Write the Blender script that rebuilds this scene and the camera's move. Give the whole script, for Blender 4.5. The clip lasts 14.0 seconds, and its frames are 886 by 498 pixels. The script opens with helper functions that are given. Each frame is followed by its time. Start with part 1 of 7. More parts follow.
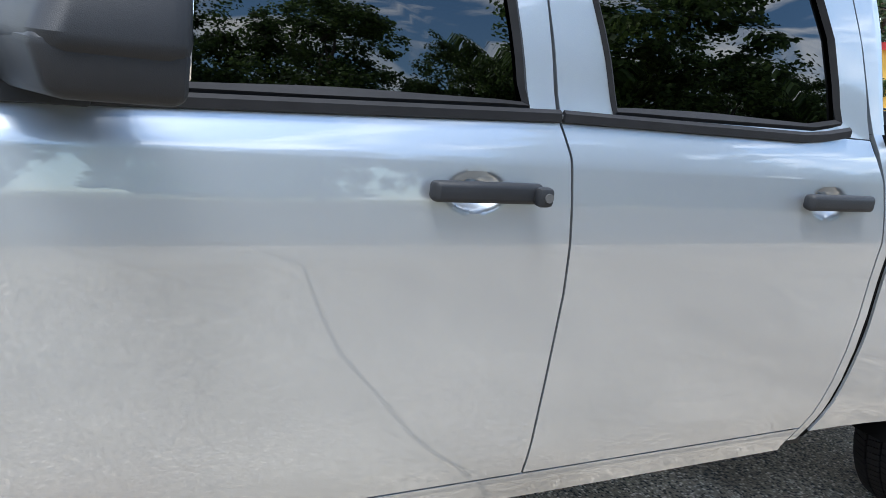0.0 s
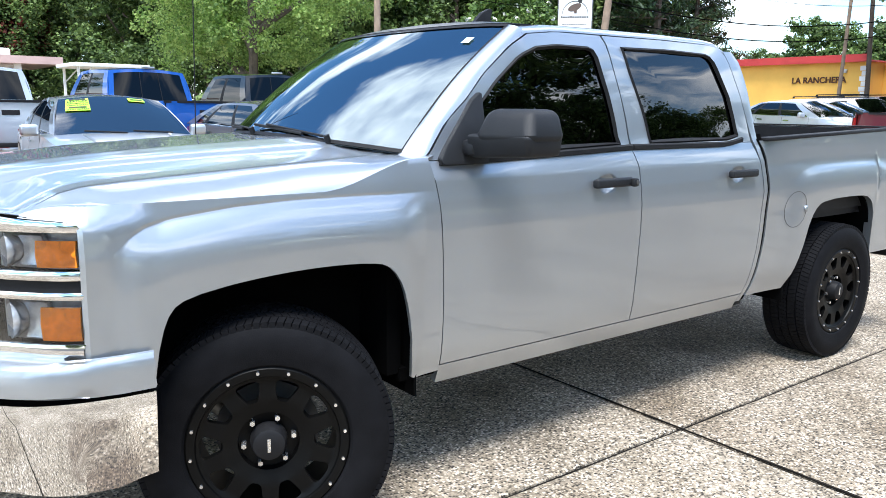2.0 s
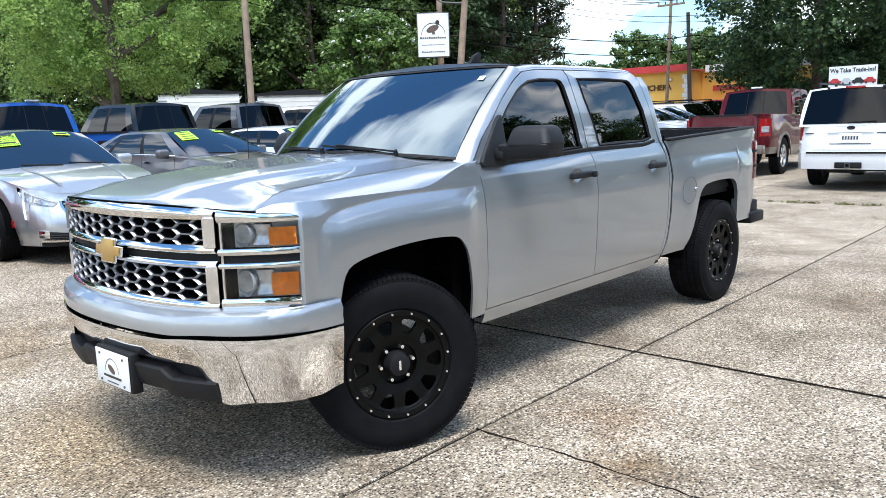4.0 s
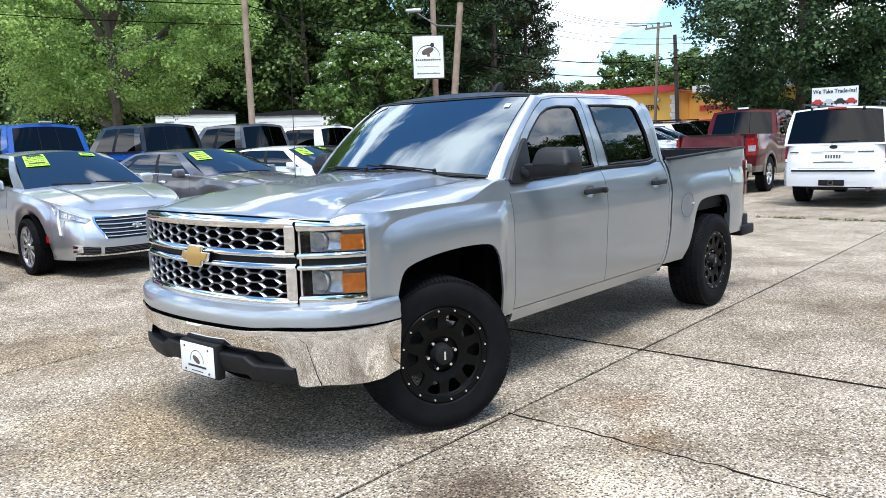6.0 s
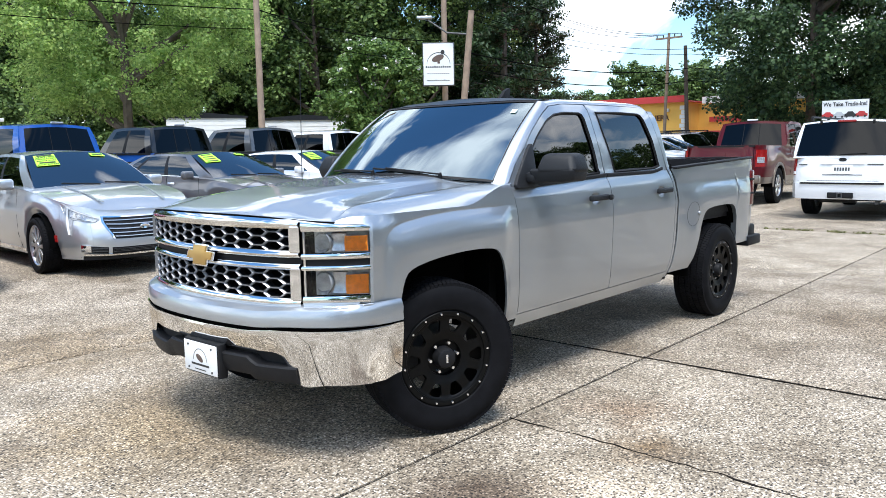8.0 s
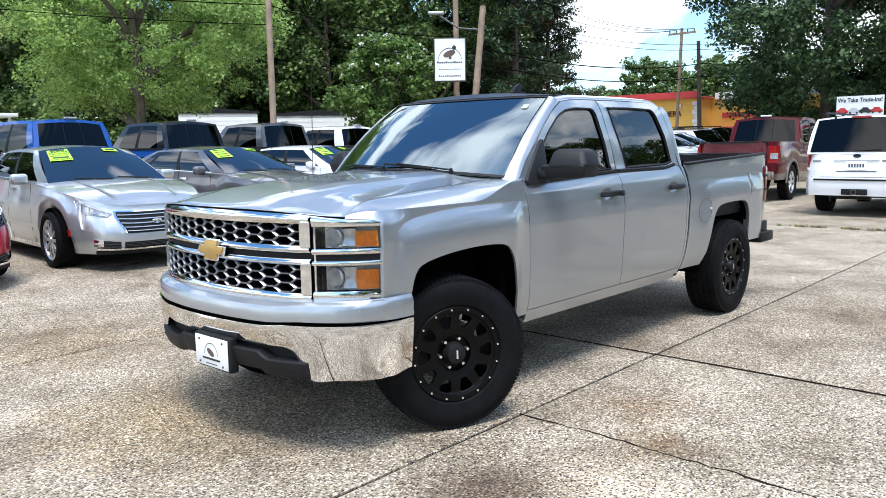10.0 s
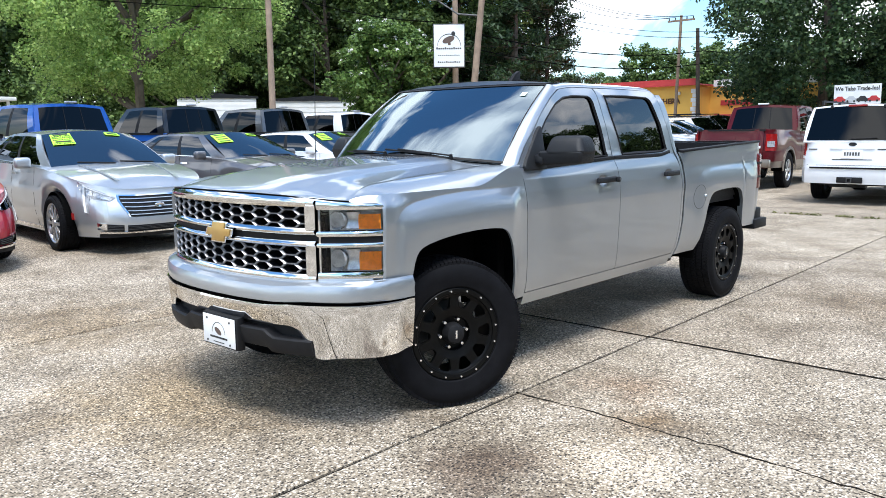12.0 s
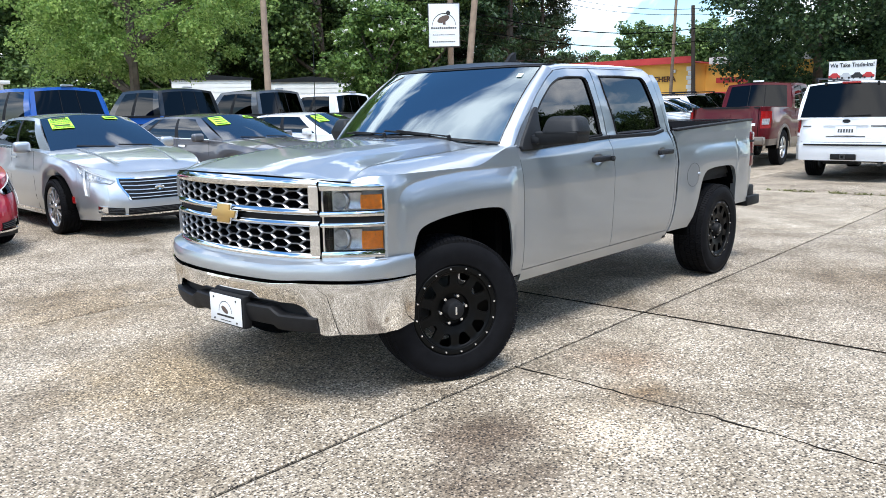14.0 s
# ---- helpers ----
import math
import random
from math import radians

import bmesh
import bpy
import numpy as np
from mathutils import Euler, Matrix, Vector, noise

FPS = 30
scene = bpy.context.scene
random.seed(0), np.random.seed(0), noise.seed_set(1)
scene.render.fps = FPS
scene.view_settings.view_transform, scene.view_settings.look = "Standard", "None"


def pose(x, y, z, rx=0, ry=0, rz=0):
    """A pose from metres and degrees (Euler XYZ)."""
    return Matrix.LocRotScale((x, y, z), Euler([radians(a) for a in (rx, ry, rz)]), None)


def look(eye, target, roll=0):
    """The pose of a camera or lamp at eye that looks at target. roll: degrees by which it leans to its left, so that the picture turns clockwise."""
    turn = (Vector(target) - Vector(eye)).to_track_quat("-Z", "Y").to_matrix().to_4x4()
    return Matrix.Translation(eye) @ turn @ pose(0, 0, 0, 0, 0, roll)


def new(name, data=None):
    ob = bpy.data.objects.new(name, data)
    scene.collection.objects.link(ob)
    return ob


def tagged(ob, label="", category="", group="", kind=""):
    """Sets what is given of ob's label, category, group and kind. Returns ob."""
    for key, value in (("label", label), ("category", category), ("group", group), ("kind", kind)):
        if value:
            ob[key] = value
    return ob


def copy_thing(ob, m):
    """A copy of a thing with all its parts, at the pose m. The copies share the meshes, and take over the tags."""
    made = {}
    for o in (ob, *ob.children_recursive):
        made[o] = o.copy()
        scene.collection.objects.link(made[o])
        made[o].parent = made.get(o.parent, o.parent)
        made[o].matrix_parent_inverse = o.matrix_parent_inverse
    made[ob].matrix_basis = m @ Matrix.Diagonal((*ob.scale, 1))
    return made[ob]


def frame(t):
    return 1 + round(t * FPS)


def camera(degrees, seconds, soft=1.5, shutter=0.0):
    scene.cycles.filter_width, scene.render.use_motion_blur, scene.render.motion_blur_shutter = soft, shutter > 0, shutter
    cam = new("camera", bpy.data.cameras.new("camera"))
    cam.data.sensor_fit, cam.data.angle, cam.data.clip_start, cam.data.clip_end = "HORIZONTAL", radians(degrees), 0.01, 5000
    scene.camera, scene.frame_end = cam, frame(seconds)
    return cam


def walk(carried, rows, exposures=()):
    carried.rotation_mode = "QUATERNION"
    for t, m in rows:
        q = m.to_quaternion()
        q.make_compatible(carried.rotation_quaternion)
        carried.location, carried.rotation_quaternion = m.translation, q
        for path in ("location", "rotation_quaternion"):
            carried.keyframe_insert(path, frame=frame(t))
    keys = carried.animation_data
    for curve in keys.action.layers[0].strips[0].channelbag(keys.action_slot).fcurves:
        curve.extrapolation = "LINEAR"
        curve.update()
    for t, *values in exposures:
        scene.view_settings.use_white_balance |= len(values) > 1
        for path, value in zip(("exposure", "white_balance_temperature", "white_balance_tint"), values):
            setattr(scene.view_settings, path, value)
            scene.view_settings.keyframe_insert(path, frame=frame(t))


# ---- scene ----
cam = camera(59.5, 14.0, 0.35)
PATH = [
    (0, (0.869, -2.152, 1.415), (1.774, -0.44, 0.916), 7.1),
    (0.5, (0.459, -2.519, 1.462), (1.308, -0.766, 1.006), 5.0),
    (1, (-0.033, -2.771, 1.441), (0.934, -1.062, 1.062), 3.4),
    (1.5, (-0.521, -2.945, 1.464), (0.561, -1.303, 1.098), 2.2),
    (2, (-0.998, -3.111, 1.469), (0.2, -1.55, 1.113), 0.7),
    (2.5, (-1.434, -3.154, 1.476), (-0.135, -1.674, 1.124), -0.6),
    (3, (-1.842, -3.233, 1.478), (-0.46, -1.829, 1.136), -1.2),
    (5.3, (-2.907, -3.496, 1.508), (-1.398, -2.217, 1.208), -2.1),
    (5.5, (-2.964, -3.513, 1.503), (-1.459, -2.229, 1.211), -2.2),
    (6, (-3.023, -3.539, 1.518), (-1.521, -2.247, 1.247), -1.9),
    (6.5, (-3.029, -3.556, 1.508), (-1.529, -2.258, 1.258), -1.5),
    (7, (-3.023, -3.56, 1.503), (-1.524, -2.259, 1.262), -1.1),
    (7.5, (-3.021, -3.562, 1.504), (-1.525, -2.257, 1.259), -0.8),
    (8, (-3.023, -3.562, 1.499), (-1.531, -2.254, 1.247), -1.0),
    (10.5, (-3.018, -3.561, 1.496), (-1.549, -2.231, 1.231), -0.8),
    (11, (-3.038, -3.563, 1.492), (-1.567, -2.235, 1.22), -0.6),
    (11.5, (-3.108, -3.576, 1.492), (-1.636, -2.253, 1.209), -0.5),
    (12, (-3.125, -3.64, 1.498), (-1.653, -2.319, 1.201), -0.6),
    (12.5, (-3.069, -3.712, 1.48), (-1.598, -2.393, 1.169), -0.9),
    (13, (-3.142, -3.714, 1.492), (-1.672, -2.398, 1.166), -1.2),
    (13.5, (-3.216, -3.691, 1.502), (-1.746, -2.378, 1.164), -1.2),
    (14, (-3.224, -3.706, 1.508), (-1.753, -2.397, 1.161), -1.1),
]
walk(cam, [(t, look(eye, target, roll)) for t, eye, target, roll in PATH], [(0, 1.50), (0.5, 1.60), (1.0, 1.57), (2.0, 1.32), (3.0, 1.08), (5.5, 0.91), (14, 0.91)])


# ---- world and sun ----
SUN_EL, SUN_AZ = 66.0, -130.0      # elevation; direction it comes from, degrees from +x towards +y
world = bpy.data.worlds.new("sky")
scene.world = world
world.use_nodes = True
wn, wl = world.node_tree.nodes, world.node_tree.links
wn.clear()
w_out = wn.new("ShaderNodeOutputWorld")
w_bg = wn.new("ShaderNodeBackground")
w_sky = wn.new("ShaderNodeTexSky")
w_sky.sky_type = "NISHITA"
w_sky.sun_disc = False
w_sky.sun_elevation = radians(SUN_EL)
w_sky.sun_rotation = radians(90 - SUN_AZ)
w_sky.altitude = 50
w_sky.dust_density = 0.6
w_sky.ozone_density = 1.2
w_tc = wn.new("ShaderNodeTexCoord")
w_sep = wn.new("ShaderNodeSeparateXYZ")
wl.new(w_tc.outputs["Generated"], w_sep.inputs[0])
# clouds lie on a flat layer high above: the view direction is divided by its height
w_h = wn.new("ShaderNodeMath"); w_h.operation = "MAXIMUM"; w_h.inputs[1].default_value = 0.27
wl.new(w_sep.outputs["Z"], w_h.inputs[0])
w_dx = wn.new("ShaderNodeMath"); w_dx.operation = "DIVIDE"
w_dy = wn.new("ShaderNodeMath"); w_dy.operation = "DIVIDE"
wl.new(w_sep.outputs["X"], w_dx.inputs[0]); wl.new(w_h.outputs[0], w_dx.inputs[1])
wl.new(w_sep.outputs["Y"], w_dy.inputs[0]); wl.new(w_h.outputs[0], w_dy.inputs[1])
w_comb = wn.new("ShaderNodeCombineXYZ")
wl.new(w_dx.outputs[0], w_comb.inputs["X"]); wl.new(w_dy.outputs[0], w_comb.inputs["Y"])
# low over the horizon the layer is seen edge-on, as banks of cloud
w_low = wn.new("ShaderNodeMath"); w_low.operation = "SUBTRACT"; w_low.inputs[0].default_value = 0.27; w_low.use_clamp = True
wl.new(w_sep.outputs["Z"], w_low.inputs[1])
w_bank = wn.new("ShaderNodeMath"); w_bank.operation = "MULTIPLY"; w_bank.inputs[1].default_value = 4.1
wl.new(w_low.outputs[0], w_bank.inputs[0])
wl.new(w_bank.outputs[0], w_comb.inputs["Z"])
w_noise = wn.new("ShaderNodeTexNoise")
w_noise.inputs["Scale"].default_value = 1.3
w_noise.inputs["Detail"].default_value = 7.0
w_noise.inputs["Roughness"].default_value = 0.56
w_noise.inputs["Distortion"].default_value = 0.35
w_shift = wn.new("ShaderNodeVectorMath"); w_shift.operation = "ADD"
w_shift.inputs[1].default_value = (-31.73, -58.26, 0)
wl.new(w_comb.outputs[0], w_shift.inputs[0])
wl.new(w_shift.outputs[0], w_noise.inputs["Vector"])
w_ramp = wn.new("ShaderNodeValToRGB")
w_ramp.color_ramp.elements[0].position = 0.485
w_ramp.color_ramp.elements[1].position = 0.63
wl.new(w_noise.outputs["Fac"], w_ramp.inputs[0])
w_mix = wn.new("ShaderNodeMixRGB")
w_mix.inputs["Color2"].default_value = (11.6, 12.1, 12.8, 1)
wl.new(w_ramp.outputs["Color"], w_mix.inputs["Fac"])
w_blue = wn.new("ShaderNodeMixRGB")
w_blue.blend_type = "MULTIPLY"
w_deep = wn.new("ShaderNodeMapRange")      # the blue is deepest overhead and pale towards the horizon
w_deep.inputs["From Min"].default_value, w_deep.inputs["From Max"].default_value = 0.05, 0.55
w_deep.inputs["To Min"].default_value, w_deep.inputs["To Max"].default_value = 0.35, 1.0
wl.new(w_sep.outputs["Z"], w_deep.inputs["Value"])
wl.new(w_deep.outputs[0], w_blue.inputs["Fac"])
w_blue.inputs["Color2"].default_value = (0.56, 0.93, 1.17, 1)
wl.new(w_sky.outputs["Color"], w_blue.inputs["Color1"])
wl.new(w_blue.outputs["Color"], w_mix.inputs["Color1"])
wl.new(w_mix.outputs["Color"], w_bg.inputs["Color"])
w_bg.inputs["Strength"].default_value = 0.13
wl.new(w_bg.outputs[0], w_out.inputs["Surface"])

sun_data = bpy.data.lights.new("sun", "SUN")
sun_data.energy = 2.6
sun_data.angle = radians(22)
sun_data.color = (1.0, 0.99, 0.985)
sun = new("sun", sun_data)
_e, _a = radians(SUN_EL), radians(SUN_AZ)
_d = Vector((math.cos(_e) * math.cos(_a), math.cos(_e) * math.sin(_a), math.sin(_e)))
sun.matrix_world = look(_d * 60, (0, 0, 0))


# ---- materials ----
def nodes_of(name):
    m = bpy.data.materials.new(name)
    m.use_nodes = True
    nt = m.node_tree
    return m, nt, nt.nodes["Principled BSDF"]


def tint(c):
    return (c[0], c[1], c[2], 1)


def noise_node(nt, scale, detail=4.0, rough=0.55, coord="Object", stretch=None):
    tc = nt.nodes.new("ShaderNodeTexCoord")
    n = nt.nodes.new("ShaderNodeTexNoise")
    n.inputs["Scale"].default_value = scale
    n.inputs["Detail"].default_value = detail
    n.inputs["Roughness"].default_value = rough
    if stretch:
        mp = nt.nodes.new("ShaderNodeMapping")
        mp.inputs["Scale"].default_value = stretch
        nt.links.new(tc.outputs[coord], mp.inputs["Vector"])
        nt.links.new(mp.outputs[0], n.inputs["Vector"])
    else:
        nt.links.new(tc.outputs[coord], n.inputs["Vector"])
    return n


def ramp_node(nt, src, stops):
    r = nt.nodes.new("ShaderNodeValToRGB")
    el = r.color_ramp.elements
    el[0].position, el[0].color = stops[0][0], tint(stops[0][1])
    el[1].position, el[1].color = stops[1][0], tint(stops[1][1])
    for p, c in stops[2:]:
        e = el.new(p)
        e.color = tint(c)
    nt.links.new(src, r.inputs[0])
    return r


def mix_node(nt, a, b, fac, mode="MIX"):
    m = nt.nodes.new("ShaderNodeMixRGB")
    m.blend_type = mode
    for key, v in (("Color1", a), ("Color2", b)):
        if isinstance(v, tuple):
            m.inputs[key].default_value = tint(v)
        else:
            nt.links.new(v, m.inputs[key])
    if isinstance(fac, float):
        m.inputs["Fac"].default_value = fac
    else:
        nt.links.new(fac, m.inputs["Fac"])
    return m


def bump_node(nt, bsdf, src, strength, distance=0.01):
    b = nt.nodes.new("ShaderNodeBump")
    b.inputs["Strength"].default_value = strength
    b.inputs["Distance"].default_value = distance
    nt.links.new(src, b.inputs["Height"])
    nt.links.new(b.outputs[0], bsdf.inputs["Normal"])
    return b


def simple(name, color, rough=0.5, metal=0.0, vary=0.12, scale=6.0, coat=0.0, bump=0.0, fine=120.0, spec=0.5):
    """A plain surface with a little large-scale mottling and, if asked, a fine relief."""
    m, nt, b = nodes_of(name)
    n = noise_node(nt, scale, 5)
    lo = tuple(c * (1 - vary) for c in color)
    hi = tuple(min(1, c * (1 + vary)) for c in color)
    r = ramp_node(nt, n.outputs["Fac"], [(0.3, lo), (0.7, hi)])
    nt.links.new(r.outputs[0], b.inputs["Base Color"])
    b.inputs["Roughness"].default_value = rough
    b.inputs["Metallic"].default_value = metal
    b.inputs["Coat Weight"].default_value = coat
    b.inputs["Coat Roughness"].default_value = 0.04
    b.inputs["Specular IOR Level"].default_value = spec
    if bump:
        f = noise_node(nt, fine, 3)
        bump_node(nt, b, f.outputs["Fac"], bump, 0.003)
    return m


def paint(name, color, metal=0.0, rough=0.35, flake=0.0, coat_ior=1.5):
    """Car paint: a base coat under clear lacquer, with faint dust low down and orange peel."""
    m, nt, b = nodes_of(name)
    n = noise_node(nt, 1.6, 6, 0.6)
    dust = ramp_node(nt, n.outputs["Fac"], [(0.35, color), (0.8, tuple(c * 0.94 + 0.04 * max(color) * c + 0.003 for c in color))])
    last = dust.outputs[0]
    if flake:
        fl = noise_node(nt, 2600, 1)
        fr = ramp_node(nt, fl.outputs["Fac"], [(0.3, (1 - flake,) * 3), (0.7, (1, 1, 1))])
        last = mix_node(nt, last, fr.outputs[0], 1.0, "MULTIPLY").outputs[0]
    nt.links.new(last, b.inputs["Base Color"])
    b.inputs["Metallic"].default_value = metal
    b.inputs["Roughness"].default_value = rough
    b.inputs["Specular IOR Level"].default_value = 0.1
    b.inputs["Coat Weight"].default_value = 1.0
    b.inputs["Coat IOR"].default_value = coat_ior
    b.inputs["Coat Roughness"].default_value = 0.02
    peel = noise_node(nt, 90, 2)
    bump_node(nt, b, peel.outputs["Fac"], 0.012, 0.002)
    return m


def glass_mat(name, color, alpha_mix, rough=0.0, gloss=(1, 1, 1)):
    """Tinted glazing: a gloss over partly see-through tinted glass."""
    m, nt, b = nodes_of(name)
    nt.nodes.remove(b)
    out = nt.nodes["Material Output"]
    tr = nt.nodes.new("ShaderNodeBsdfTransparent")
    tr.inputs["Color"].default_value = tint(color)
    gl = nt.nodes.new("ShaderNodeBsdfGlossy")
    gl.inputs["Roughness"].default_value = rough
    gl.inputs["Color"].default_value = tint(gloss)
    fr = nt.nodes.new("ShaderNodeFresnel")
    fr.inputs["IOR"].default_value = alpha_mix
    mx = nt.nodes.new("ShaderNodeMixShader")
    nt.links.new(fr.outputs[0], mx.inputs["Fac"])
    nt.links.new(tr.outputs[0], mx.inputs[1])
    nt.links.new(gl.outputs[0], mx.inputs[2])
    nt.links.new(mx.outputs[0], out.inputs["Surface"])
    return m


M_SILVER = paint("silver_paint", (0.42, 0.45, 0.48), 0.84, 0.42, 0.12, 1.74)
M_BLACKROOF = simple("black_roof_wrap", (0.010, 0.012, 0.018), 0.32, 0, 0.1, 3, spec=0.45)
M_CHROME = simple("chrome", (0.74, 0.74, 0.74), 0.035, 1.0, 0.03)
M_BLACKPL = simple("black_plastic", (0.010, 0.010, 0.011), 0.55, 0, 0.2, 20, bump=0.15, fine=500, spec=0.20)
M_GREYPL = simple("grey_grained_plastic", (0.015, 0.016, 0.018), 0.5, 0, 0.12, 12, bump=0.2, fine=700, spec=0.22)
# near-black: shade of gaps, arches and hollows put into the colour; cables too
M_DARK = simple("shade_black", (0.0015, 0.0015, 0.0015), 0.9, spec=0.05)
M_RUBBER = simple("tyre_rubber", (0.007, 0.007, 0.008), 0.7, 0, 0.25, 14, bump=0.2, fine=250, spec=0.08)
M_RIMBLACK = simple("matt_black_rim", (0.002, 0.002, 0.002), 0.45, 0.0, 0.2, 30, spec=0.15)
M_RIMSILVER = simple("bright_alloy", (0.55, 0.55, 0.56), 0.28, 0.9, 0.08, 20)
M_BOLT = simple("zinc_bolt", (0.75, 0.75, 0.74), 0.25, 0.9)
M_GLASS = glass_mat("windscreen_glass", (0.22, 0.28, 0.31), 3.3, 0.0, (0.80, 0.93, 1.0))
M_TINT = glass_mat("dark_tinted_glass", (0.045, 0.05, 0.052), 1.68)
M_TINT2 = glass_mat("parked_car_tinted_glass", (0.012, 0.013, 0.014), 1.36)
M_LENS = glass_mat("clear_lamp_lens", (0.92, 0.92, 0.92), 1.3)
M_GOLD = simple("gold_emblem", (0.50, 0.32, 0.11), 0.35, 0.6, 0.06)
M_WHITE = simple("white_enamel", (0.78, 0.78, 0.77), 0.4, 0, 0.03)
M_INK = simple("black_print", (0.02, 0.02, 0.02), 0.6)
M_SEAT = simple("grey_cloth", (0.11, 0.105, 0.10), 0.9, 0, 0.2, 30, bump=0.3)
M_STEEL = simple("dull_steel", (0.10, 0.10, 0.10), 0.5, 0.7, 0.3, 8)


def lamp_mat(name, color, rough=0.08):
    m, nt, b = nodes_of(name)
    w = nt.nodes.new("ShaderNodeTexWave")
    tc = nt.nodes.new("ShaderNodeTexCoord")
    nt.links.new(tc.outputs["Object"], w.inputs["Vector"])
    w.bands_direction = "Z"
    w.inputs["Scale"].default_value = 70
    w.inputs["Distortion"].default_value = 1.0
    r = ramp_node(nt, w.outputs["Fac"], [(0.0, tuple(c * 0.55 for c in color)), (1.0, color)])
    nt.links.new(r.outputs[0], b.inputs["Base Color"])
    b.inputs["Roughness"].default_value = rough
    b.inputs["Coat Weight"].default_value = 0.3
    bump_node(nt, b, w.outputs["Fac"], 0.12, 0.002)
    return m


M_AMBER = simple("amber_lens", (0.90, 0.25, 0.012), 0.18, 0, 0.18, 45, coat=0.5)
M_REDLENS = lamp_mat("red_lens", (0.35, 0.012, 0.012))
M_REFLECT = simple("lamp_reflector", (0.62, 0.63, 0.64), 0.25, 0.6, 0.35, 25)


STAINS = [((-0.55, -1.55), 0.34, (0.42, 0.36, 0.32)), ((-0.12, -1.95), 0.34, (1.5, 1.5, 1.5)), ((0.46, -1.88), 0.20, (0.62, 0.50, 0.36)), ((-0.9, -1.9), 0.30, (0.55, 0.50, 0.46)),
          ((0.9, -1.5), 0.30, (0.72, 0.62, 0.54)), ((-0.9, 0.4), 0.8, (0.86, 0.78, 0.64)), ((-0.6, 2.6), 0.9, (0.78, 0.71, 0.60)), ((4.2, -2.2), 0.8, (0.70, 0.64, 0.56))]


def concrete_mat():
    """Exposed-aggregate concrete: pale mortar packed with brown, grey and white pebbles, stained in places."""
    m, nt, b = nodes_of("exposed_aggregate_concrete")
    tc = nt.nodes.new("ShaderNodeTexCoord")
    geo = nt.nodes.new("ShaderNodeNewGeometry")
    vo = nt.nodes.new("ShaderNodeTexVoronoi")
    vo.inputs["Scale"].default_value = 88
    vo.inputs["Randomness"].default_value = 1.0
    nt.links.new(geo.outputs["Position"], vo.inputs["Vector"])
    sepc = nt.nodes.new("ShaderNodeSeparateColor")
    nt.links.new(vo.outputs["Color"], sepc.inputs[0])
    peb = ramp_node(nt, sepc.outputs[0], [(0.0, (0.020, 0.018, 0.016)), (0.30, (0.050, 0.042, 0.034)), (0.38, (0.36, 0.32, 0.265)), (0.7, (0.57, 0.53, 0.46)), (1.0, (0.95, 0.92, 0.88))])
    edge = ramp_node(nt, vo.outputs["Distance"], [(0.34, (0, 0, 0)), (0.66, (1, 1, 1))])
    mortar = mix_node(nt, peb.outputs[0], (0.30, 0.27, 0.225), edge.outputs[0])
    big = nt.nodes.new("ShaderNodeTexNoise")
    big.inputs["Scale"].default_value = 1.5
    big.inputs["Detail"].default_value = 8
    big.inputs["Roughness"].default_value = 0.62
    nt.links.new(geo.outputs["Position"], big.inputs["Vector"])
    st = ramp_node(nt, big.outputs["Fac"], [(0.30, (0.48, 0.42, 0.35)), (0.43, (0.80, 0.76, 0.70)), (0.56, (1.03, 1.0, 0.96)), (0.78, (1.48, 1.46, 1.43))])
    mul = mix_node(nt, mortar.outputs[0], st.outputs[0], 1.0, "MULTIPLY")
    oil = nt.nodes.new("ShaderNodeTexNoise")
    oil.inputs["Scale"].default_value = 0.55
    oil.inputs["Detail"].default_value = 5
    mp = nt.nodes.new("ShaderNodeMapping")
    mp.inputs["Location"].default_value = (7.3, 2.1, 0)
    nt.links.new(geo.outputs["Position"], mp.inputs["Vector"])
    nt.links.new(mp.outputs[0], oil.inputs["Vector"])
    spot = ramp_node(nt, oil.outputs["Fac"], [(0.62, (1, 1, 1)), (0.74, (0.55, 0.48, 0.40))])
    mid = nt.nodes.new("ShaderNodeTexNoise")
    mid.inputs["Scale"].default_value = 52
    mid.inputs["Detail"].default_value = 6
    mid.inputs["Roughness"].default_value = 0.78
    nt.links.new(geo.outputs["Position"], mid.inputs["Vector"])
    mot = ramp_node(nt, mid.outputs["Fac"], [(0.38, (0.26, 0.24, 0.22)), (0.47, (0.96, 0.95, 0.93)), (0.62, (1.46, 1.45, 1.42))])
    mul = mix_node(nt, mul.outputs[0], mot.outputs[0], 1.0, "MULTIPLY")
    mul2 = mix_node(nt, mul.outputs[0], spot.outputs[0], 1.0, "MULTIPLY")
    # old stains and scoured pale patches on the lot: place, radius, tone at the heart
    warp = nt.nodes.new("ShaderNodeTexNoise")
    warp.inputs["Scale"].default_value = 3.2
    warp.inputs["Detail"].default_value = 7
    warp.inputs["Roughness"].default_value = 0.68
    nt.links.new(geo.outputs["Position"], warp.inputs["Vector"])
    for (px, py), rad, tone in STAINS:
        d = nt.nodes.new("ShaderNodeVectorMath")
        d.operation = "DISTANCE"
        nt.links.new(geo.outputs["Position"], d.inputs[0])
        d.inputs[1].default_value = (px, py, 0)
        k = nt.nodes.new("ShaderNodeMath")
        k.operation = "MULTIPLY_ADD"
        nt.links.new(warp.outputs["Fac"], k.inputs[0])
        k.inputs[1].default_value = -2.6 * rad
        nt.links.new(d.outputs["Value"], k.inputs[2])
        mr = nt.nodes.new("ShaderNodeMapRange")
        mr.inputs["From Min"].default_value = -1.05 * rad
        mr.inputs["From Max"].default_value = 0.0
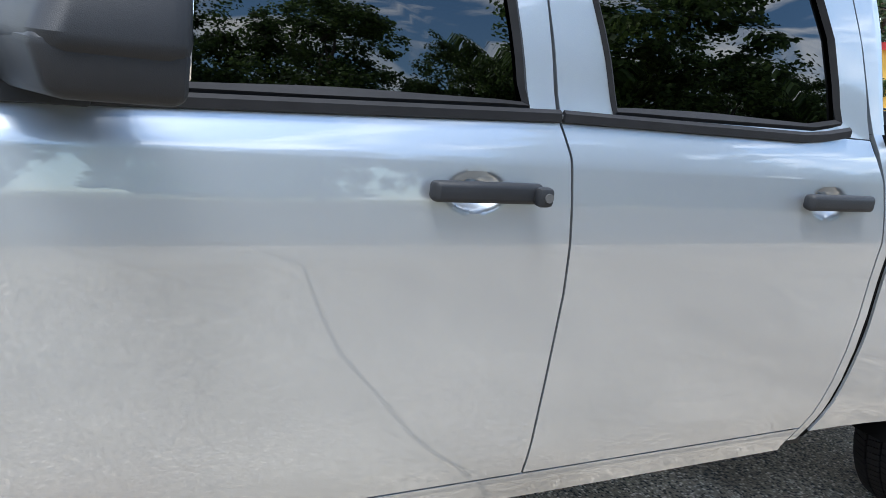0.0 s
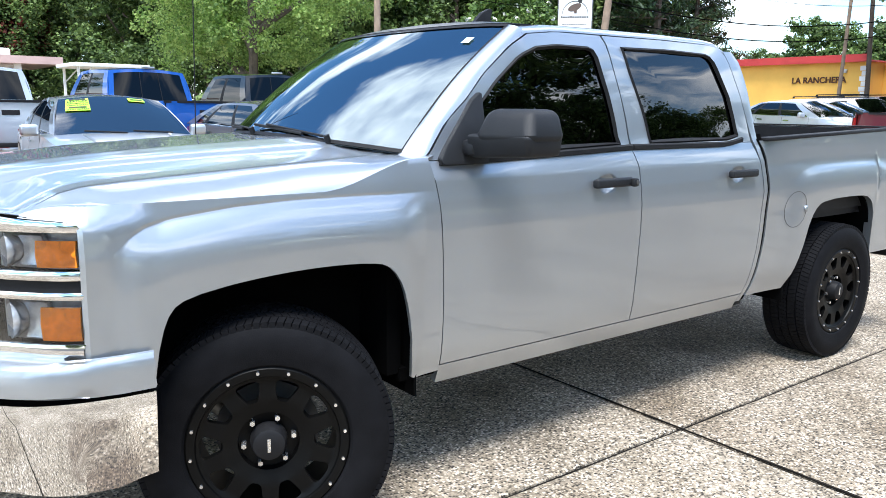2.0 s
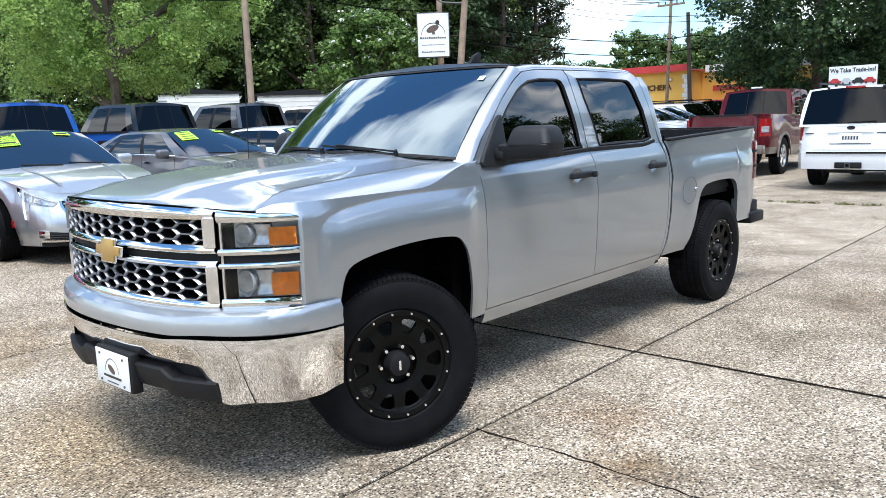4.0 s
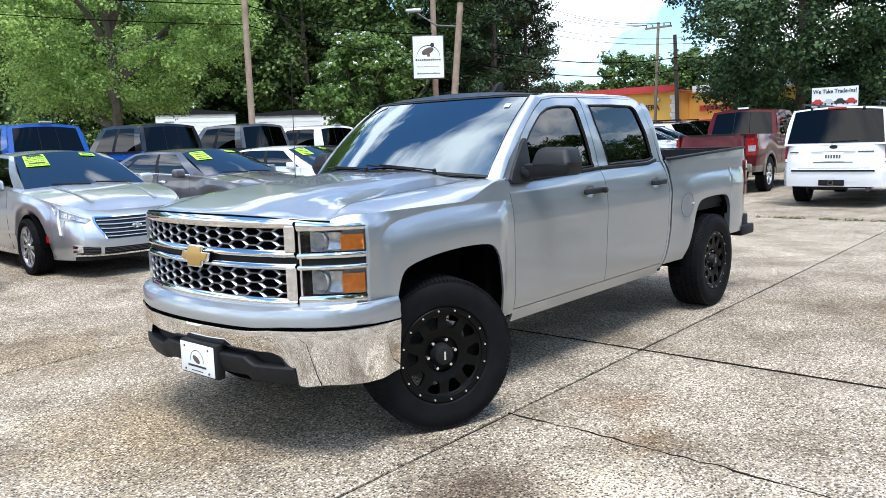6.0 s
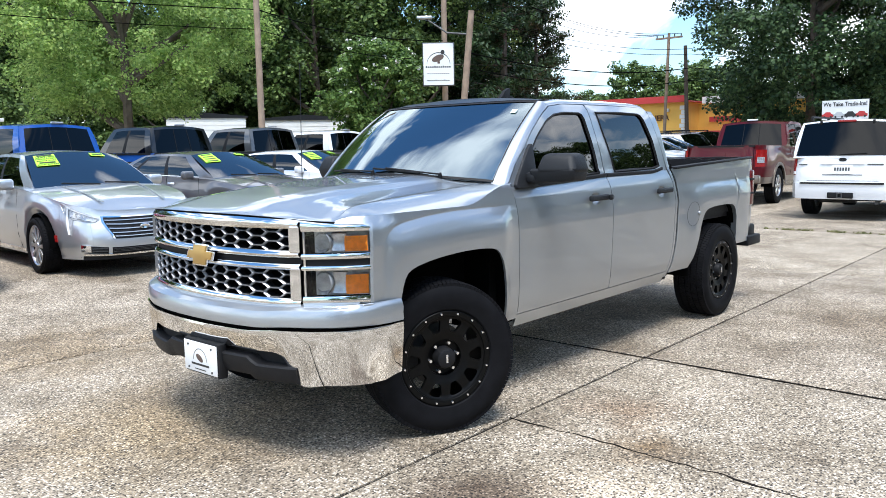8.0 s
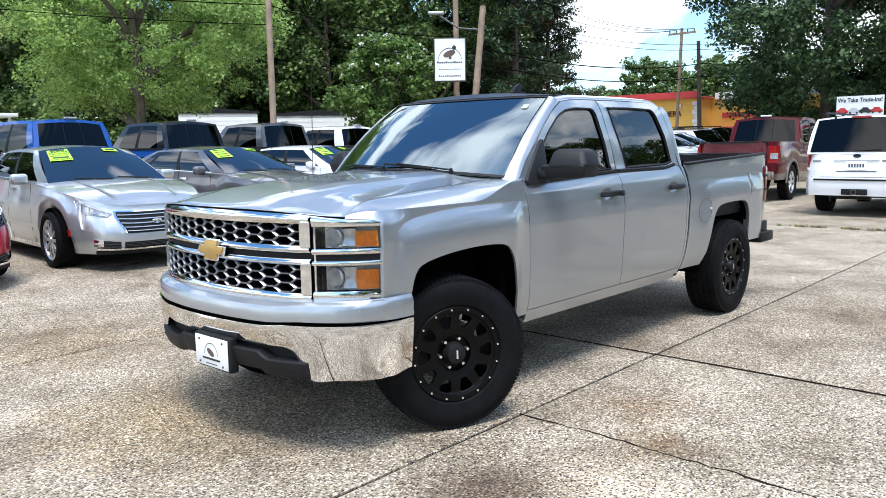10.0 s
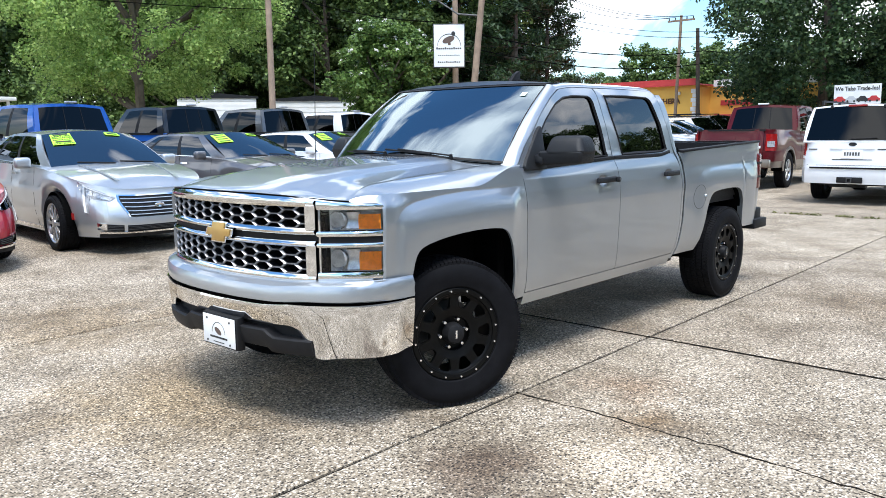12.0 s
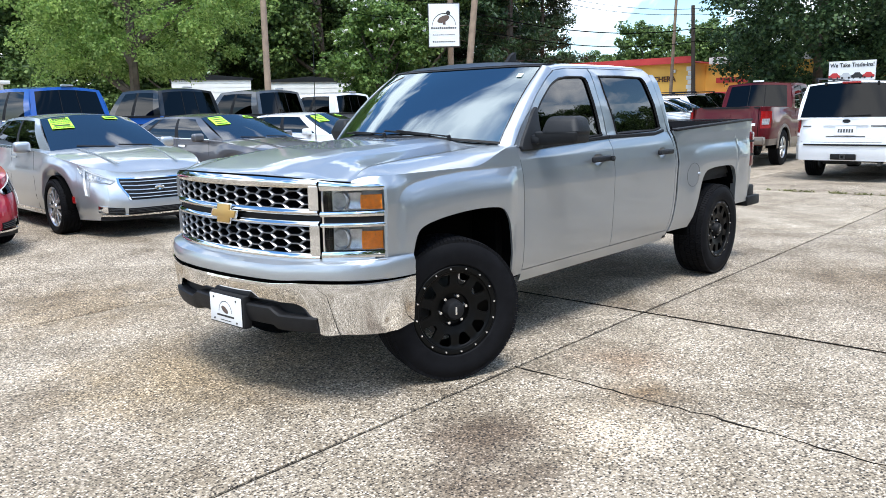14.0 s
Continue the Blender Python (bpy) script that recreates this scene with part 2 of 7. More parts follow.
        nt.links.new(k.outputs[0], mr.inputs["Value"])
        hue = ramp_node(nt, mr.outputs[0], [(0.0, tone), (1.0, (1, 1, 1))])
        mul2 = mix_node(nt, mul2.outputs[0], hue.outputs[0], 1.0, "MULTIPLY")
    info = nt.nodes.new("ShaderNodeObjectInfo")
    slab = ramp_node(nt, info.outputs["Random"], [(0.0, (0.75, 0.70, 0.645)), (1.0, (0.87, 0.825, 0.765))])
    mul3 = mix_node(nt, mul2.outputs[0], slab.outputs[0], 1.0, "MULTIPLY")
    nt.links.new(mul3.outputs[0], b.inputs["Base Color"])
    b.inputs["Roughness"].default_value = 0.85
    bump_node(nt, b, edge.outputs[0], 0.35, 0.004).invert = True
    return m


M_CONCRETE = concrete_mat()
M_JOINT = simple("joint_tar_and_dirt", (0.016, 0.014, 0.012), 0.95, 0, 0.4, 9, bump=0.4, fine=60, spec=0.05)
M_ASPHALT = simple("asphalt", (0.06, 0.058, 0.055), 0.9, 0, 0.25, 2.5, bump=0.4, fine=90)


# ---- building helpers ----
def shade(me, angle=32):
    me.shade_smooth()
    me.set_sharp_from_angle(angle=radians(angle))


def part(name, bm, material, parent, label="", angle=32):
    """Links a bmesh as one mesh object under a thing or a part."""
    me = bpy.data.meshes.new(name)
    bm.to_mesh(me)
    bm.free()
    shade(me, angle)
    me.materials.append(material)
    ob = new(name, me)
    if parent is not None:
        ob.parent = parent
    if label:
        tagged(ob, label)
    return ob


def grid_bm(us, vs, fn, flip=False, bm=None):
    """A sheet of quads: fn(u, v) gives the place of each corner."""
    bm = bm or bmesh.new()
    rows = [[bm.verts.new(fn(u, v)) for v in vs] for u in us]
    for i in range(len(us) - 1):
        for j in range(len(vs) - 1):
            q = (rows[i][j], rows[i + 1][j], rows[i + 1][j + 1], rows[i][j + 1])
            bm.faces.new(q[::-1] if flip else q)
    return bm


def thick(bm, t):
    """Gives a sheet its thickness, inwards for t > 0."""
    bmesh.ops.recalc_face_normals(bm, faces=bm.faces)
    bmesh.ops.solidify(bm, geom=bm.faces[:], thickness=t)
    bmesh.ops.recalc_face_normals(bm, faces=bm.faces)
    return bm


def mirror_y(bm):
    for v in bm.verts:
        v.co.y = -v.co.y
    bmesh.ops.reverse_faces(bm, faces=bm.faces)
    return bm


def box_bm(x0, x1, y0, y1, z0, z1, bevel=0.0, bm=None, segs=2):
    own = bmesh.new()
    bmesh.ops.create_cube(own, size=1.0)
    for v in own.verts:
        v.co = Vector((x0 + (v.co.x + 0.5) * (x1 - x0), y0 + (v.co.y + 0.5) * (y1 - y0), z0 + (v.co.z + 0.5) * (z1 - z0)))
    if bevel:
        bmesh.ops.bevel(own, geom=own.edges[:], offset=bevel, segments=segs, affect="EDGES", profile=0.5)
    return join_bm(own, bm)


def join_bm(own, bm=None):
    if bm is None:
        return own
    me = bpy.data.meshes.new("tmp")
    own.to_mesh(me)
    own.free()
    bm.from_mesh(me)
    bpy.data.meshes.remove(me)
    return bm


def moved(bm, m):
    bmesh.ops.transform(bm, matrix=m, verts=bm.verts[:])
    return bm


def lathe_bm(profile, n=48, axis="y", bm=None, arc=1.0):
    """Turns a profile of (along the axis, radius) about the axis."""
    bm = bm or bmesh.new()
    rings = []
    count = n if arc >= 1 else n + 1
    for k in range(count):
        a = 2 * math.pi * arc * k / n
        c, s = math.cos(a), math.sin(a)
        ring = []
        for h, r in profile:
            co = {"y": (r * c, h, r * s), "z": (r * c, r * s, h), "x": (h, r * c, r * s)}[axis]
            ring.append(bm.verts.new(co))
        rings.append(ring)
    last = n if arc >= 1 else n
    for k in range(last):
        a, b = rings[k], rings[(k + 1) % count]
        for i in range(len(profile) - 1):
            bm.faces.new((a[i], a[i + 1], b[i + 1], b[i]))
    bmesh.ops.recalc_face_normals(bm, faces=bm.faces)
    return bm


def cyl_bm(p, q, r, n=10, r2=None, bm=None):
    """A capped round bar from p to q."""
    p, q = Vector(p), Vector(q)
    d = q - p
    own = bmesh.new()
    bmesh.ops.create_cone(own, cap_ends=True, segments=n, radius1=r, radius2=r if r2 is None else r2, depth=d.length)
    turn = d.to_track_quat("Z", "Y").to_matrix().to_4x4()
    bmesh.ops.transform(own, matrix=Matrix.Translation((p + q) / 2) @ turn, verts=own.verts[:])
    return join_bm(own, bm)


def prism_bm(outline, depth, bm=None, bevel=0.0):
    """A flat outline of (x, z) given thickness along y, from 0 to depth."""
    own = bmesh.new()
    f = own.faces.new([own.verts.new((x, 0, z)) for x, z in outline])
    ext = bmesh.ops.extrude_face_region(own, geom=[f])
    bmesh.ops.translate(own, vec=(0, depth, 0), verts=[v for v in ext["geom"] if isinstance(v, bmesh.types.BMVert)])
    bmesh.ops.recalc_face_normals(own, faces=own.faces)
    if bevel:
        bmesh.ops.bevel(own, geom=own.edges[:], offset=bevel, segments=2, affect="EDGES", profile=0.5)
    return join_bm(own, bm)


def interp(t, table):
    """Linear reading of a table of (t, value)."""
    if t <= table[0][0]:
        return table[0][1]
    for (a, va), (b, vb) in zip(table, table[1:]):
        if t <= b:
            return va + (vb - va) * (t - a) / (b - a)
    return table[-1][1]


def ss(t):
    t = max(0.0, min(1.0, t))
    return t * t * (3 - 2 * t)


def lin(a, b, n):
    return [a + (b - a) * i / (n - 1) for i in range(n)]


def thing(name, m, label, category, group="", kind=""):
    ob = new(name)
    ob.empty_display_size = 0.2
    ob.matrix_world = m
    return tagged(ob, label, category, group, kind)


def text_mesh(words, size, material, name="lettering", extrude=0.004, bold=False):
    """Raised letters in the built-in font, as a mesh in the x-z plane, facing -y, centred."""
    cu = bpy.data.curves.new("txt", "FONT")
    cu.body = words
    cu.size = size
    cu.align_x, cu.align_y = "CENTER", "CENTER"
    cu.extrude = extrude
    if bold:
        cu.offset = size * 0.018
    tmp = new("txt_tmp", cu)
    dg = bpy.context.evaluated_depsgraph_get()
    me = bpy.data.meshes.new_from_object(tmp.evaluated_get(dg))
    bpy.data.objects.remove(tmp)
    bpy.data.curves.remove(cu)
    me.transform(Matrix.Rotation(radians(90), 4, "X"))
    me.materials.clear()
    me.materials.append(material)
    me.name = name
    return new(name, me)


# ---- ground: one wide sheet, with the lot's concrete slabs on it ----
M_EARTH = simple("dry_earth_and_verge", (0.25, 0.24, 0.14), 0.95, 0, 0.4, 0.6, bump=0.3, fine=20)
bm = grid_bm(lin(-600, 700, 14), lin(-600, 700, 14), lambda u, v: (u, v, -0.10))
ground = part("ground", bm, M_EARTH, None)
tagged(ground, "wide flat earth under and around the paved lot", "ground", kind="structure")
bm = box_bm(-22.0, 48.0, -4.44, 62.0, -0.09, -0.014)
lot_bed = part("joint_bed", bm, M_JOINT, None)
tagged(lot_bed, "dark dirt and tar in the slab joints", "joint filler", kind="structure")
pavement = thing("pavement", Matrix.Identity(4), "pale exposed-aggregate concrete slabs with dark dirty joints", "pavement", kind="structure")
RISE = 0.12
JOINT_X, JOINT_Y, SLAB_X, SLAB_Y = 2.0, -1.06, 4.62, 3.40


def slab_mesh(lx, ly):
    """One slab with worn, slightly wavering edges."""
    bm = bmesh.new()
    g = 0.0105
    xs = [g, g + 0.015] + lin(g + 0.3, lx - g - 0.3, 12) + [lx - g - 0.015, lx - g]
    ys = [g, g + 0.015] + lin(g + 0.3, ly - g - 0.3, 10) + [ly - g - 0.015, ly - g]

    def place(u, v):
        e = min(u - g, v - g, lx - g - u, ly - g - v)
        wob = 0.006 * noise.noise(Vector((u * 3, v * 3, 1.7))) if e < 1e-6 else 0.0
        z = 0.0 if e > 0.01 else -0.006
        return (u + (wob if u < g * 2 or u > lx - g * 2 else 0), v + (wob if v < g * 2 or v > ly - g * 2 else 0), z)
    grid_bm(xs, ys, place, bm=bm)
    edge = [e for e in bm.edges if e.is_boundary]
    ext = bmesh.ops.extrude_edge_only(bm, edges=edge)
    for v in ext["geom"]:
        if isinstance(v, bmesh.types.BMVert):
            v.co.z = -0.05
    bmesh.ops.recalc_face_normals(bm, faces=bm.faces)
    me = bpy.data.meshes.new("slab")
    bm.to_mesh(me)
    bm.free()
    shade(me, 40)
    me.materials.append(M_CONCRETE)
    return me


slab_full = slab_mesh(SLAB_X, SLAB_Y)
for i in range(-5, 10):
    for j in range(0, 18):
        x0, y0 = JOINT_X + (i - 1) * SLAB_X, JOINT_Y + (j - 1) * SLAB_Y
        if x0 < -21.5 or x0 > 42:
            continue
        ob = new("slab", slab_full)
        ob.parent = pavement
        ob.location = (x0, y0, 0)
        # the lot ramps up by a hand's breadth towards the parked rows, and levels off again beyond the truck
        if x0 < 11 and j == 2:
            ob.location.z, ob.rotation_euler = 0.0, (math.atan(RISE / SLAB_Y), 0, 0)
        elif x0 < 11 and j > 2:
            ob.location.z = RISE
        elif x0 < 15.5 and j > 2:
            ob.location.z, ob.rotation_euler = RISE, (0, math.atan(RISE / SLAB_X), 0)


# an old crack filled with ragged tar
def tar_seam(x0, y0, x1, y1, wide, seed, loose=0.01):
    """A ragged ribbon of old tar along a line, wandering and breaking off in places."""
    bm = bmesh.new()
    a, b = Vector((x0, y0)), Vector((x1, y1))
    n = int((b - a).length / 0.025)
    along = (b - a).normalized()
    off = Vector((-along.y, along.x))
    prev = None
    for i in range(n + 1):
        t = i / n
        q = a.lerp(b, t)
        wander = loose * (noise.noise(Vector((t * 7 + seed, seed, 0))) + 0.4 * noise.noise(Vector((t * 37, seed, 3))))
        w = wide * max(0.0, 0.25 + 1.3 * noise.noise(Vector((t * 14, seed * 2.3, 5))) + 0.7 * noise.noise(Vector((t * 55, seed, 9)))) + 0.0015
        c = q + off * wander
        pair = [bm.verts.new((c.x + off.x * w * k, c.y + off.y * w * k, 0.003)) for k in (-1, 1)]
        if prev:
            bm.faces.new((prev[0], pair[0], pair[1], prev[1]))
        prev = pair
    ob = part("tar_seam", thick(bm, 0.006), M_JOINT, pavement, "ragged dark tar in a crack")
    return ob


tar_seam(0.40, -1.06, 0.27, -4.40, 0.0065, 1.3, 0.055)
tar_seam(JOINT_X, -4.40, JOINT_X, JOINT_Y + SLAB_Y, 0.007, 4.1, 0.006)


# ---- the silver crew-cab pickup (x runs from its nose to its tail, its driver's side at -y) ----
WB = 3.70
truck = thing("pickup_truck", pose(0, -0.04, 0), "silver crew-cab pickup with black roof, black wheels and tinted glass", "pickup truck")

SIDE = [(0.42, 0.80), (0.50, 0.828), (0.58, 0.845), (0.75, 0.854), (0.95, 0.859), (1.06, 0.866), (1.14, 0.862), (1.22, 0.852), (1.29, 0.838), (1.335, 0.822), (1.36, 0.815), (1.55, 0.783), (1.70, 0.752), (1.765, 0.732), (1.80, 0.705)]


FLARE_LINE = [(-0.46, 1.06), (-0.43, 1.085), (-0.405, 1.108), (-0.36, 1.132), (-0.28, 1.150), (-0.10, 1.170), (0.10, 1.180), (0.60, 1.178)]


def crease(t):
    """Rises sharply from a pressed line, then rounds off."""
    t = max(0.0, min(1.0, t))
    return 1 - (1 - t) ** 2.2


REAR_LINE = [(2.95, 1.02), (3.06, 1.10), (3.20, 1.155), (3.40, 1.178), (3.75, 1.186), (4.05, 1.182), (4.22, 1.165), (4.34, 1.12), (4.44, 1.02)]


def half(x, z):
    """Half width of the body at a height: a near-flat side that leans in above the belt, with flares at the wheels."""
    s = interp(z, SIDE)
    if x > 2.80:
        s += (interp(min(z, 1.20), SIDE) - s) * ss((x - 2.80) / 0.08)
    line = interp(x, FLARE_LINE)
    near = 0.80 * ss((1.21 - z) / 0.07) * ss((-0.30 - x) / 0.20)
    front = 1 - (1 - near) * (1 - crease((line - z) / 0.16) * ss((0.68 - x) / 0.20) * ss((x + 0.49) / 0.10))
    brow = interp(x, REAR_LINE)
    rear = crease((brow - z) / 0.12) * ss((x - 3.04) / 0.20) * ss((4.50 - x) / 0.16)
    s += 0.043 * max(front, 0.34 * rear)
    if x > 2.78:
        s += 0.010 * ss((x - 2.85) / 0.3)
    s += 0.004 * ss((z - line + 0.004) / 0.014) * ss((1.33 - z) / 0.03) * ss((0.60 - x) / 0.16) * ss((x + 0.43) / 0.08)
    return s


A_SEAM = [(0.46, 0.71), (0.73, 0.71), (0.95, 0.70), (1.12, 0.682), (1.25, 0.66), (1.335, 0.632)]
B_SEAM = [(0.46, 1.815), (0.69, 1.82), (0.96, 1.828), (1.24, 1.80), (1.335, 1.768)]
C_SEAM = [(0.46, 2.705), (0.56, 2.76), (0.66, 2.795), (0.80, 2.822), (1.07, 2.822), (1.22, 2.785), (1.335, 2.735)]
C_GAP = [(0.46, 2.745), (0.56, 2.80), (0.66, 2.835), (0.80, 2.86), (1.07, 2.86), (1.22, 2.825), (1.335, 2.775)]
FRONT_ARCH = [(-0.36, 0.68), (-0.345, 0.79), (-0.315, 0.885), (-0.27, 0.92), (-0.14, 0.945), (0.05, 0.962), (0.24, 0.965), (0.38, 0.955), (0.44, 0.94), (0.49, 0.88), (0.52, 0.80), (0.55, 0.67), (0.565, 0.50)]
REAR_ARCH = [(3.12, 0.495), (3.20, 0.60), (3.26, 0.72), (3.30, 0.86), (3.36, 0.945), (3.44, 0.975), (3.65, 0.985), (3.92, 0.982), (4.02, 0.96), (4.08, 0.88), (4.10, 0.74), (4.09, 0.60)]
FENDER_TOP = [(-0.66, 1.178), (-0.60, 1.205), (-0.55, 1.226), (-0.48, 1.240), (-0.30, 1.252), (-0.13, 1.262), (0.32, 1.288), (0.72, 1.315)]


def both_sides(name, make, mat, label="", t=0.012):
    out = []
    for s in (1, -1):
        bm = make()
        thick(bm, t)
        if s < 0:
            mirror_y(bm)
        out.append(part(name, bm, mat, truck, label))
    return out


def rows_panel(zs, left, right, n, gap=0.003):
    def make():
        return grid_bm(zs, lin(0, 1, n), lambda z, u: ((lambda x: (x, -half(x, z), z))(left(z) + gap + (right(z) - left(z) - 2 * gap) * u)))
    return make


def smooth(table):
    """Rounds the corners of a table of points, twice."""
    for _ in range(2):
        out = [table[0]]
        for (a, b), (c, d) in zip(table, table[1:]):
            out += [(a * 0.75 + c * 0.25, b * 0.75 + d * 0.25), (a * 0.25 + c * 0.75, b * 0.25 + d * 0.75)]
        table = out + [table[-1]]
    return table


FRONT_ARCH, REAR_ARCH = smooth(FRONT_ARCH), smooth(REAR_ARCH)
HANDLES = ((1.588, 1.163), (2.583, 1.163))


def cup(x, z):
    """Depth of the finger cups pressed into the doors behind the handles."""
    d = min(math.hypot((x - hx) / 0.070, (z - hz + 0.002) / 0.042) for hx, hz in HANDLES)
    return 0.024 * ss((1 - d) / 0.55)


def door_panel(zs, left, right, hx):
    span = right(1.16) - left(1.16)
    u0 = (hx - left(1.16)) / span
    us_ = sorted(set(lin(0, 1, 12) + [u for u in (u0 + k * 0.0065 / span for k in range(-13, 14)) if 0 < u < 1]))

    def place(z, u):
        x = left(z) + 0.003 + (right(z) - left(z) - 0.006) * u
        return (x, -half(x, z) + cup(x, z), z)
    return lambda: grid_bm(zs, us_, place)


door_z = [0.515, 0.53, 0.56, 0.60, 0.66, 0.75, 0.85, 0.95, 1.02, 1.06, 1.09, 1.108, 1.114, 1.120, 1.126, 1.132, 1.138, 1.145, 1.152, 1.16, 1.168, 1.175, 1.182, 1.188, 1.194, 1.20, 1.206, 1.212, 1.218, 1.235, 1.25, 1.29, 1.31, 1.335]
front_doors = both_sides("front_door", door_panel(door_z, lambda z: interp(z, A_SEAM), lambda z: interp(z, B_SEAM), HANDLES[0][0]), M_SILVER)
rear_doors = both_sides("rear_door", door_panel(door_z, lambda z: interp(z, B_SEAM), lambda z: interp(z, C_SEAM), HANDLES[1][0]), M_SILVER)
both_sides("cab_corner", rows_panel([0.47] + door_z, lambda z: interp(z, C_SEAM), lambda z: interp(z, C_GAP), 4), M_SILVER)
both_sides("rocker_panel", rows_panel([0.435, 0.45, 0.47, 0.49, 0.510], lambda z: 0.705 - (z < 0.46) * 0.0, lambda z: interp(z, C_SEAM), 14), M_SILVER, t=0.03)


def bonnet_edge(x):
    """Half width of the bonnet's shut line."""
    return interp(x, [(-0.66, 0.785), (-0.55, 0.745), (-0.40, 0.712), (-0.13, 0.690), (0.72, 0.683)])


def gap_backing():
    return grid_bm(lin(0.47, 1.36, 16), [0, 1], lambda z, u: ((lambda x: (x, -half(x, min(z, 1.33)) + 0.008, z))(interp(z, C_GAP) - 0.01 + 0.05 * u)))


# a dark sheet that stands in for the shade between cab and bed
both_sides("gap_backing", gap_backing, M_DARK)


NOSE_EDGE = [(0.66, -0.757), (0.72, -0.71), (0.80, -0.64), (0.86, -0.575), (0.892, -0.53)]


def bonnet_lip(a):
    """Height of the bonnet's front edge."""
    return interp(a, [(0.0, 1.214), (0.30, 1.212), (0.50, 1.206), (0.62, 1.198), (0.70, 1.188), (0.785, 1.178), (0.86, 1.172), (0.90, 1.165)])


# front wings: side, then rolled over to the bonnet line
def wing():
    xs = [-0.525, -0.505, -0.485, -0.468, -0.458, -0.449, -0.440, -0.431, -0.42, -0.407, -0.393, -0.378, -0.36, -0.345, -0.33, -0.315, -0.295, -0.27, -0.22] + lin(-0.14, 0.38, 11) + [0.41, 0.44, 0.465, 0.49, 0.505, 0.52, 0.535, 0.55, 0.565, 0.585, 0.605, 0.62]

    def low(x):
        if x < -0.36:
            return 0.772
        if x > 0.565:
            return 0.49
        return interp(x, FRONT_ARCH)

    bm = bmesh.new()
    cols = []
    vs = lin(0.08, 1, 10)
    for x in xs:
        z0 = low(x)
        ring = []
        fl = max(1.07, interp(x, FLARE_LINE))
        zl = [z0 + (fl - 0.085 - z0) * u for u in lin(0, 1, 9)] + [fl + d for d in (-0.068, -0.052, -0.038, -0.026, -0.016, -0.008, -0.003, 0.001, 0.005, 0.009, 0.013)]
        zr = 1.20 + 0.095 * ss((x - 0.20) / 0.40)
        zl += [fl + 0.013 + (zr - fl - 0.013) * u for u in (0.2, 0.4, 0.6, 0.8, 1.0)]
        for z in zl:
            ring.append((x, -half(x, z), z))
        fwd = 0.125 * ss((-0.30 - x) / 0.22)
        yt, zt = bonnet_edge(x - fwd), interp(x - fwd, FENDER_TOP)
        p0 = Vector((-half(x, zr), zr))
        p1 = Vector((-half(x, zr) + 0.050 * (1.30 - zr) / 0.10, max(zr + 0.010, zt - 0.018)))
        p2 = Vector((-yt, zt))
        if zt < 1.215:
            p1.y = min(p1.y, 1.205)
        for v in vs:
            q = p0 * (1 - v) ** 2 + p1 * 2 * v * (1 - v) + p2 * v * v
            ring.append((x - fwd * v, q.x, q.y))
        cols.append([bm.verts.new(c) for c in ring])
    # turned in along the lamp, and down on to it over its top
    lead = []
    for v in cols[0]:
        a = -v.co.y
        if v.co.z > 1.165:
            lead.append(bm.verts.new((min(v.co.x, interp(a, NOSE_EDGE)) - 0.002, v.co.y, bonnet_lip(a) - 0.006)))
        else:
            lead.append(bm.verts.new((v.co.x - 0.012, v.co.y + 0.010, v.co.z)))
    cols.insert(0, lead)
    for a, b in zip(cols, cols[1:]):
        for k in range(len(a) - 1):
            bm.faces.new((a[k], b[k], b[k + 1], a[k + 1]))
    # the strip between the last column and the curved door seam, running back under the pillar
    last = cols[-1]
    seam = []
    for i, v in enumerate(last):
        x = interp(v.co.z, A_SEAM) - 0.001
        rise = 0.0
        if i >= len(last) - len(vs):
            k = (i - len(last) + len(vs) + 1) / len(vs)
            x = 0.635 + 0.14 * k
            rise = 0.010 * k
        seam.append(bm.verts.new((max(x, 0.624), -half(x, v.co.z) if rise == 0 else v.co.y, v.co.z + rise)))
    for k in range(len(last) - 1):
        bm.faces.new((last[k], seam[k], seam[k + 1], last[k + 1]))
    return bm


both_sides("front_wing", wing, M_SILVER)


# wheel arches' inner liners, near-black so that their colour holds the arch shade
def liner(x0, x1, top):
    def make():
        n = 14
        cx, w = (x0 + x1) / 2, (x1 - x0) / 2
        def f(u, v):
            a = math.pi * u
            x = cx - w * 1.04 * (abs(math.cos(a)) ** 0.55) * (1 if math.cos(a) > 0 else -1)
            z = 0.42 + (top - 0.40) * (math.sin(a) ** 0.5 if 0 < u < 1 else 0.0)
            return (x, -half(x, 0.9) + 0.03 + v, z)
        return grid_bm(lin(0, 1, n * 2), [0.0, 0.16, 0.42], f)
    return make


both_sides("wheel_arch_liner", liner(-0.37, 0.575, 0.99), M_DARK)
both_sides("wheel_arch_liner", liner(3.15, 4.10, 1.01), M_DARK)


# bed side; its rail climbs a little towards the tail
def rail(x):
    return 1.325 + 0.053 * (x - 2.80) / 1.72


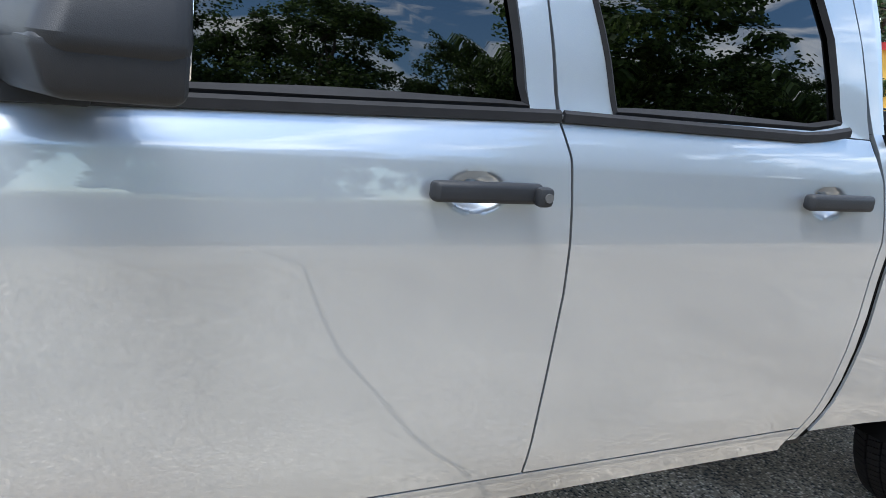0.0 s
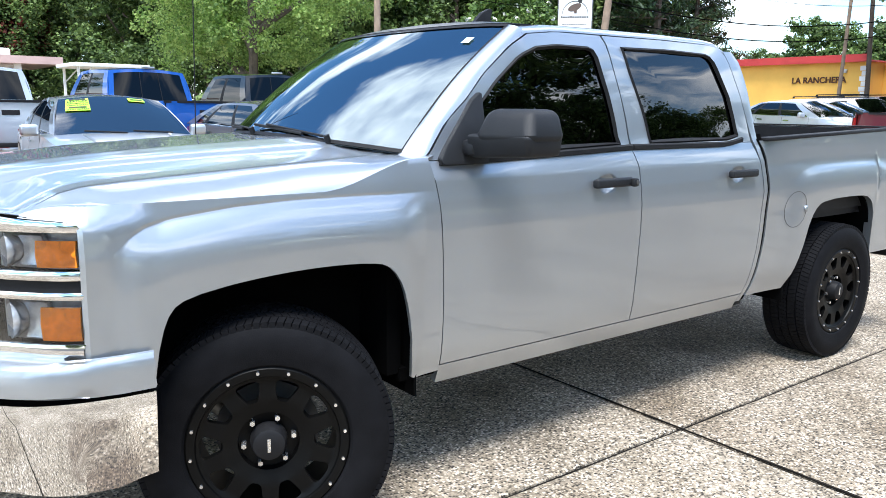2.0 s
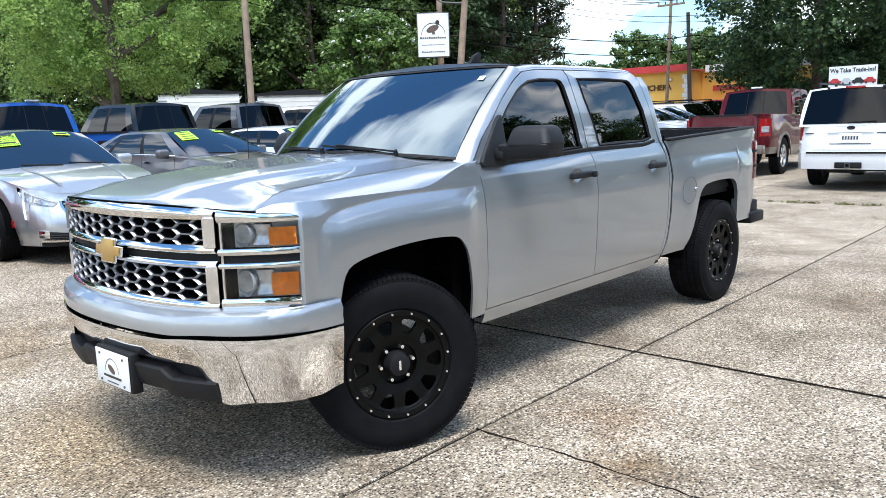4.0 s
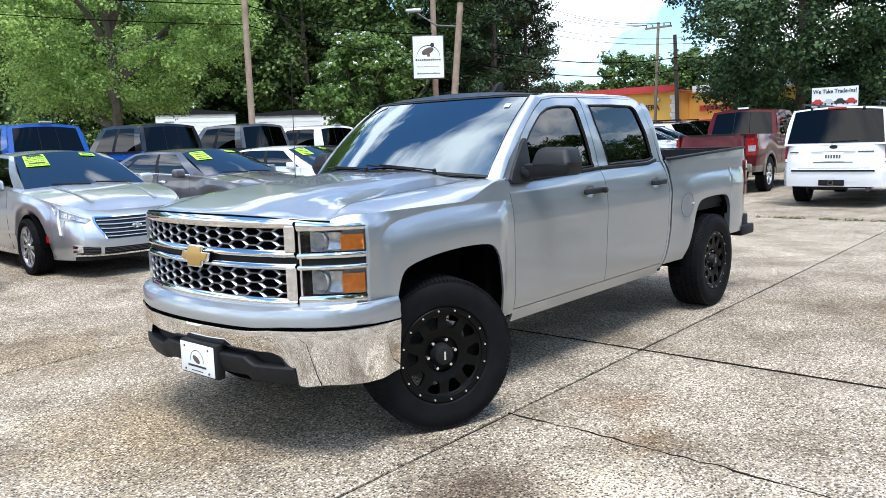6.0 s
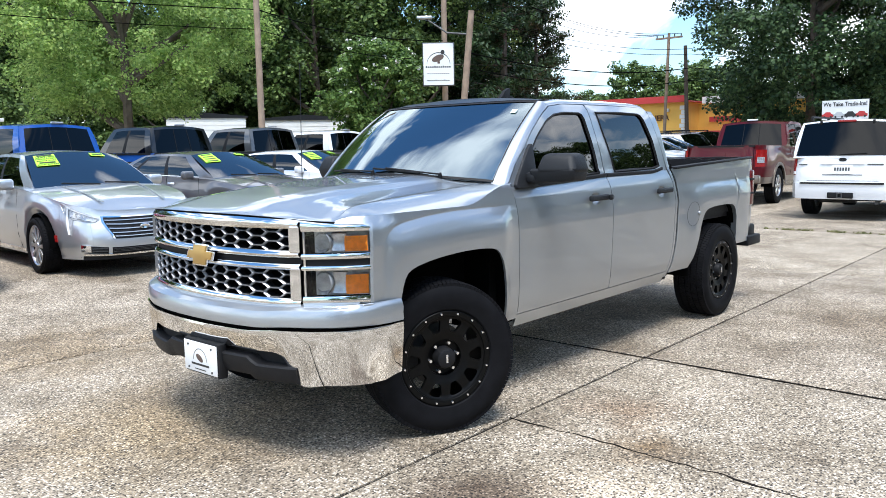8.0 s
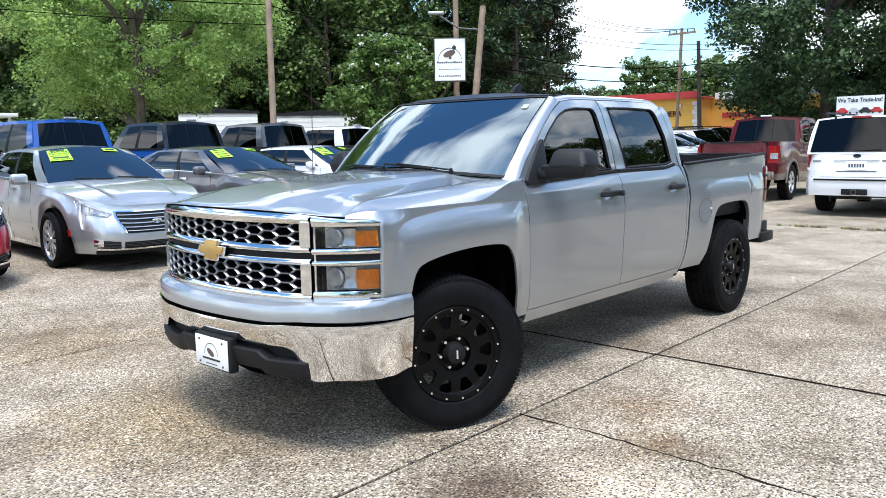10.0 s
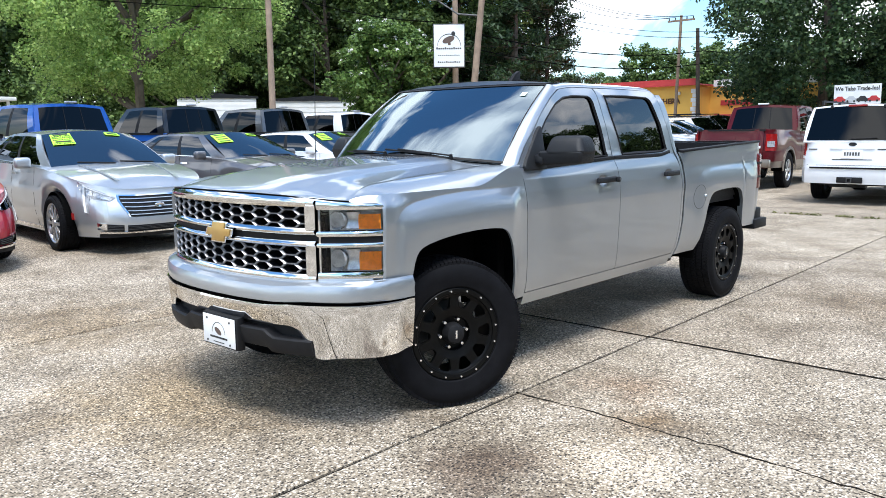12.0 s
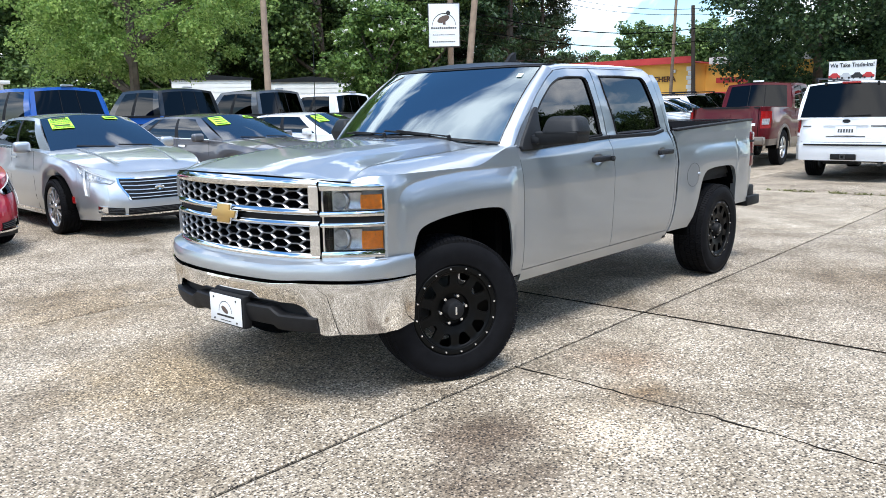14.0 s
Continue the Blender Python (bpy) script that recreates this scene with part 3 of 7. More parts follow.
def bedside():
    xs = lin(2.80, 3.10, 6) + [3.12, 3.15, 3.18, 3.20, 3.23, 3.26, 3.28, 3.30, 3.33, 3.36, 3.40, 3.44] + lin(3.55, 3.92, 5) + [3.97, 4.02, 4.05, 4.08, 4.10] + lin(4.14, 4.50, 7)
    us = lin(0, 0.5, 10) + lin(0.52, 0.92, 26) + [0.95, 0.975, 1.0]

    def f(x, u):
        low = 0.495 if x < 3.12 else interp(x, REAR_ARCH) if x <= 4.09 else 0.60
        z = low + (rail(x) - low) * u
        g = interp(z, C_GAP) + 0.022
        if x < 3.10:
            x = g + (x - 2.80) / 0.30 * (3.10 - g)
        if x > 4.14:
            end = 4.55 - 0.10 * ss((0.85 - z) / 0.4) - 0.05 * ss((z - 1.22) / 0.2)
            x = 4.14 + (x - 4.14) / 0.36 * (end - 4.14)
        ridge = 0.003 * ss((z - 1.16) / 0.05) * ss((1.30 - z) / 0.08) * ss((x - 2.95) / 0.25)
        corner = 0.022 * ss((x - 4.42) / 0.10)
        return (x, -half(x, min(z, 1.33)) + corner + ridge, z)
    return grid_bm(xs, us, f)


both_sides("bed_side", bedside, M_SILVER, t=0.05)
for s in (1, -1):
    bm = box_bm(2.82, 4.49, -0.868, -0.80, -0.004, 0.016, 0.006)
    for v in bm.verts:
        v.co.z += rail(v.co.x)
    if s < 0:
        mirror_y(bm)
    part("bed_rail_cap", bm, M_BLACKPL, truck, "black plastic bed rail cap")
part("bed_floor", box_bm(2.84, 4.50, -0.80, 0.80, 0.86, 0.90), M_BLACKPL, truck, "black lined bed floor")
for s in (1, -1):
    bm = box_bm(2.84, 4.48, s * 0.80 - 0.02, s * 0.80 + 0.02, 0.90, 1.325)
    for v in bm.verts:
        if v.co.z > 1:
            v.co.z = rail(v.co.x) + 0.012
    part("bed_inner_wall", bm, M_BLACKPL, truck)
part("bed_front_wall", box_bm(2.815, 2.85, -0.80, 0.80, 0.70, 1.322, 0.01), M_BLACKPL, truck)
part("tailgate_liner", box_bm(4.452, 4.468, -0.775, 0.775, 0.90, 1.372), M_BLACKPL, truck)
part("tailgate_cap", box_bm(4.462, 4.548, -0.735, 0.735, 1.380, 1.390, 0.003), M_BLACKPL, truck)
part("tailgate", box_bm(4.47, 4.54, -0.72, 0.72, 0.72, 1.378, 0.018), M_SILVER, truck)
for s in (1, -1):
    tail = part("tail_lamp", box_bm(4.45, 4.562, s * 0.80 - 0.065, s * 0.80 + 0.055, 0.93, 1.27, 0.02), lamp_mat("dark_red_lens", (0.13, 0.007, 0.010)), truck, "dark red tail lamp with black bands")
    for z in (1.03, 1.16):
        part("lamp_band", box_bm(4.445, 4.565, s * 0.80 - 0.066, s * 0.80 + 0.056, z, z + 0.035, 0.01), M_BLACKPL, tail)
bump_r = part("rear_bumper", box_bm(4.44, 4.68, -0.84, 0.84, 0.57, 0.74, 0.02), M_BLACKPL, truck, "black steel step bumper")
part("step", box_bm(4.40, 4.72, -0.885, -0.45, 0.545, 0.64, 0.015), M_BLACKPL, bump_r)
part("step", box_bm(4.40, 4.72, 0.45, 0.885, 0.545, 0.64, 0.015), M_BLACKPL, bump_r)


# doors' upper frames and windows
def loop(corners, counts):
    """Points round a loop; corners: lists of points, one list a side; counts: how many samples a side."""
    out = []
    for side, n in zip(corners, counts):
        seg = [0.0]
        for a, b in zip(side, side[1:]):
            seg.append(seg[-1] + math.hypot(b[0] - a[0], b[1] - a[1]))
        for k in range(n):
            d = seg[-1] * k / n
            i = max(j for j in range(len(seg) - 1) if seg[j] <= d + 1e-9)
            u = (d - seg[i]) / (seg[i + 1] - seg[i])
            out.append((side[i][0] + (side[i + 1][0] - side[i][0]) * u, side[i][1] + (side[i + 1][1] - side[i][1]) * u))
    return out


F_IN = [[(0.795, 1.341), (1.703, 1.341)], [(1.703, 1.341), (1.66, 1.52), (1.605, 1.70), (1.585, 1.728), (1.55, 1.738)], [(1.55, 1.738), (1.36, 1.737), (1.24, 1.722)], [(1.24, 1.722), (1.14, 1.683), (1.0, 1.578), (0.91, 1.49), (0.795, 1.341)]]
F_OUT = [[(0.642, 1.338), (1.765, 1.338)], [(1.765, 1.338), (1.73, 1.52), (1.672, 1.74), (1.665, 1.765), (1.655, 1.790)], [(1.655, 1.790), (1.38, 1.787), (1.21, 1.768)], [(1.21, 1.768), (1.10, 1.712), (0.95, 1.60), (0.85, 1.50), (0.642, 1.338)]]
R_IN = [[(1.907, 1.341), (2.53, 1.347), (2.617, 1.364)], [(2.617, 1.364), (2.56, 1.55), (2.475, 1.70), (2.45, 1.735), (2.40, 1.750)], [(2.40, 1.750), (2.10, 1.755), (1.765, 1.748)], [(1.765, 1.748), (1.80, 1.63), (1.86, 1.48), (1.907, 1.341)]]
R_OUT = [[(1.775, 1.338), (2.60, 1.338), (2.73, 1.338)], [(2.73, 1.338), (2.66, 1.55), (2.58, 1.73), (2.56, 1.765), (2.50, 1.795)], [(2.50, 1.795), (2.10, 1.797), (1.668, 1.790)], [(1.668, 1.790), (1.70, 1.66), (1.745, 1.48), (1.775, 1.338)]]
CNT = (14, 12, 12, 14)


def on_side(p, out=0.0):
    return (p[0], -half(1.2, p[1]) - out, p[1])


def ring_bm(outer, inner, out_o=0.0, out_i=0.0):
    bm = bmesh.new()
    a = [bm.verts.new(on_side(p, out_o)) for p in outer]
    b = [bm.verts.new(on_side(p, out_i)) for p in inner]
    n = len(a)
    for k in range(n):
        bm.faces.new((a[k], a[(k + 1) % n], b[(k + 1) % n], b[k]))
    return bm


def shrink(pts, d):
    cx, cz = sum(p[0] for p in pts) / len(pts), sum(p[1] for p in pts) / len(pts)
    out = []
    for x, z in pts:
        r = math.hypot(x - cx, z - cz)
        out.append((x - (x - cx) / r * d, z - (z - cz) / r * d))
    return out


def pane_bm(pts, out):
    bm = bmesh.new()
    cx, cz = sum(p[0] for p in pts) / len(pts), sum(p[1] for p in pts) / len(pts)
    n = len(pts)
    prev = [bm.verts.new(on_side(p, out)) for p in pts]
    for f in (0.66, 0.33):
        nxt = [bm.verts.new(on_side((cx + (x - cx) * f, cz + (z - cz) * f), out)) for x, z in pts]
        for k in range(n):
            bm.faces.new((prev[k], prev[(k + 1) % n], nxt[(k + 1) % n], nxt[k]))
        prev = nxt
    c = bm.verts.new(on_side((cx, cz), out))
    for k in range(n):
        bm.faces.new((prev[k], prev[(k + 1) % n], c))
    return bm


for s in (0, 1):
    for doors, o, i in ((front_doors, F_OUT, F_IN), (rear_doors, R_OUT, R_IN)):
        outer, inner = loop(o, CNT), loop(i, CNT)
        trim = shrink(inner, 0.012)
        pieces = [("door_frame", thick(ring_bm(outer, inner), 0.02), M_SILVER, ""), ("window_seal", thick(ring_bm(inner, trim, 0.001, -0.012), 0.01), M_BLACKPL, "black rubber seal"), ("window_glass", thick(pane_bm(trim, -0.012), 0.004), M_TINT, "dark tinted glass")]
        for name, bm, mat, lab in pieces:
            if s:
                mirror_y(bm)
            part(name, bm, mat, doors[s], lab)
        x0, x1 = (0.70, 1.768) if doors is front_doors else (1.776, 2.63)
        bm = grid_bm(lin(x0, x1, 12), [0, 1, 2, 3], lambda u, v: (u, -half(1.2, 1.32) - (0.004, 0.013, 0.013, 0.004)[v] + 0.0, (1.317, 1.321, 1.337, 1.3435)[v] + (0.020 * ss((u - 2.5) / 0.13) if u > 2.5 else 0)))
        thick(bm, 0.008)
        if s:
            mirror_y(bm)
        part("belt_moulding", bm, M_BLACKPL, doors[s], "black belt moulding")
        # handle: a cup pressed into the door, with a strap across it
        hx = 1.60 if doors is front_doors else 2.595
        yh = -half(1.2, 1.16)
        own = []
        strap = box_bm(hx - 0.118, hx + 0.118, yh - 0.052, yh - 0.024, 1.146, 1.186, 0.011, segs=3)
        for v in strap.verts:
            v.co.y += 0.02 * (abs(v.co.x - hx) / 0.118) ** 4
        own.append(("door_handle", strap, M_GREYPL, "black grained plastic handle"))
        for name, bm, mat, lab in own:
            if s:
                mirror_y(bm)
            part(name, bm, mat, doors[s], lab)
    # the front handle's end cap with the key barrel
    if s == 0:
        cap = box_bm(1.690, 1.724, -0.922, -0.895, 1.146, 1.184, 0.009)
        part("lock_cap", cap, M_GREYPL, front_doors[0])
        part("key_barrel", cyl_bm((1.709, -0.926, 1.166), (1.709, -0.916, 1.166), 0.009, 14), M_STEEL, front_doors[0])


# cab: pillars, rails, roof


def roof_rail():
    def f(x, v):
        top = interp(x, [(1.18, 1.768), (1.38, 1.791), (1.66, 1.795), (2.10, 1.80), (2.50, 1.797), (2.56, 1.77), (2.60, 1.74)])
        a = math.pi / 2 * v
        return (x, -half(1.2, min(top, 1.795)) + 0.10 * (1 - math.cos(a)), top + 0.034 * math.sin(a))
    return grid_bm(lin(1.18, 2.60, 18), lin(0, 1, 7), f)


both_sides("roof_rail", roof_rail, M_SILVER)


def c_pillar():
    def f(u, v):
        z = 1.335 + (1.77 - 1.335) * u
        xo = interp(z, [(1.335, 2.735), (1.55, 2.662), (1.73, 2.582), (1.77, 2.56)])
        xr = interp(z, [(1.335, 2.790), (1.60, 2.735), (1.72, 2.69), (1.77, 2.645)])
        a = math.pi / 2 * max(0, v - 0.6) / 0.4
        return (xo + 0.003 + (xr - xo) * min(1.0, v / 0.6 * 0.85 + (v > 0.6) * 0.15), -half(1.2, z) + 0.06 * (1 - math.cos(a)), z)
    return grid_bm(lin(0, 1, 10), lin(0, 1, 8), f)


both_sides("c_pillar", c_pillar, M_SILVER)


def roof_z(x, y):
    crown = 0.036 * (1 - (abs(y) / 0.66) ** 2.2)
    ends = -0.055 * ss((1.20 - x) / 0.30) - 0.03 * ss((x - 2.45) / 0.22)
    return 1.815 + crown + ends


def roof_front(y):
    return 1.15 - 0.16 * (1 - (abs(y) / 0.66) ** 2)


bm = grid_bm(lin(0, 1, 18), lin(-0.668, 0.668, 15), lambda u, y: (lambda x: (x, y, roof_z(x, y)))(roof_front(y) + (2.645 - roof_front(y)) * u))
part("roof", thick(bm, 0.02), M_BLACKROOF, truck, "gloss black roof panel")
fin = prism_bm([(0, 0), (0.19, 0), (0.188, 0.020), (0.132, 0.030), (0.140, 0.086), (0.122, 0.092), (0.070, 0.066), (0.030, 0.026)], 0.036, None, 0.006)
moved(fin, pose(1.29, -0.285, 1.843) @ Matrix.Diagonal((0.85, 0.8, 0.85, 1)))
part("roof_antenna", fin, M_BLACKPL, truck, "black shark-fin antenna")


def screen(u, v):
    """Windscreen: u up, v across (-1 to 1)."""
    yb, yt = 0.760 * v, 0.682 * v
    xb = 0.585 - 0.225 * (1 - abs(v) ** 2.0)
    xt = roof_front(yt) - 0.004
    y = yb + (yt - yb) * u
    x = xb + (xt - xb) * u - 0.015 * math.sin(math.pi * u)
    z0, z1 = 1.308 + 0.045 * (1 - v * v), roof_z(xt, yt) - 0.006
    z = z0 + (z1 - z0) * u + 0.025 * math.sin(math.pi * u)
    return (x, y, z)


def a_pillar():
    o = [(0.600, 1.316), (0.846, 1.503), (0.946, 1.603), (1.096, 1.716), (1.206, 1.773)]

    def f(u, v):
        k = u * 4
        i = min(3, int(k))
        x = o[i][0] + (o[i + 1][0] - o[i][0]) * (k - i)
        z = o[i][1] + (o[i + 1][1] - o[i][1]) * (k - i)
        p = Vector((x, -half(1.2, z), z))
        q = Vector(screen(-0.03 + 1.03 * u, -0.985))
        c = p + (q - p) * v
        bulge = 0.022 * math.sin(math.pi * v) * (1 - 0.3 * u)
        return (c.x - bulge * 0.5, c.y - bulge * 0.7, c.z + bulge * 0.5)
    return grid_bm(lin(0, 1, 16), lin(0, 1, 7), f)


a_pillars = both_sides("a_pillar", a_pillar, M_SILVER)


part("windscreen", thick(grid_bm(lin(0, 1, 14), lin(-1, 1, 25), screen), 0.005), M_GLASS, truck, "clear windscreen with a tint band")
bm = bmesh.new()
for u0, u1, v0, v1 in ((0, 0.022, -1, 1), (0.975, 1, -1, 1), (0, 1, -1, -0.990), (0, 1, 0.990, 1)):
    grid_bm(lin(u0, u1, 12 if u1 - u0 > 0.5 else 2), lin(v0, v1, 22 if v1 - v0 > 0.5 else 2), lambda u, v: tuple(Vector(screen(u, v)) + Vector((-0.003, 0, 0.003))), bm=bm)
part("windscreen_frit", bm, M_BLACKPL, truck, "black border round the windscreen")
bm = grid_bm(lin(0.80, 0.855, 2), lin(-0.895, -0.85, 2), lambda u, v: tuple(Vector(screen(u, v)) + Vector((-0.004, 0, 0.004))))
part("inspection_sticker", bm, simple("pale_green_sticker", (0.55, 0.75, 0.68), 0.5), truck, "pale green inspection sticker")
# wipers
for v0, v1, y in ((-0.62, -0.10, 0), (0.02, 0.55, 0)):
    a, b = Vector(screen(0.015, v0)), Vector(screen(0.055, v1))
    off = Vector((-0.012, 0, 0.016))
    wiper = part("wiper", cyl_bm(a + off, b + off, 0.005, 8), M_BLACKPL, truck, "black wiper arm and blade")
    part("wiper_blade", cyl_bm(a + off + (b - a) * 0.35 + Vector((-0.012, 0, -0.005)), Vector(screen(0.05, v1 + 0.14)) + off, 0.006, 6), M_BLACKPL, wiper)
    part("wiper_pivot", cyl_bm(a + off * 0.1 + Vector((0, 0, -0.02)), a + off * 1.4, 0.012, 14), M_BLACKPL, wiper)


# bonnet
def bonnet_front(y):
    a = abs(y)
    return interp(a, [(0.0, -0.888), (0.15, -0.884), (0.30, -0.868), (0.45, -0.840), (0.60, -0.793), (0.66, -0.752), (0.72, -0.705), (0.79, -0.645)])


def bonnet(u, v):
    xr = 0.64 - 0.25 * (1 - v * v)
    xf = bonnet_front(0.785 * v)
    x = xf + (xr - xf) * u
    y = v * (bonnet_edge(x) if abs(v) > 0.999 else 0.785 + (bonnet_edge(max(x, -0.60)) - 0.785) * ss((u + 0.0) / 0.12))
    base = interp(x, [(-0.89, 1.234), (-0.85, 1.246), (-0.78, 1.260), (-0.65, 1.278), (-0.30, 1.314), (0.10, 1.340), (0.45, 1.362), (0.66, 1.372)])
    edge = interp(x, FENDER_TOP) + 0.004
    a = abs(y)
    wide = 0.44 + 0.09 * (x + 0.88) / 1.5
    dome = ss((wide - a) / 0.06)
    inner = ss((wide - 0.15 - a) / 0.03)
    side = ss((a - wide * 0.55) / (0.72 - wide * 0.55))
    z = (base - 0.014) * (1 - side) + min(edge, base) * side
    z += (0.010 * dome + 0.002 * inner) * ss((x + 0.86) / 0.30) * (1 - 0.4 * ss((x - 0.2) / 0.4))
    lip = bonnet_lip(a)
    z = lip + (z - lip) * interp(u, [(0, 0), (0.004, 0.38), (0.010, 0.62), (0.02, 0.80), (0.04, 0.92), (0.08, 0.985), (0.12, 1)])
    return (x, y, z)


us = [0, 0.002, 0.004, 0.007, 0.010, 0.015, 0.02, 0.03, 0.04, 0.06, 0.08, 0.10, 0.12] + lin(0.16, 1.0, 20)
part("bonnet", thick(grid_bm(us, lin(-1, 1, 81), bonnet), 0.015), M_SILVER, truck)
bm = grid_bm(lin(0, 1, 5), lin(-1, 1, 21), lambda u, v: (0.62 - 0.25 * (1 - v * v) + (u - 0.4) * 0.12, 0.66 * v, 1.29 + 0.018 * u))
part("cowl_panel", thick(bm, 0.02), M_BLACKPL, truck, "black plastic cowl under the windscreen")


# ---- the pickup's nose: grille, lamps, bumper ----
NOSE = [(0.0, -0.890), (0.15, -0.886), (0.30, -0.870), (0.45, -0.842), (0.60, -0.797), (0.66, -0.757), (0.72, -0.71), (0.80, -0.64), (0.86, -0.575), (0.892, -0.515), (0.905, -0.46)]
LIP = [(0.0, -0.955), (0.15, -0.952), (0.30, -0.938), (0.45, -0.912), (0.60, -0.868), (0.72, -0.805), (0.80, -0.745), (0.86, -0.68), (0.90, -0.60), (0.925, -0.50), (0.932, -0.37)]


NOSE, LIP = smooth(NOSE), smooth(LIP)


def nose_x(y):
    return interp(abs(y), NOSE)


def nose_bm(y0, y1, z0, z1, out=0.0, n=None, rows=2, bulge=0.0, t=0.015):
    """A strip of the nose between two offsets and two heights, standing out by so much."""
    n = n or max(2, int(abs(y1 - y0) / 0.05) + 2)

    def f(y, k):
        top = bonnet_lip(abs(y)) - 0.009 if z1 is None else z1
        z = z0 + (top - z0) * k
        y = max(-1.0, min(1.0, y / (half(-0.5, z) - 0.006))) * (half(-0.5, z) - 0.006)
        return (nose_x(y) - out - bulge * math.sin(math.pi * k), y, z)
    return thick(grid_bm(lin(y0, y1, n), lin(0, 1, rows), f), t)


grille = part("grille", nose_bm(-0.655, 0.655, 0.785, 1.155, -0.055), M_DARK, truck, "black grille backing")
part("grille_top_bar", nose_bm(-0.655, 0.655, 1.150, None, 0.004, rows=6, bulge=0.012), M_CHROME, grille, "chrome bar")
part("grille_mid_bar", nose_bm(-0.655, 0.655, 1.012, 1.046, 0.004, rows=5, bulge=0.014), M_CHROME, grille, "chrome bar")
part("grille_mid_bar", nose_bm(-0.655, 0.655, 0.955, 0.983, 0.004, rows=5, bulge=0.012), M_CHROME, grille, "chrome bar")
part("grille_slot", nose_bm(-0.655, 0.655, 0.980, 1.014, -0.012), M_BLACKPL, grille)
part("grille_bottom_bar", nose_bm(-0.655, 0.655, 0.775, 0.818, 0.004, rows=5, bulge=0.01), M_CHROME, grille, "chrome bar")
for s in (1, -1):
    for z0, z1 in ((1.04, 1.155), (0.815, 0.96)):
        part("grille_end", nose_bm(s * 0.612, s * 0.655, z0, z1, 0.002), M_CHROME, grille, "chrome end panel")


def honeycomb(z0, z1, rows):
    """Hexagonal bars over a band of the grille."""
    bm, deep = bmesh.new(), bmesh.new()
    h, w = 0.0445, 0.118
    step = w * 0.75
    cols = int(1.23 / step) + 2
    for c in range(cols):
        y = -0.605 + c * step
        for r in range(-1, rows + 1):
            z = z0 + h * (r + (0.5 if c % 2 else 0.0))
            ring_o, ring_i = [], []
            for k, (dy, dz) in enumerate(((0.5, 0), (0.25, 0.5), (-0.25, 0.5), (-0.5, 0), (-0.25, -0.5), (0.25, -0.5))):
                for ring, fy, fz in ((ring_o, 1.02, 1.02), (ring_i, 0.90, 0.85)):
                    yy = max(-0.615, min(0.615, y + dy * w * fy))
                    zz = max(z0 - 0.004, min(z1 + 0.004, z + dz * h * fz))
                    ring.append((yy, zz))
            if max(p[1] for p in ring_i) - min(p[1] for p in ring_i) < h * 0.12 or max(p[0] for p in ring_i) - min(p[0] for p in ring_i) < w * 0.1:
                continue
            fo = [bm.verts.new((nose_x(a) - 0.004, a, b)) for a, b in ring_o]
            fi = [bm.verts.new((nose_x(a) + 0.006, a, b)) for a, b in ring_i]
            mi = [bm.verts.new((nose_x(a) + 0.012, a, b)) for a, b in ring_i]
            di = [deep.verts.new((nose_x(a) + 0.012, a, b)) for a, b in ring_i]
            bi = [deep.verts.new((nose_x(a) + 0.045, a, b)) for a, b in ring_i]
            for k in range(6):
                j = (k + 1) % 6
                bm.faces.new((fo[k], fo[j], fi[j], fi[k]))
                bm.faces.new((fi[k], fi[j], mi[j], mi[k]))
                deep.faces.new((di[k], di[j], bi[j], bi[k]))
    for b in (bm, deep):
        bmesh.ops.recalc_face_normals(b, faces=b.faces)
    return bm, deep


M_MESH = simple("satin_silver_mesh", (0.44, 0.44, 0.45), 0.33, 0.8, 0.05, 30)
for z0, z1, rows in ((1.044, 1.152, 3), (0.82, 0.956, 4)):
    face, deep = honeycomb(z0, z1, rows)
    mesh_ = part("grille_mesh", face, M_MESH, grille, "bright honeycomb mesh", 20)
    part("mesh_recess", deep, M_BLACKPL, mesh_, "black inner walls of the mesh", 20)

part("shut_line", thick(grid_bm(lin(-0.80, 0.80, 40), [0, 1], lambda y, k: (nose_x(y) - 0.001, y, bonnet_lip(abs(y)) - 0.009 + 0.007 * k)), 0.004), M_DARK, grille)

# the maker's badge, as a plain slanted cross
badge = [(-0.128, -0.022), (-0.062, -0.022), (-0.074, -0.055), (0.052, -0.055), (0.064, -0.022), (0.106, -0.022), (0.128, 0.022), (0.062, 0.022), (0.074, 0.055), (-0.052, 0.055), (-0.064, 0.022), (-0.106, 0.022)]
for grow, depth, mat, nm in ((1.04, 0.0, M_CHROME, "badge_rim"), (0.90, 0.006, M_GOLD, "badge")):
    bm = prism_bm([(x * grow, z * grow) for x, z in badge], -0.008, None, 0.003)
    moved(bm, pose(-0.903 - depth, -0.035, 0.998, 0, 0, -90))
    part(nm, bm, mat, grille, "gold badge with a chrome edge")

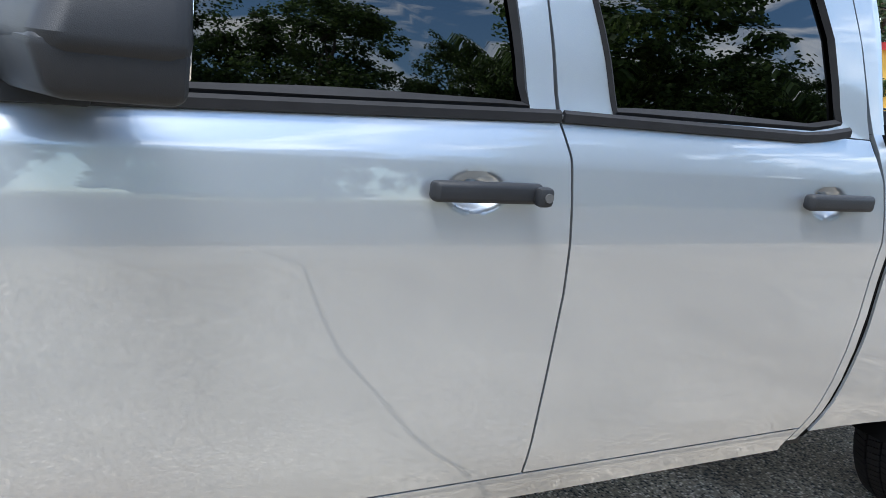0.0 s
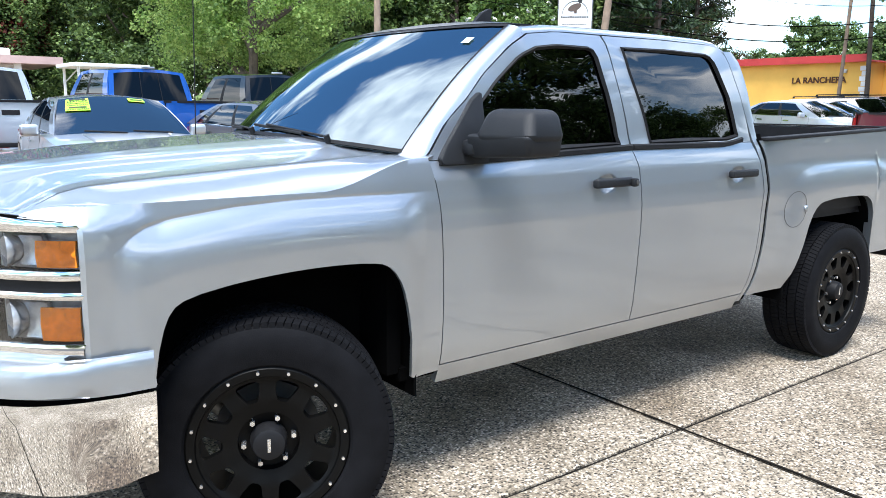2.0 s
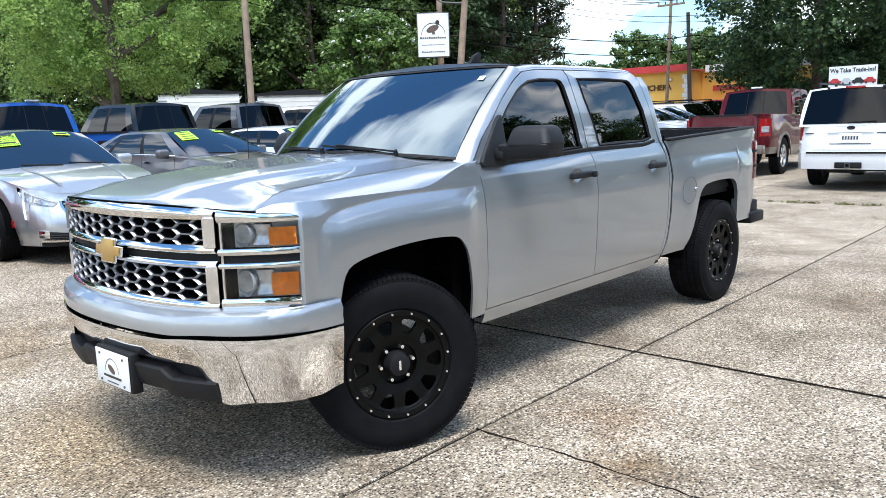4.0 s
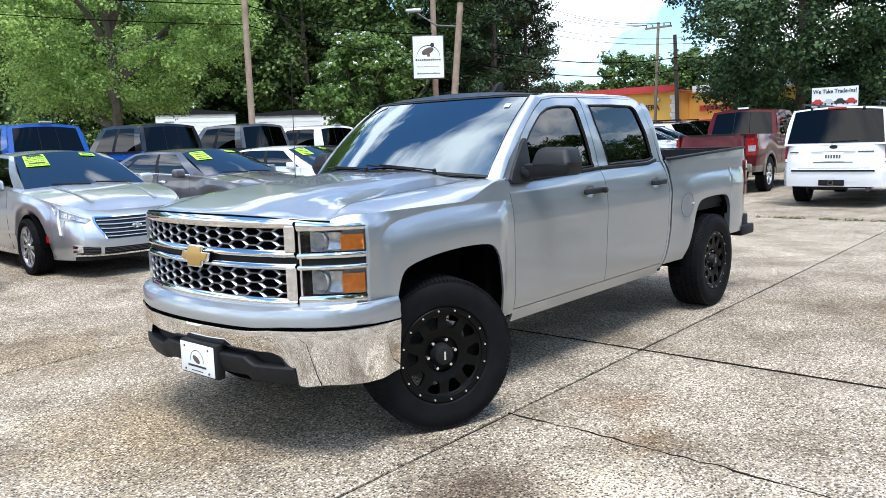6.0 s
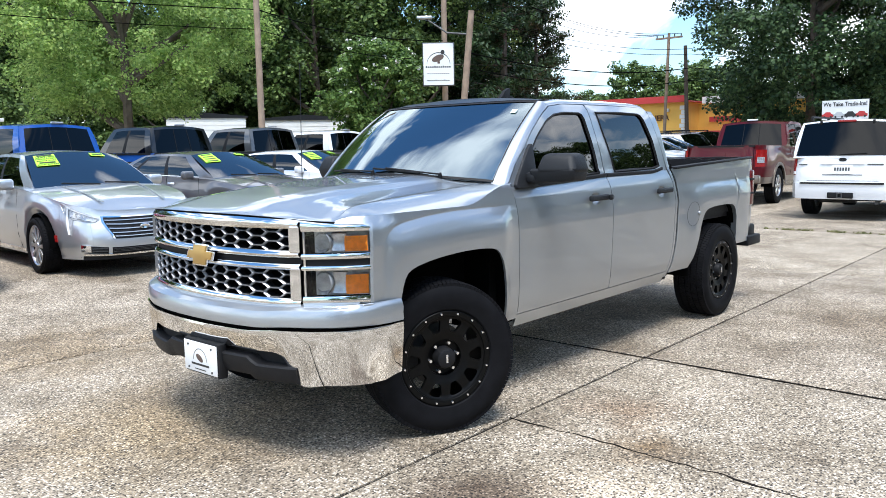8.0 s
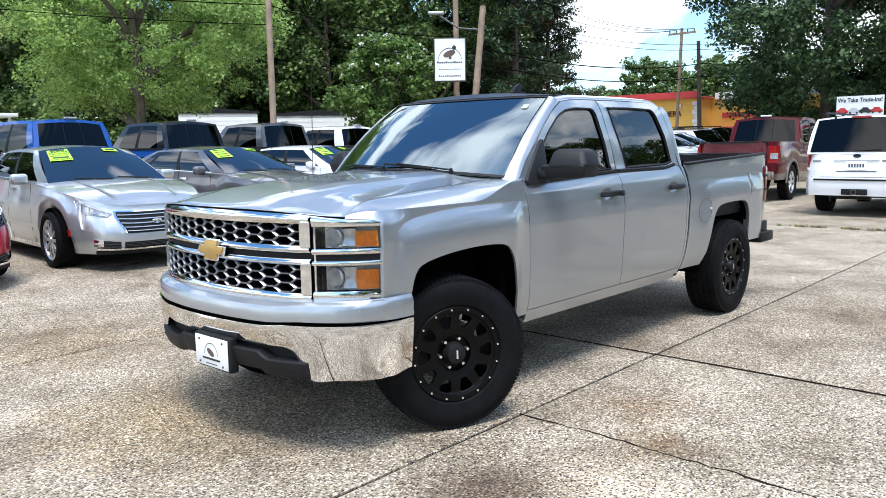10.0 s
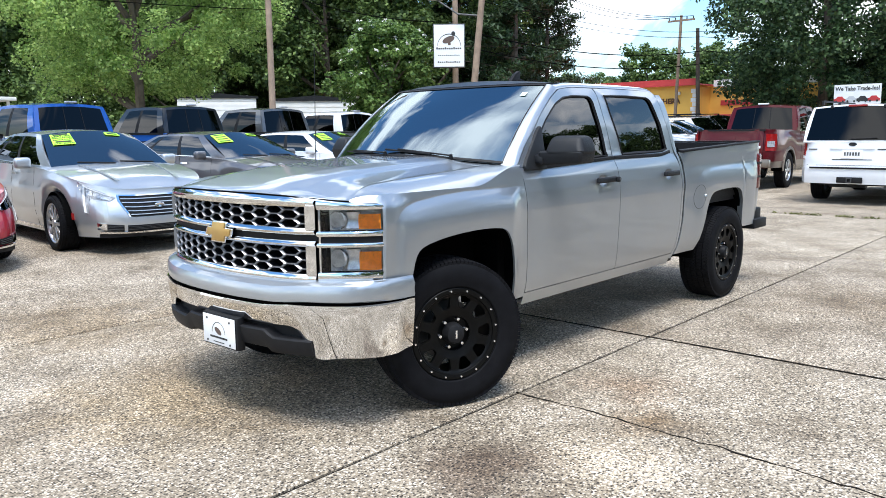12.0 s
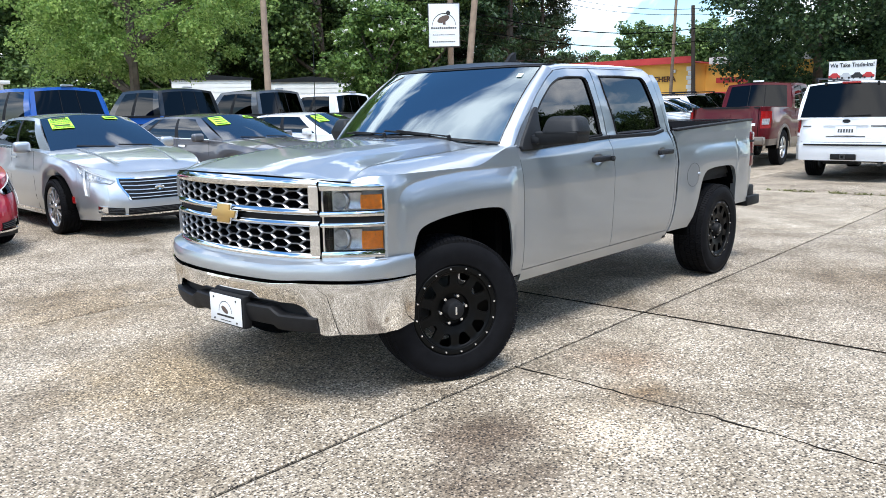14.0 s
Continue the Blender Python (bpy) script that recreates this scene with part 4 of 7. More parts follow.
# headlamps
M_SMOKE = simple("smoked_reflector", (0.42, 0.425, 0.43), 0.30, 0.5, 0.35, 18)
for s in (1, -1):
    def y_(a):
        return s * a
    lamp = part("headlamp", nose_bm(y_(0.662), y_(0.885), 0.785, 1.140, -0.10), M_DARK, truck, "stacked headlamp with amber corner and chrome frame")
    part("chrome_frame", nose_bm(y_(0.662), y_(0.893), 1.135, None, 0.006, 10, 5, 0.006), M_CHROME, lamp)
    part("chrome_frame", nose_bm(y_(0.662), y_(0.897), 1.005, 1.030, 0.008, 8, 4, 0.006), M_CHROME, lamp)
    part("chrome_frame", nose_bm(y_(0.662), y_(0.897), 0.952, 0.972, 0.008, 8, 4, 0.006), M_CHROME, lamp)
    part("chrome_frame", nose_bm(y_(0.662), y_(0.895), 0.786, 0.828, 0.006, 8, 4, 0.006), M_CHROME, lamp)
    part("chrome_frame", nose_bm(y_(0.664), y_(0.672), 0.786, 1.150, 0.001, 2), M_CHROME, lamp)
    part("lamp_gap", nose_bm(y_(0.656), y_(0.664), 0.790, 1.160, -0.004, 2), M_DARK, lamp)
    part("dark_slot", nose_bm(y_(0.662), y_(0.895), 0.968, 1.008, -0.008), M_BLACKPL, lamp)
    for z0, z1 in ((1.030, 1.135), (0.828, 0.952)):
        part("lamp_housing", nose_bm(y_(0.672), y_(0.890), z0, z1, -0.058), M_SMOKE, lamp, "smoky grey lamp housing")
        bowl = lathe_bm([(-0.03, 0.004), (-0.024, 0.03), (0.0, 0.05), (0.012, 0.053)], 24, "x")
        for v in bowl.verts:
            v.co.x = -v.co.x * 1.2
            v.co.z *= (z1 - z0) / 0.115
        moved(bowl, pose(nose_x(0.715) + 0.040, y_(0.722), (z0 + z1) / 2))
        part("reflector", bowl, M_REFLECT, lamp, "bright reflector bowl")
        part("reflector", nose_bm(y_(0.752), y_(0.803), z0 + 0.012, z1 - 0.012, -0.026, 7, 4, -0.014), M_REFLECT, lamp, "bright reflector")
        part("turn_signal", nose_bm(y_(0.812), y_(0.878), z0 + 0.010, z1 - 0.022, -0.001, 6, 3, 0.003), M_AMBER, lamp, "amber turn signal")
        lens = nose_bm(y_(0.672), y_(0.891), z0, z1, 0.002, 8, 4, 0.004, 0.003)
        part("lamp_lens", lens, M_LENS, lamp, "clear lens")


# front bumper: painted cap, chrome bar, black valance
def lip_x(y):
    return interp(abs(y), LIP)


BUMP_Y = [-0.932, -0.931, -0.929, -0.925, -0.918, -0.91, -0.90, -0.89, -0.88, -0.87, -0.86, -0.845, -0.83, -0.815] + lin(-0.80, -0.025, 32)
BUMP_Y = BUMP_Y + [0.0] + [-y for y in BUMP_Y[::-1]]


def bump_pt(i):
    """The bumper's i-th station across; the last ones run back along the side."""
    y = BUMP_Y[i]
    a = abs(y)
    if a > 0.926:
        k = min(i, len(BUMP_Y) - 1 - i)
        return (-0.37 - 0.045 * k, y)
    return (lip_x(y), y)


def cap(i, k):
    x, y = bump_pt(i)
    a = abs(y)
    back = x + 0.004 + (nose_x(min(a, 0.90)) + 0.006 - x) * ss((0.922 - a) / 0.09)
    prof = [(back, 0.791), (back + (x - back) * 0.35, 0.788), (x + 0.030, 0.781), (x + 0.012, 0.771), (x + 0.004, 0.752), (x + 0.001, 0.722), (x + 0.004, 0.694), (x + 0.03, 0.686)]
    dip = 0.012 * (1 - ss((a - 0.45) / 0.2))
    px, pz = prof[k]
    y *= 1 - (0.02, 0.012, 0.007, 0.002, 0, 0, 0, 0)[k] * ss((a - 0.86) / 0.05)
    if a > 0.9 and k in (2, 3, 7):
        px = x + (px - x) * ss((0.926 - a) / 0.026)
    return (px, y, pz - dip * (0.5 if k < 2 else 1.0))


idx = list(range(len(BUMP_Y)))
bumper = part("front_bumper", thick(grid_bm(idx, list(range(8)), cap), 0.01), M_SILVER, truck, "silver-painted bumper cap over a chrome bar")


def chrome_low(a):
    return interp(a, CHROME_EDGE)


CHROME_EDGE = smooth([(0.0, 0.575), (0.38, 0.573), (0.54, 0.566), (0.585, 0.545), (0.615, 0.490), (0.645, 0.425), (0.675, 0.402), (0.71, 0.400), (0.76, 0.412), (0.86, 0.408), (0.92, 0.404), (0.932, 0.405)])


def chrome_pt(i, k):
    x, y = bump_pt(i)
    a = abs(y)
    lo = chrome_low(a)
    if a > 0.926:
        lo = 0.405 + 0.02 * ss((x + 0.50) / 0.13)
    u = k / 9
    z = 0.676 - 0.012 * (1 - ss((a - 0.4) / 0.2)) + (lo - 0.676) * u
    inn = 0.006 * (1 - ss(u / 0.06)) + 0.042 * u ** 1.1 - 0.008
    if a > 0.9:
        return (x, y * (1 - inn * 0.6), z)
    return (x + inn, y, z)


part("chrome_bar", thick(grid_bm(idx, list(range(10)), chrome_pt), 0.008), M_CHROME, bumper, "polished chrome bumper bar")
part("bumper_gap", thick(grid_bm(idx[2:-2], [0, 1], lambda i, k: (bump_pt(i)[0] + 0.028, BUMP_Y[i] * 0.985, 0.69 - 0.03 * k)), 0.004), M_DARK, bumper)
part("valance", thick(grid_bm(lin(-0.70, 0.70, 29), [0, 1, 2], lambda y, k: (lip_x(y) + (0.070, 0.078, 0.070)[k], y, (0.61, 0.53, 0.44)[k])), 0.012), M_BLACKPL, bumper, "black plastic recess in the bumper")


def lip_top(y):
    """The lip stands higher beside the plate and steps down towards its ends."""
    return 0.532 - 0.034 * ss((abs(y + 0.06) - 0.33) / 0.06)


LIP_ROWS = [(0.072, 0.0), (0.020, 0.0), (0.010, -0.008), (0.014, -0.050), (0.030, -0.095), (0.090, -0.120)]
part("valance_lip", thick(grid_bm(lin(-0.665, 0.665, 45), list(range(6)), lambda y, k: (lip_x(y) + LIP_ROWS[k][0], y, max(lip_top(y) + LIP_ROWS[k][1], 0.408 + 0.006 * (5 - k)))), 0.012), M_BLACKPL, bumper, "black plastic lower lip with a step")
holder = part("plate_holder", box_bm(-0.950, -0.90, -0.222, 0.102, 0.388, 0.566, 0.010), M_BLACKPL, bumper, "black number plate holder")
plate = part("dealer_plate", box_bm(-0.958, -0.952, -0.208, 0.088, 0.400, 0.556, 0.003), M_WHITE, holder, "white dealer plate with a dark emblem")
M_BROWN = simple("brown_print", (0.10, 0.065, 0.05), 0.6)
arch = bmesh.new()
for k in range(20):
    a0, a1 = math.pi * k / 20, math.pi * (k + 1) / 20
    arch.faces.new([arch.verts.new((-0.9593, -0.06 + math.cos(a) * r, 0.463 + math.sin(a) * r)) for a, r in ((a0, 0.062), (a1, 0.062), (a1, 0.0585), (a0, 0.0585))])
part("emblem_arc", arch, M_INK, plate)
bird = bmesh.new()
bmesh.ops.create_uvsphere(bird, u_segments=14, v_segments=8, radius=1.0)
moved(bird, pose(-0.959, -0.055, 0.475, 25, 0, 0) @ Matrix.Diagonal((0.0008, 0.034, 0.016, 1)))
part("emblem_shape", bird, M_BROWN, plate)
for z, w, h in ((0.436, 0.16, 0.010), (0.414, 0.10, 0.004)):
    part("print_bar", box_bm(-0.9596, -0.9586, -0.06 - w / 2, -0.06 + w / 2, z, z + h), M_INK, plate)
for y, z in ((-0.165, 0.536), (0.045, 0.536), (-0.165, 0.416), (0.045, 0.416)):
    part("plate_screw", cyl_bm((-0.958, y, z), (-0.962, y, z), 0.006, 8), M_STEEL, plate)


# ---- wheels ----
def wheel(parent, name="wheel", R=0.41, width=0.275, lip=0.262, style="black"):
    """A wheel about the origin, outer face towards -y."""
    w2 = width / 2
    hub = part(name, lathe_bm([(-w2 + 0.03, lip * 0.985), (-w2 + 0.05, lip * 0.90), (w2 * 0.6, lip * 0.86), (w2 - 0.01, lip * 0.97)], 48), M_RIMBLACK if style == "black" else M_STEEL, parent)
    wall = [(-w2 + 0.020, lip * 0.97), (-w2 + 0.004, lip * 1.02), (-w2 - 0.006, lip + (R - lip) * 0.35), (-w2 - 0.008, lip + (R - lip) * 0.55), (-w2 + 0.004, lip + (R - lip) * 0.80), (-w2 + 0.012, R * 0.955), (-w2 + 0.04, R * 0.966)]
    prof = wall + [(0, R * 0.968)] + [(-h, r) for h, r in wall[::-1]]
    tyre = part("tyre", lathe_bm(prof, 72), M_RUBBER, hub, "black all-terrain tyre")
    # tread blocks
    bm = bmesh.new()
    n = 104
    for k in range(n):
        for row, (y, ww, ph) in enumerate(((-w2 * 0.77, w2 * 0.34, 0.0), (-w2 * 0.375, w2 * 0.33, 0.5), (0.0, w2 * 0.32, 0.0), (w2 * 0.375, w2 * 0.33, 0.5), (w2 * 0.77, w2 * 0.34, 0.0))):
            a = 2 * math.pi * (k + ph) / n
            half_a = 2 * math.pi / n * 0.43
            slant = 0.012 if row % 2 else -0.012
            vs_ = []
            for rr in (R * 0.955, R):
                for da, dy in ((-half_a, -ww / 2), (half_a, -ww / 2), (half_a, ww / 2), (-half_a, ww / 2)):
                    ang = a + da + (slant if dy > 0 else -slant)
                    r2 = rr - (0.006 if abs(y) > 0.09 and (dy < 0) == (y < 0) else 0)
                    vs_.append(bm.verts.new((r2 * math.cos(ang), y + dy, r2 * math.sin(ang))))
            for f in ((4, 5, 6, 7), (0, 1, 5, 4), (1, 2, 6, 5), (2, 3, 7, 6), (3, 0, 4, 7)):
                bm.faces.new([vs_[j] for j in f])
    bmesh.ops.recalc_face_normals(bm, faces=bm.faces)
    tagged(part("tread", bm, M_RUBBER, tyre, "", 20), kind="stuff")
    yf = -w2 + 0.012
    if style == "black":
        part("outer_ring", lathe_bm([(yf + 0.03, lip * 0.85), (yf + 0.004, lip * 0.855), (yf - 0.002, lip * 0.87), (yf - 0.004, lip * 0.90), (yf - 0.004, lip * 0.965), (yf + 0.004, lip * 1.0), (yf + 0.02, lip * 1.0)], 64), M_RIMBLACK, hub)
        # face with ten windows
        bm = bmesh.new()
        n_ = 40

        def at_(ang, r):
            return bm.verts.new((r * math.cos(ang), yf + 0.014 + 0.014 * ss((0.15 - r) / 0.05) - 0.010 * ss((r - 0.205) / 0.02), r * math.sin(ang)))
        for k in range(10):
            mid_ = 2 * math.pi * k / 10
            loops = []
            for f in (0.0, 0.12, 0.45, 1.0):
                ring = []
                for i in range(n_):
                    ph = 2 * math.pi * i / n_
                    cu, sv = math.cos(ph), math.sin(ph)
                    big = max(abs(cu), abs(sv))
                    rnd = (cu ** 4 + sv ** 4) ** 0.25
                    wu, wv = cu / rnd, sv / rnd
                    wa, wr = radians(9.6 + 2.6 * wv) * wu, 0.178 + 0.035 * wv
                    ou, ov = cu / big, sv / big
                    oa, orr = radians(18) * ou, 0.178 + (0.048 if ov > 0 else 0.080) * ov
                    ring.append(at_(mid_ + wa + (oa - wa) * f, wr + (orr - wr) * f))
                loops.append(ring)
            for p_, q_ in zip(loops, loops[1:]):
                for i in range(n_):
                    j = (i + 1) % n_
                    bm.faces.new((p_[i], p_[j], q_[j], q_[i]))
        bmesh.ops.remove_doubles(bm, verts=bm.verts[:], dist=0.0003)
        bmesh.ops.recalc_face_normals(bm, faces=bm.faces)
        thick(bm, 0.022)
        part("spoke_face", bm, M_RIMBLACK, hub, "matt black ten-window face")
        part("hub_well", lathe_bm([(yf + 0.028, 0.104), (yf + 0.030, 0.099), (yf + 0.058, 0.096), (yf + 0.062, 0.05)], 36), M_RIMBLACK, hub)
        for k in range(16):
            a = 2 * math.pi * (k + 0.3) / 16
            x, z = lip * 0.925 * math.cos(a), lip * 0.925 * math.sin(a)
            part("rim_bolt", cyl_bm((x, yf - 0.001, z), (x, yf - 0.011, z), 0.0062, 8, 0.0052), M_BOLT, hub)
        for k in range(6):
            a = 2 * math.pi * (k + 0.15) / 6
            x, z = 0.080 * math.cos(a), 0.080 * math.sin(a)
            part("lug_nut", cyl_bm((x, yf + 0.06, z), (x, yf + 0.026, z), 0.0100, 6, 0.0085), M_BOLT, hub)
        cap_ = lathe_bm([(yf + 0.05, 0.060), (yf + 0.012, 0.056), (yf - 0.004, 0.050), (yf - 0.008, 0.042), (yf - 0.009, 0.001)], 24)
        part("centre_cap", cap_, M_BLACKPL, hub, "black centre cap")
        part("cap_print", box_bm(-0.005, 0.005, yf - 0.0105, yf - 0.009, -0.022, 0.022), M_BOLT, hub)
        part("brake_disc", cyl_bm((0, 0.0, 0), (0, 0.03, 0), 0.17, 32), M_STEEL, hub)
    else:
        part("outer_ring", lathe_bm([(yf + 0.03, lip * 0.86), (yf + 0.008, lip * 0.90), (yf - 0.004, lip * 0.95), (yf, lip), (yf + 0.02, lip)], 48), M_RIMSILVER, hub)
        for k in range(10 if style == "multi" else 6):
            cnt = 10 if style == "multi" else 6
            a = 360 * k / cnt
            sp = prism_bm([(0.03, -0.018), (lip * 0.9, -0.022 if cnt == 10 else -0.045), (lip * 0.9, 0.022 if cnt == 10 else 0.045), (0.03, 0.018)], 0.025, None, 0.004)
            moved(sp, pose(0, yf + 0.008, 0) @ pose(0, 0, 0, 0, a, 0))
            part("spoke", sp, M_RIMSILVER, hub)
        part("centre_cap", lathe_bm([(yf + 0.03, 0.05), (yf, 0.045), (yf - 0.004, 0.001)], 16), M_RIMSILVER, hub)
        part("brake_disc", cyl_bm((0, 0.01, 0), (0, 0.03, 0), lip * 0.7, 24), M_STEEL, hub)
    return hub


first = wheel(truck, "wheel")


def place_wheel(w, parent, x, y, z, steer=0, flip=False, again=True):
    m = pose(x, y, z, 0, 0, steer + (180 if flip else 0))
    o = copy_thing(w, m) if again else w
    if not again:
        w.matrix_basis = m
    o.parent = parent
    return o


HALF_TRACK = 0.892 - 0.125
place_wheel(first, truck, WB, -HALF_TRACK, 0.41)
place_wheel(first, truck, WB, HALF_TRACK, 0.41, 0, True)
place_wheel(first, truck, 0.03, HALF_TRACK + 0.02, 0.41, -24, True)
place_wheel(first, truck, 0.03, -HALF_TRACK - 0.02, 0.41, -24, False, False)

# ---- mirrors ----
for s in (1, -1):
    sail = prism_bm([(0.715, 1.318), (0.702, 1.326), (0.70, 1.342), (0.735, 1.385), (0.868, 1.505), (0.905, 1.532), (0.915, 1.53), (0.925, 1.318)], -0.03, None, 0.006)
    for v in sail.verts:
        v.co.y += -half(1.2, v.co.z) + 0.008
    if s < 0:
        mirror_y(sail)
    root = part("door_mirror", sail, M_GREYPL, truck, "black grained door mirror with sail")
    arm = box_bm(0.795, 0.90, -0.90, -0.83, 1.325, 1.385, 0.018)
    shell = box_bm(0.792, 0.973, -1.135, -0.915, 1.372, 1.496, 0.034, segs=4)
    for v in shell.verts:
        f, o = max(0.0, v.co.z - 1.403) / 0.089, (-v.co.y - 0.925) / 0.21
        v.co.y += (0.030 if o > 0.5 else -0.018) * max(0.0, f - 0.15)
        v.co.x += 0.06 * o + (0.035 * f if v.co.x < 0.88 else 0.0)
        if f < 0.35:
            v.co.y -= 0.010 * (o - 0.5)
    lower = box_bm(0.784, 0.966, -1.135, -0.865, 1.316, 1.406, 0.020, segs=3)
    for v in lower.verts:
        o, f = (-v.co.y - 0.875) / 0.26, (v.co.z - 1.316) / 0.090
        v.co.x += 0.06 * o + (0.025 * (1 - f) if v.co.x < 0.88 else 0.0)
        v.co.z += 0.014 * o * (1 - f)
        v.co.y += 0.012 * (1 - f) * o
    glass = box_bm(0.955, 0.977, -1.10, -0.945, 1.36, 1.462, 0.005)
    for v in glass.verts:
        v.co.x += 0.06 * (-v.co.y - 0.905) / 0.23
    for nm, bm, mat, lab in (("mirror_arm", arm, M_GREYPL, ""), ("mirror_cap", shell, M_GREYPL, "dark grey upper cap"), ("mirror_shell", lower, M_GREYPL, ""), ("mirror_glass", glass, M_CHROME, "mirror glass")):
        if s < 0:
            mirror_y(bm)
        part(nm, bm, mat, root, lab)

# the belt falls gently towards the front: the front doors' sills and the mirrors follow it
mirrors = [o for o in truck.children if o.name.startswith("door_mirror")]
for root in front_doors + rear_doors + a_pillars + mirrors:
    for ob in [root] + list(root.children):
        for v in ob.data.vertices:
            x, z = v.co.x, v.co.z
            fall = 0.018 + 0.034 * min(1.0, max(0.0, (1.77 - x) / 0.95))
            if root in mirrors:
                v.co.z -= 0.050 * ss((1.50 - z) / 0.14) if ob is root else 0.024
            elif root in a_pillars:
                v.co.z -= fall * ss((1.44 - z) / 0.09) * ss((abs(v.co.y) - 0.755) / 0.05)
            else:
                v.co.z -= fall * ss((1.44 - z) / 0.09) * ss((z - 1.20) / 0.12)

# ---- fuel door, underbody, cabin ----
ringf = lathe_bm([(0.0, 0.098), (-0.003, 0.099), (-0.003, 0.100), (0.0, 0.101)], 48, "y")
moved(ringf, pose(3.14, -half(3.14, 0.94) + 0.001, 0.945))
for v in ringf.verts:
    v.co.y = -half(v.co.x, v.co.z) - 0.002 + (v.co.y + half(3.14, 0.94)) * 0.3
part("fuel_door", ringf, M_STEEL, truck, "round fuel door with a dark seam")
knob = bmesh.new()
bmesh.ops.create_uvsphere(knob, u_segments=12, v_segments=8, radius=0.018)
moved(knob, pose(3.235, -half(3.235, 0.945) - 0.004, 0.945) @ Matrix.Diagonal((1, 0.5, 1, 1)))
part("fuel_door_catch", knob, M_SILVER, truck)
# floor, firewall, door insides and bay: plain boxes with shade in their colour
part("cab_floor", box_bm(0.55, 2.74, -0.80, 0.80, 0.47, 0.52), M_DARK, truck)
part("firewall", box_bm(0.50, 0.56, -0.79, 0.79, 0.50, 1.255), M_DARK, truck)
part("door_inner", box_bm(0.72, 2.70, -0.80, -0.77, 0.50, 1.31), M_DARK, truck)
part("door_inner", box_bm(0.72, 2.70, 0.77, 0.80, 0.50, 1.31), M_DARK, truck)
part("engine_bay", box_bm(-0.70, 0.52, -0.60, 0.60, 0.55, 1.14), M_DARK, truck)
part("cab_back", box_bm(2.70, 2.735, -0.80, 0.80, 0.47, 1.36), M_SILVER, truck)
bm = grid_bm(lin(0, 1, 6), lin(-1, 1, 9), lambda u, v: (2.735 - 0.10 * u - 0.03 * abs(v), (0.78 - 0.11 * u) * v, 1.36 + 0.43 * u))
part("rear_window", thick(bm, 0.006), M_TINT, truck, "dark tinted rear window")
dash = grid_bm(lin(0, 1, 6), lin(-1, 1, 15), lambda u, v: (0.62 - 0.22 * (1 - v * v) + 0.52 * u, 0.74 * v, 1.268 + 0.035 * math.sin(u * 2.2) - 0.10 * ss((u - 0.8) / 0.2) + 0.02 * math.exp(-((v + 0.5) / 0.2) ** 2)))
part("dashboard", thick(dash, 0.03), M_GREYPL, truck, "dark grey dashboard")
wheel_s = lathe_bm([(0.014 * math.cos(a), 0.185 + 0.014 * math.sin(a)) for a in lin(0, 2 * math.pi, 9)], 28, "x")
moved(wheel_s, pose(1.16, -0.40, 1.20, 0, -28, 0))
part("steering_wheel", wheel_s, M_BLACKPL, truck)
for sx, sy in ((1.45, -0.40), (1.45, 0.40), (2.30, -0.40), (2.30, 0.40)):
    seat = part("seat", box_bm(sx - 0.28, sx + 0.22, sy - 0.26, sy + 0.26, 0.62, 0.84, 0.06), M_SEAT, truck, "grey cloth seat")
    back = box_bm(-0.07, 0.07, -0.26, 0.26, 0.0, 0.66, 0.05)
    moved(back, pose(sx + 0.20, sy, 0.80, 0, 14, 0))
    part("seat_back", back, M_SEAT, seat)
    head = box_bm(-0.05, 0.05, -0.13, 0.13, 0.0, 0.18, 0.04)
    moved(head, pose(sx + 0.37, sy, 1.48, 0, 10, 0))
    part("headrest", head, M_SEAT, seat)
part("rear_view_mirror", box_bm(0.98, 1.01, -0.12, 0.12, 1.60, 1.67, 0.012), M_BLACKPL, truck)
for y in (-0.42, 0.42):
    part("frame_rail", box_bm(-0.60, 4.45, y - 0.04, y + 0.04, 0.47, 0.60, 0.01), M_STEEL, truck)
part("rear_axle", cyl_bm((WB, -0.70, 0.405), (WB, 0.70, 0.405), 0.05, 12), M_STEEL, truck)
part("front_axle", cyl_bm((0, -0.70, 0.40), (0, 0.70, 0.40), 0.045, 12), M_STEEL, truck)
part("exhaust", cyl_bm((1.0, 0.25, 0.42), (4.3, 0.30, 0.45), 0.04, 12), M_STEEL, truck)
part("fuel_tank", box_bm(1.6, 2.6, -0.36, -0.05, 0.38, 0.52, 0.03), M_BLACKPL, truck)
for s in (1, -1):
    part("mud_guard", box_bm(2.72, 2.80, s * 0.74 - 0.06, s * 0.74 + 0.06, 0.44, 0.50, 0.01), M_BLACKPL, truck)
# whip aerial on the far wing
part("whip_aerial", cyl_bm((0.38, 0.745, 1.27), (0.40, 0.745, 2.10), 0.003, 6), M_BLACKPL, truck, "thin black whip aerial")


# ---- parked vehicles ----
def outline_pts(n=5.0):
    """A rounded-box outline in plan as unit offsets, once round; the long sides are sampled evenly."""
    side = lin(-0.965, 0.965, 58)
    ends = lin(-0.86, 0.86, 17)
    pts = [(sx, -(1 - abs(sx) ** n) ** (1 / n)) for sx in side]
    pts += [((1 - abs(sy) ** n) ** (1 / n), sy) for sy in ends]
    pts += [(sx, (1 - abs(sx) ** n) ** (1 / n)) for sx in side[::-1]]
    pts += [(-(1 - abs(sy) ** n) ** (1 / n), sy) for sy in ends[::-1]]
    return pts


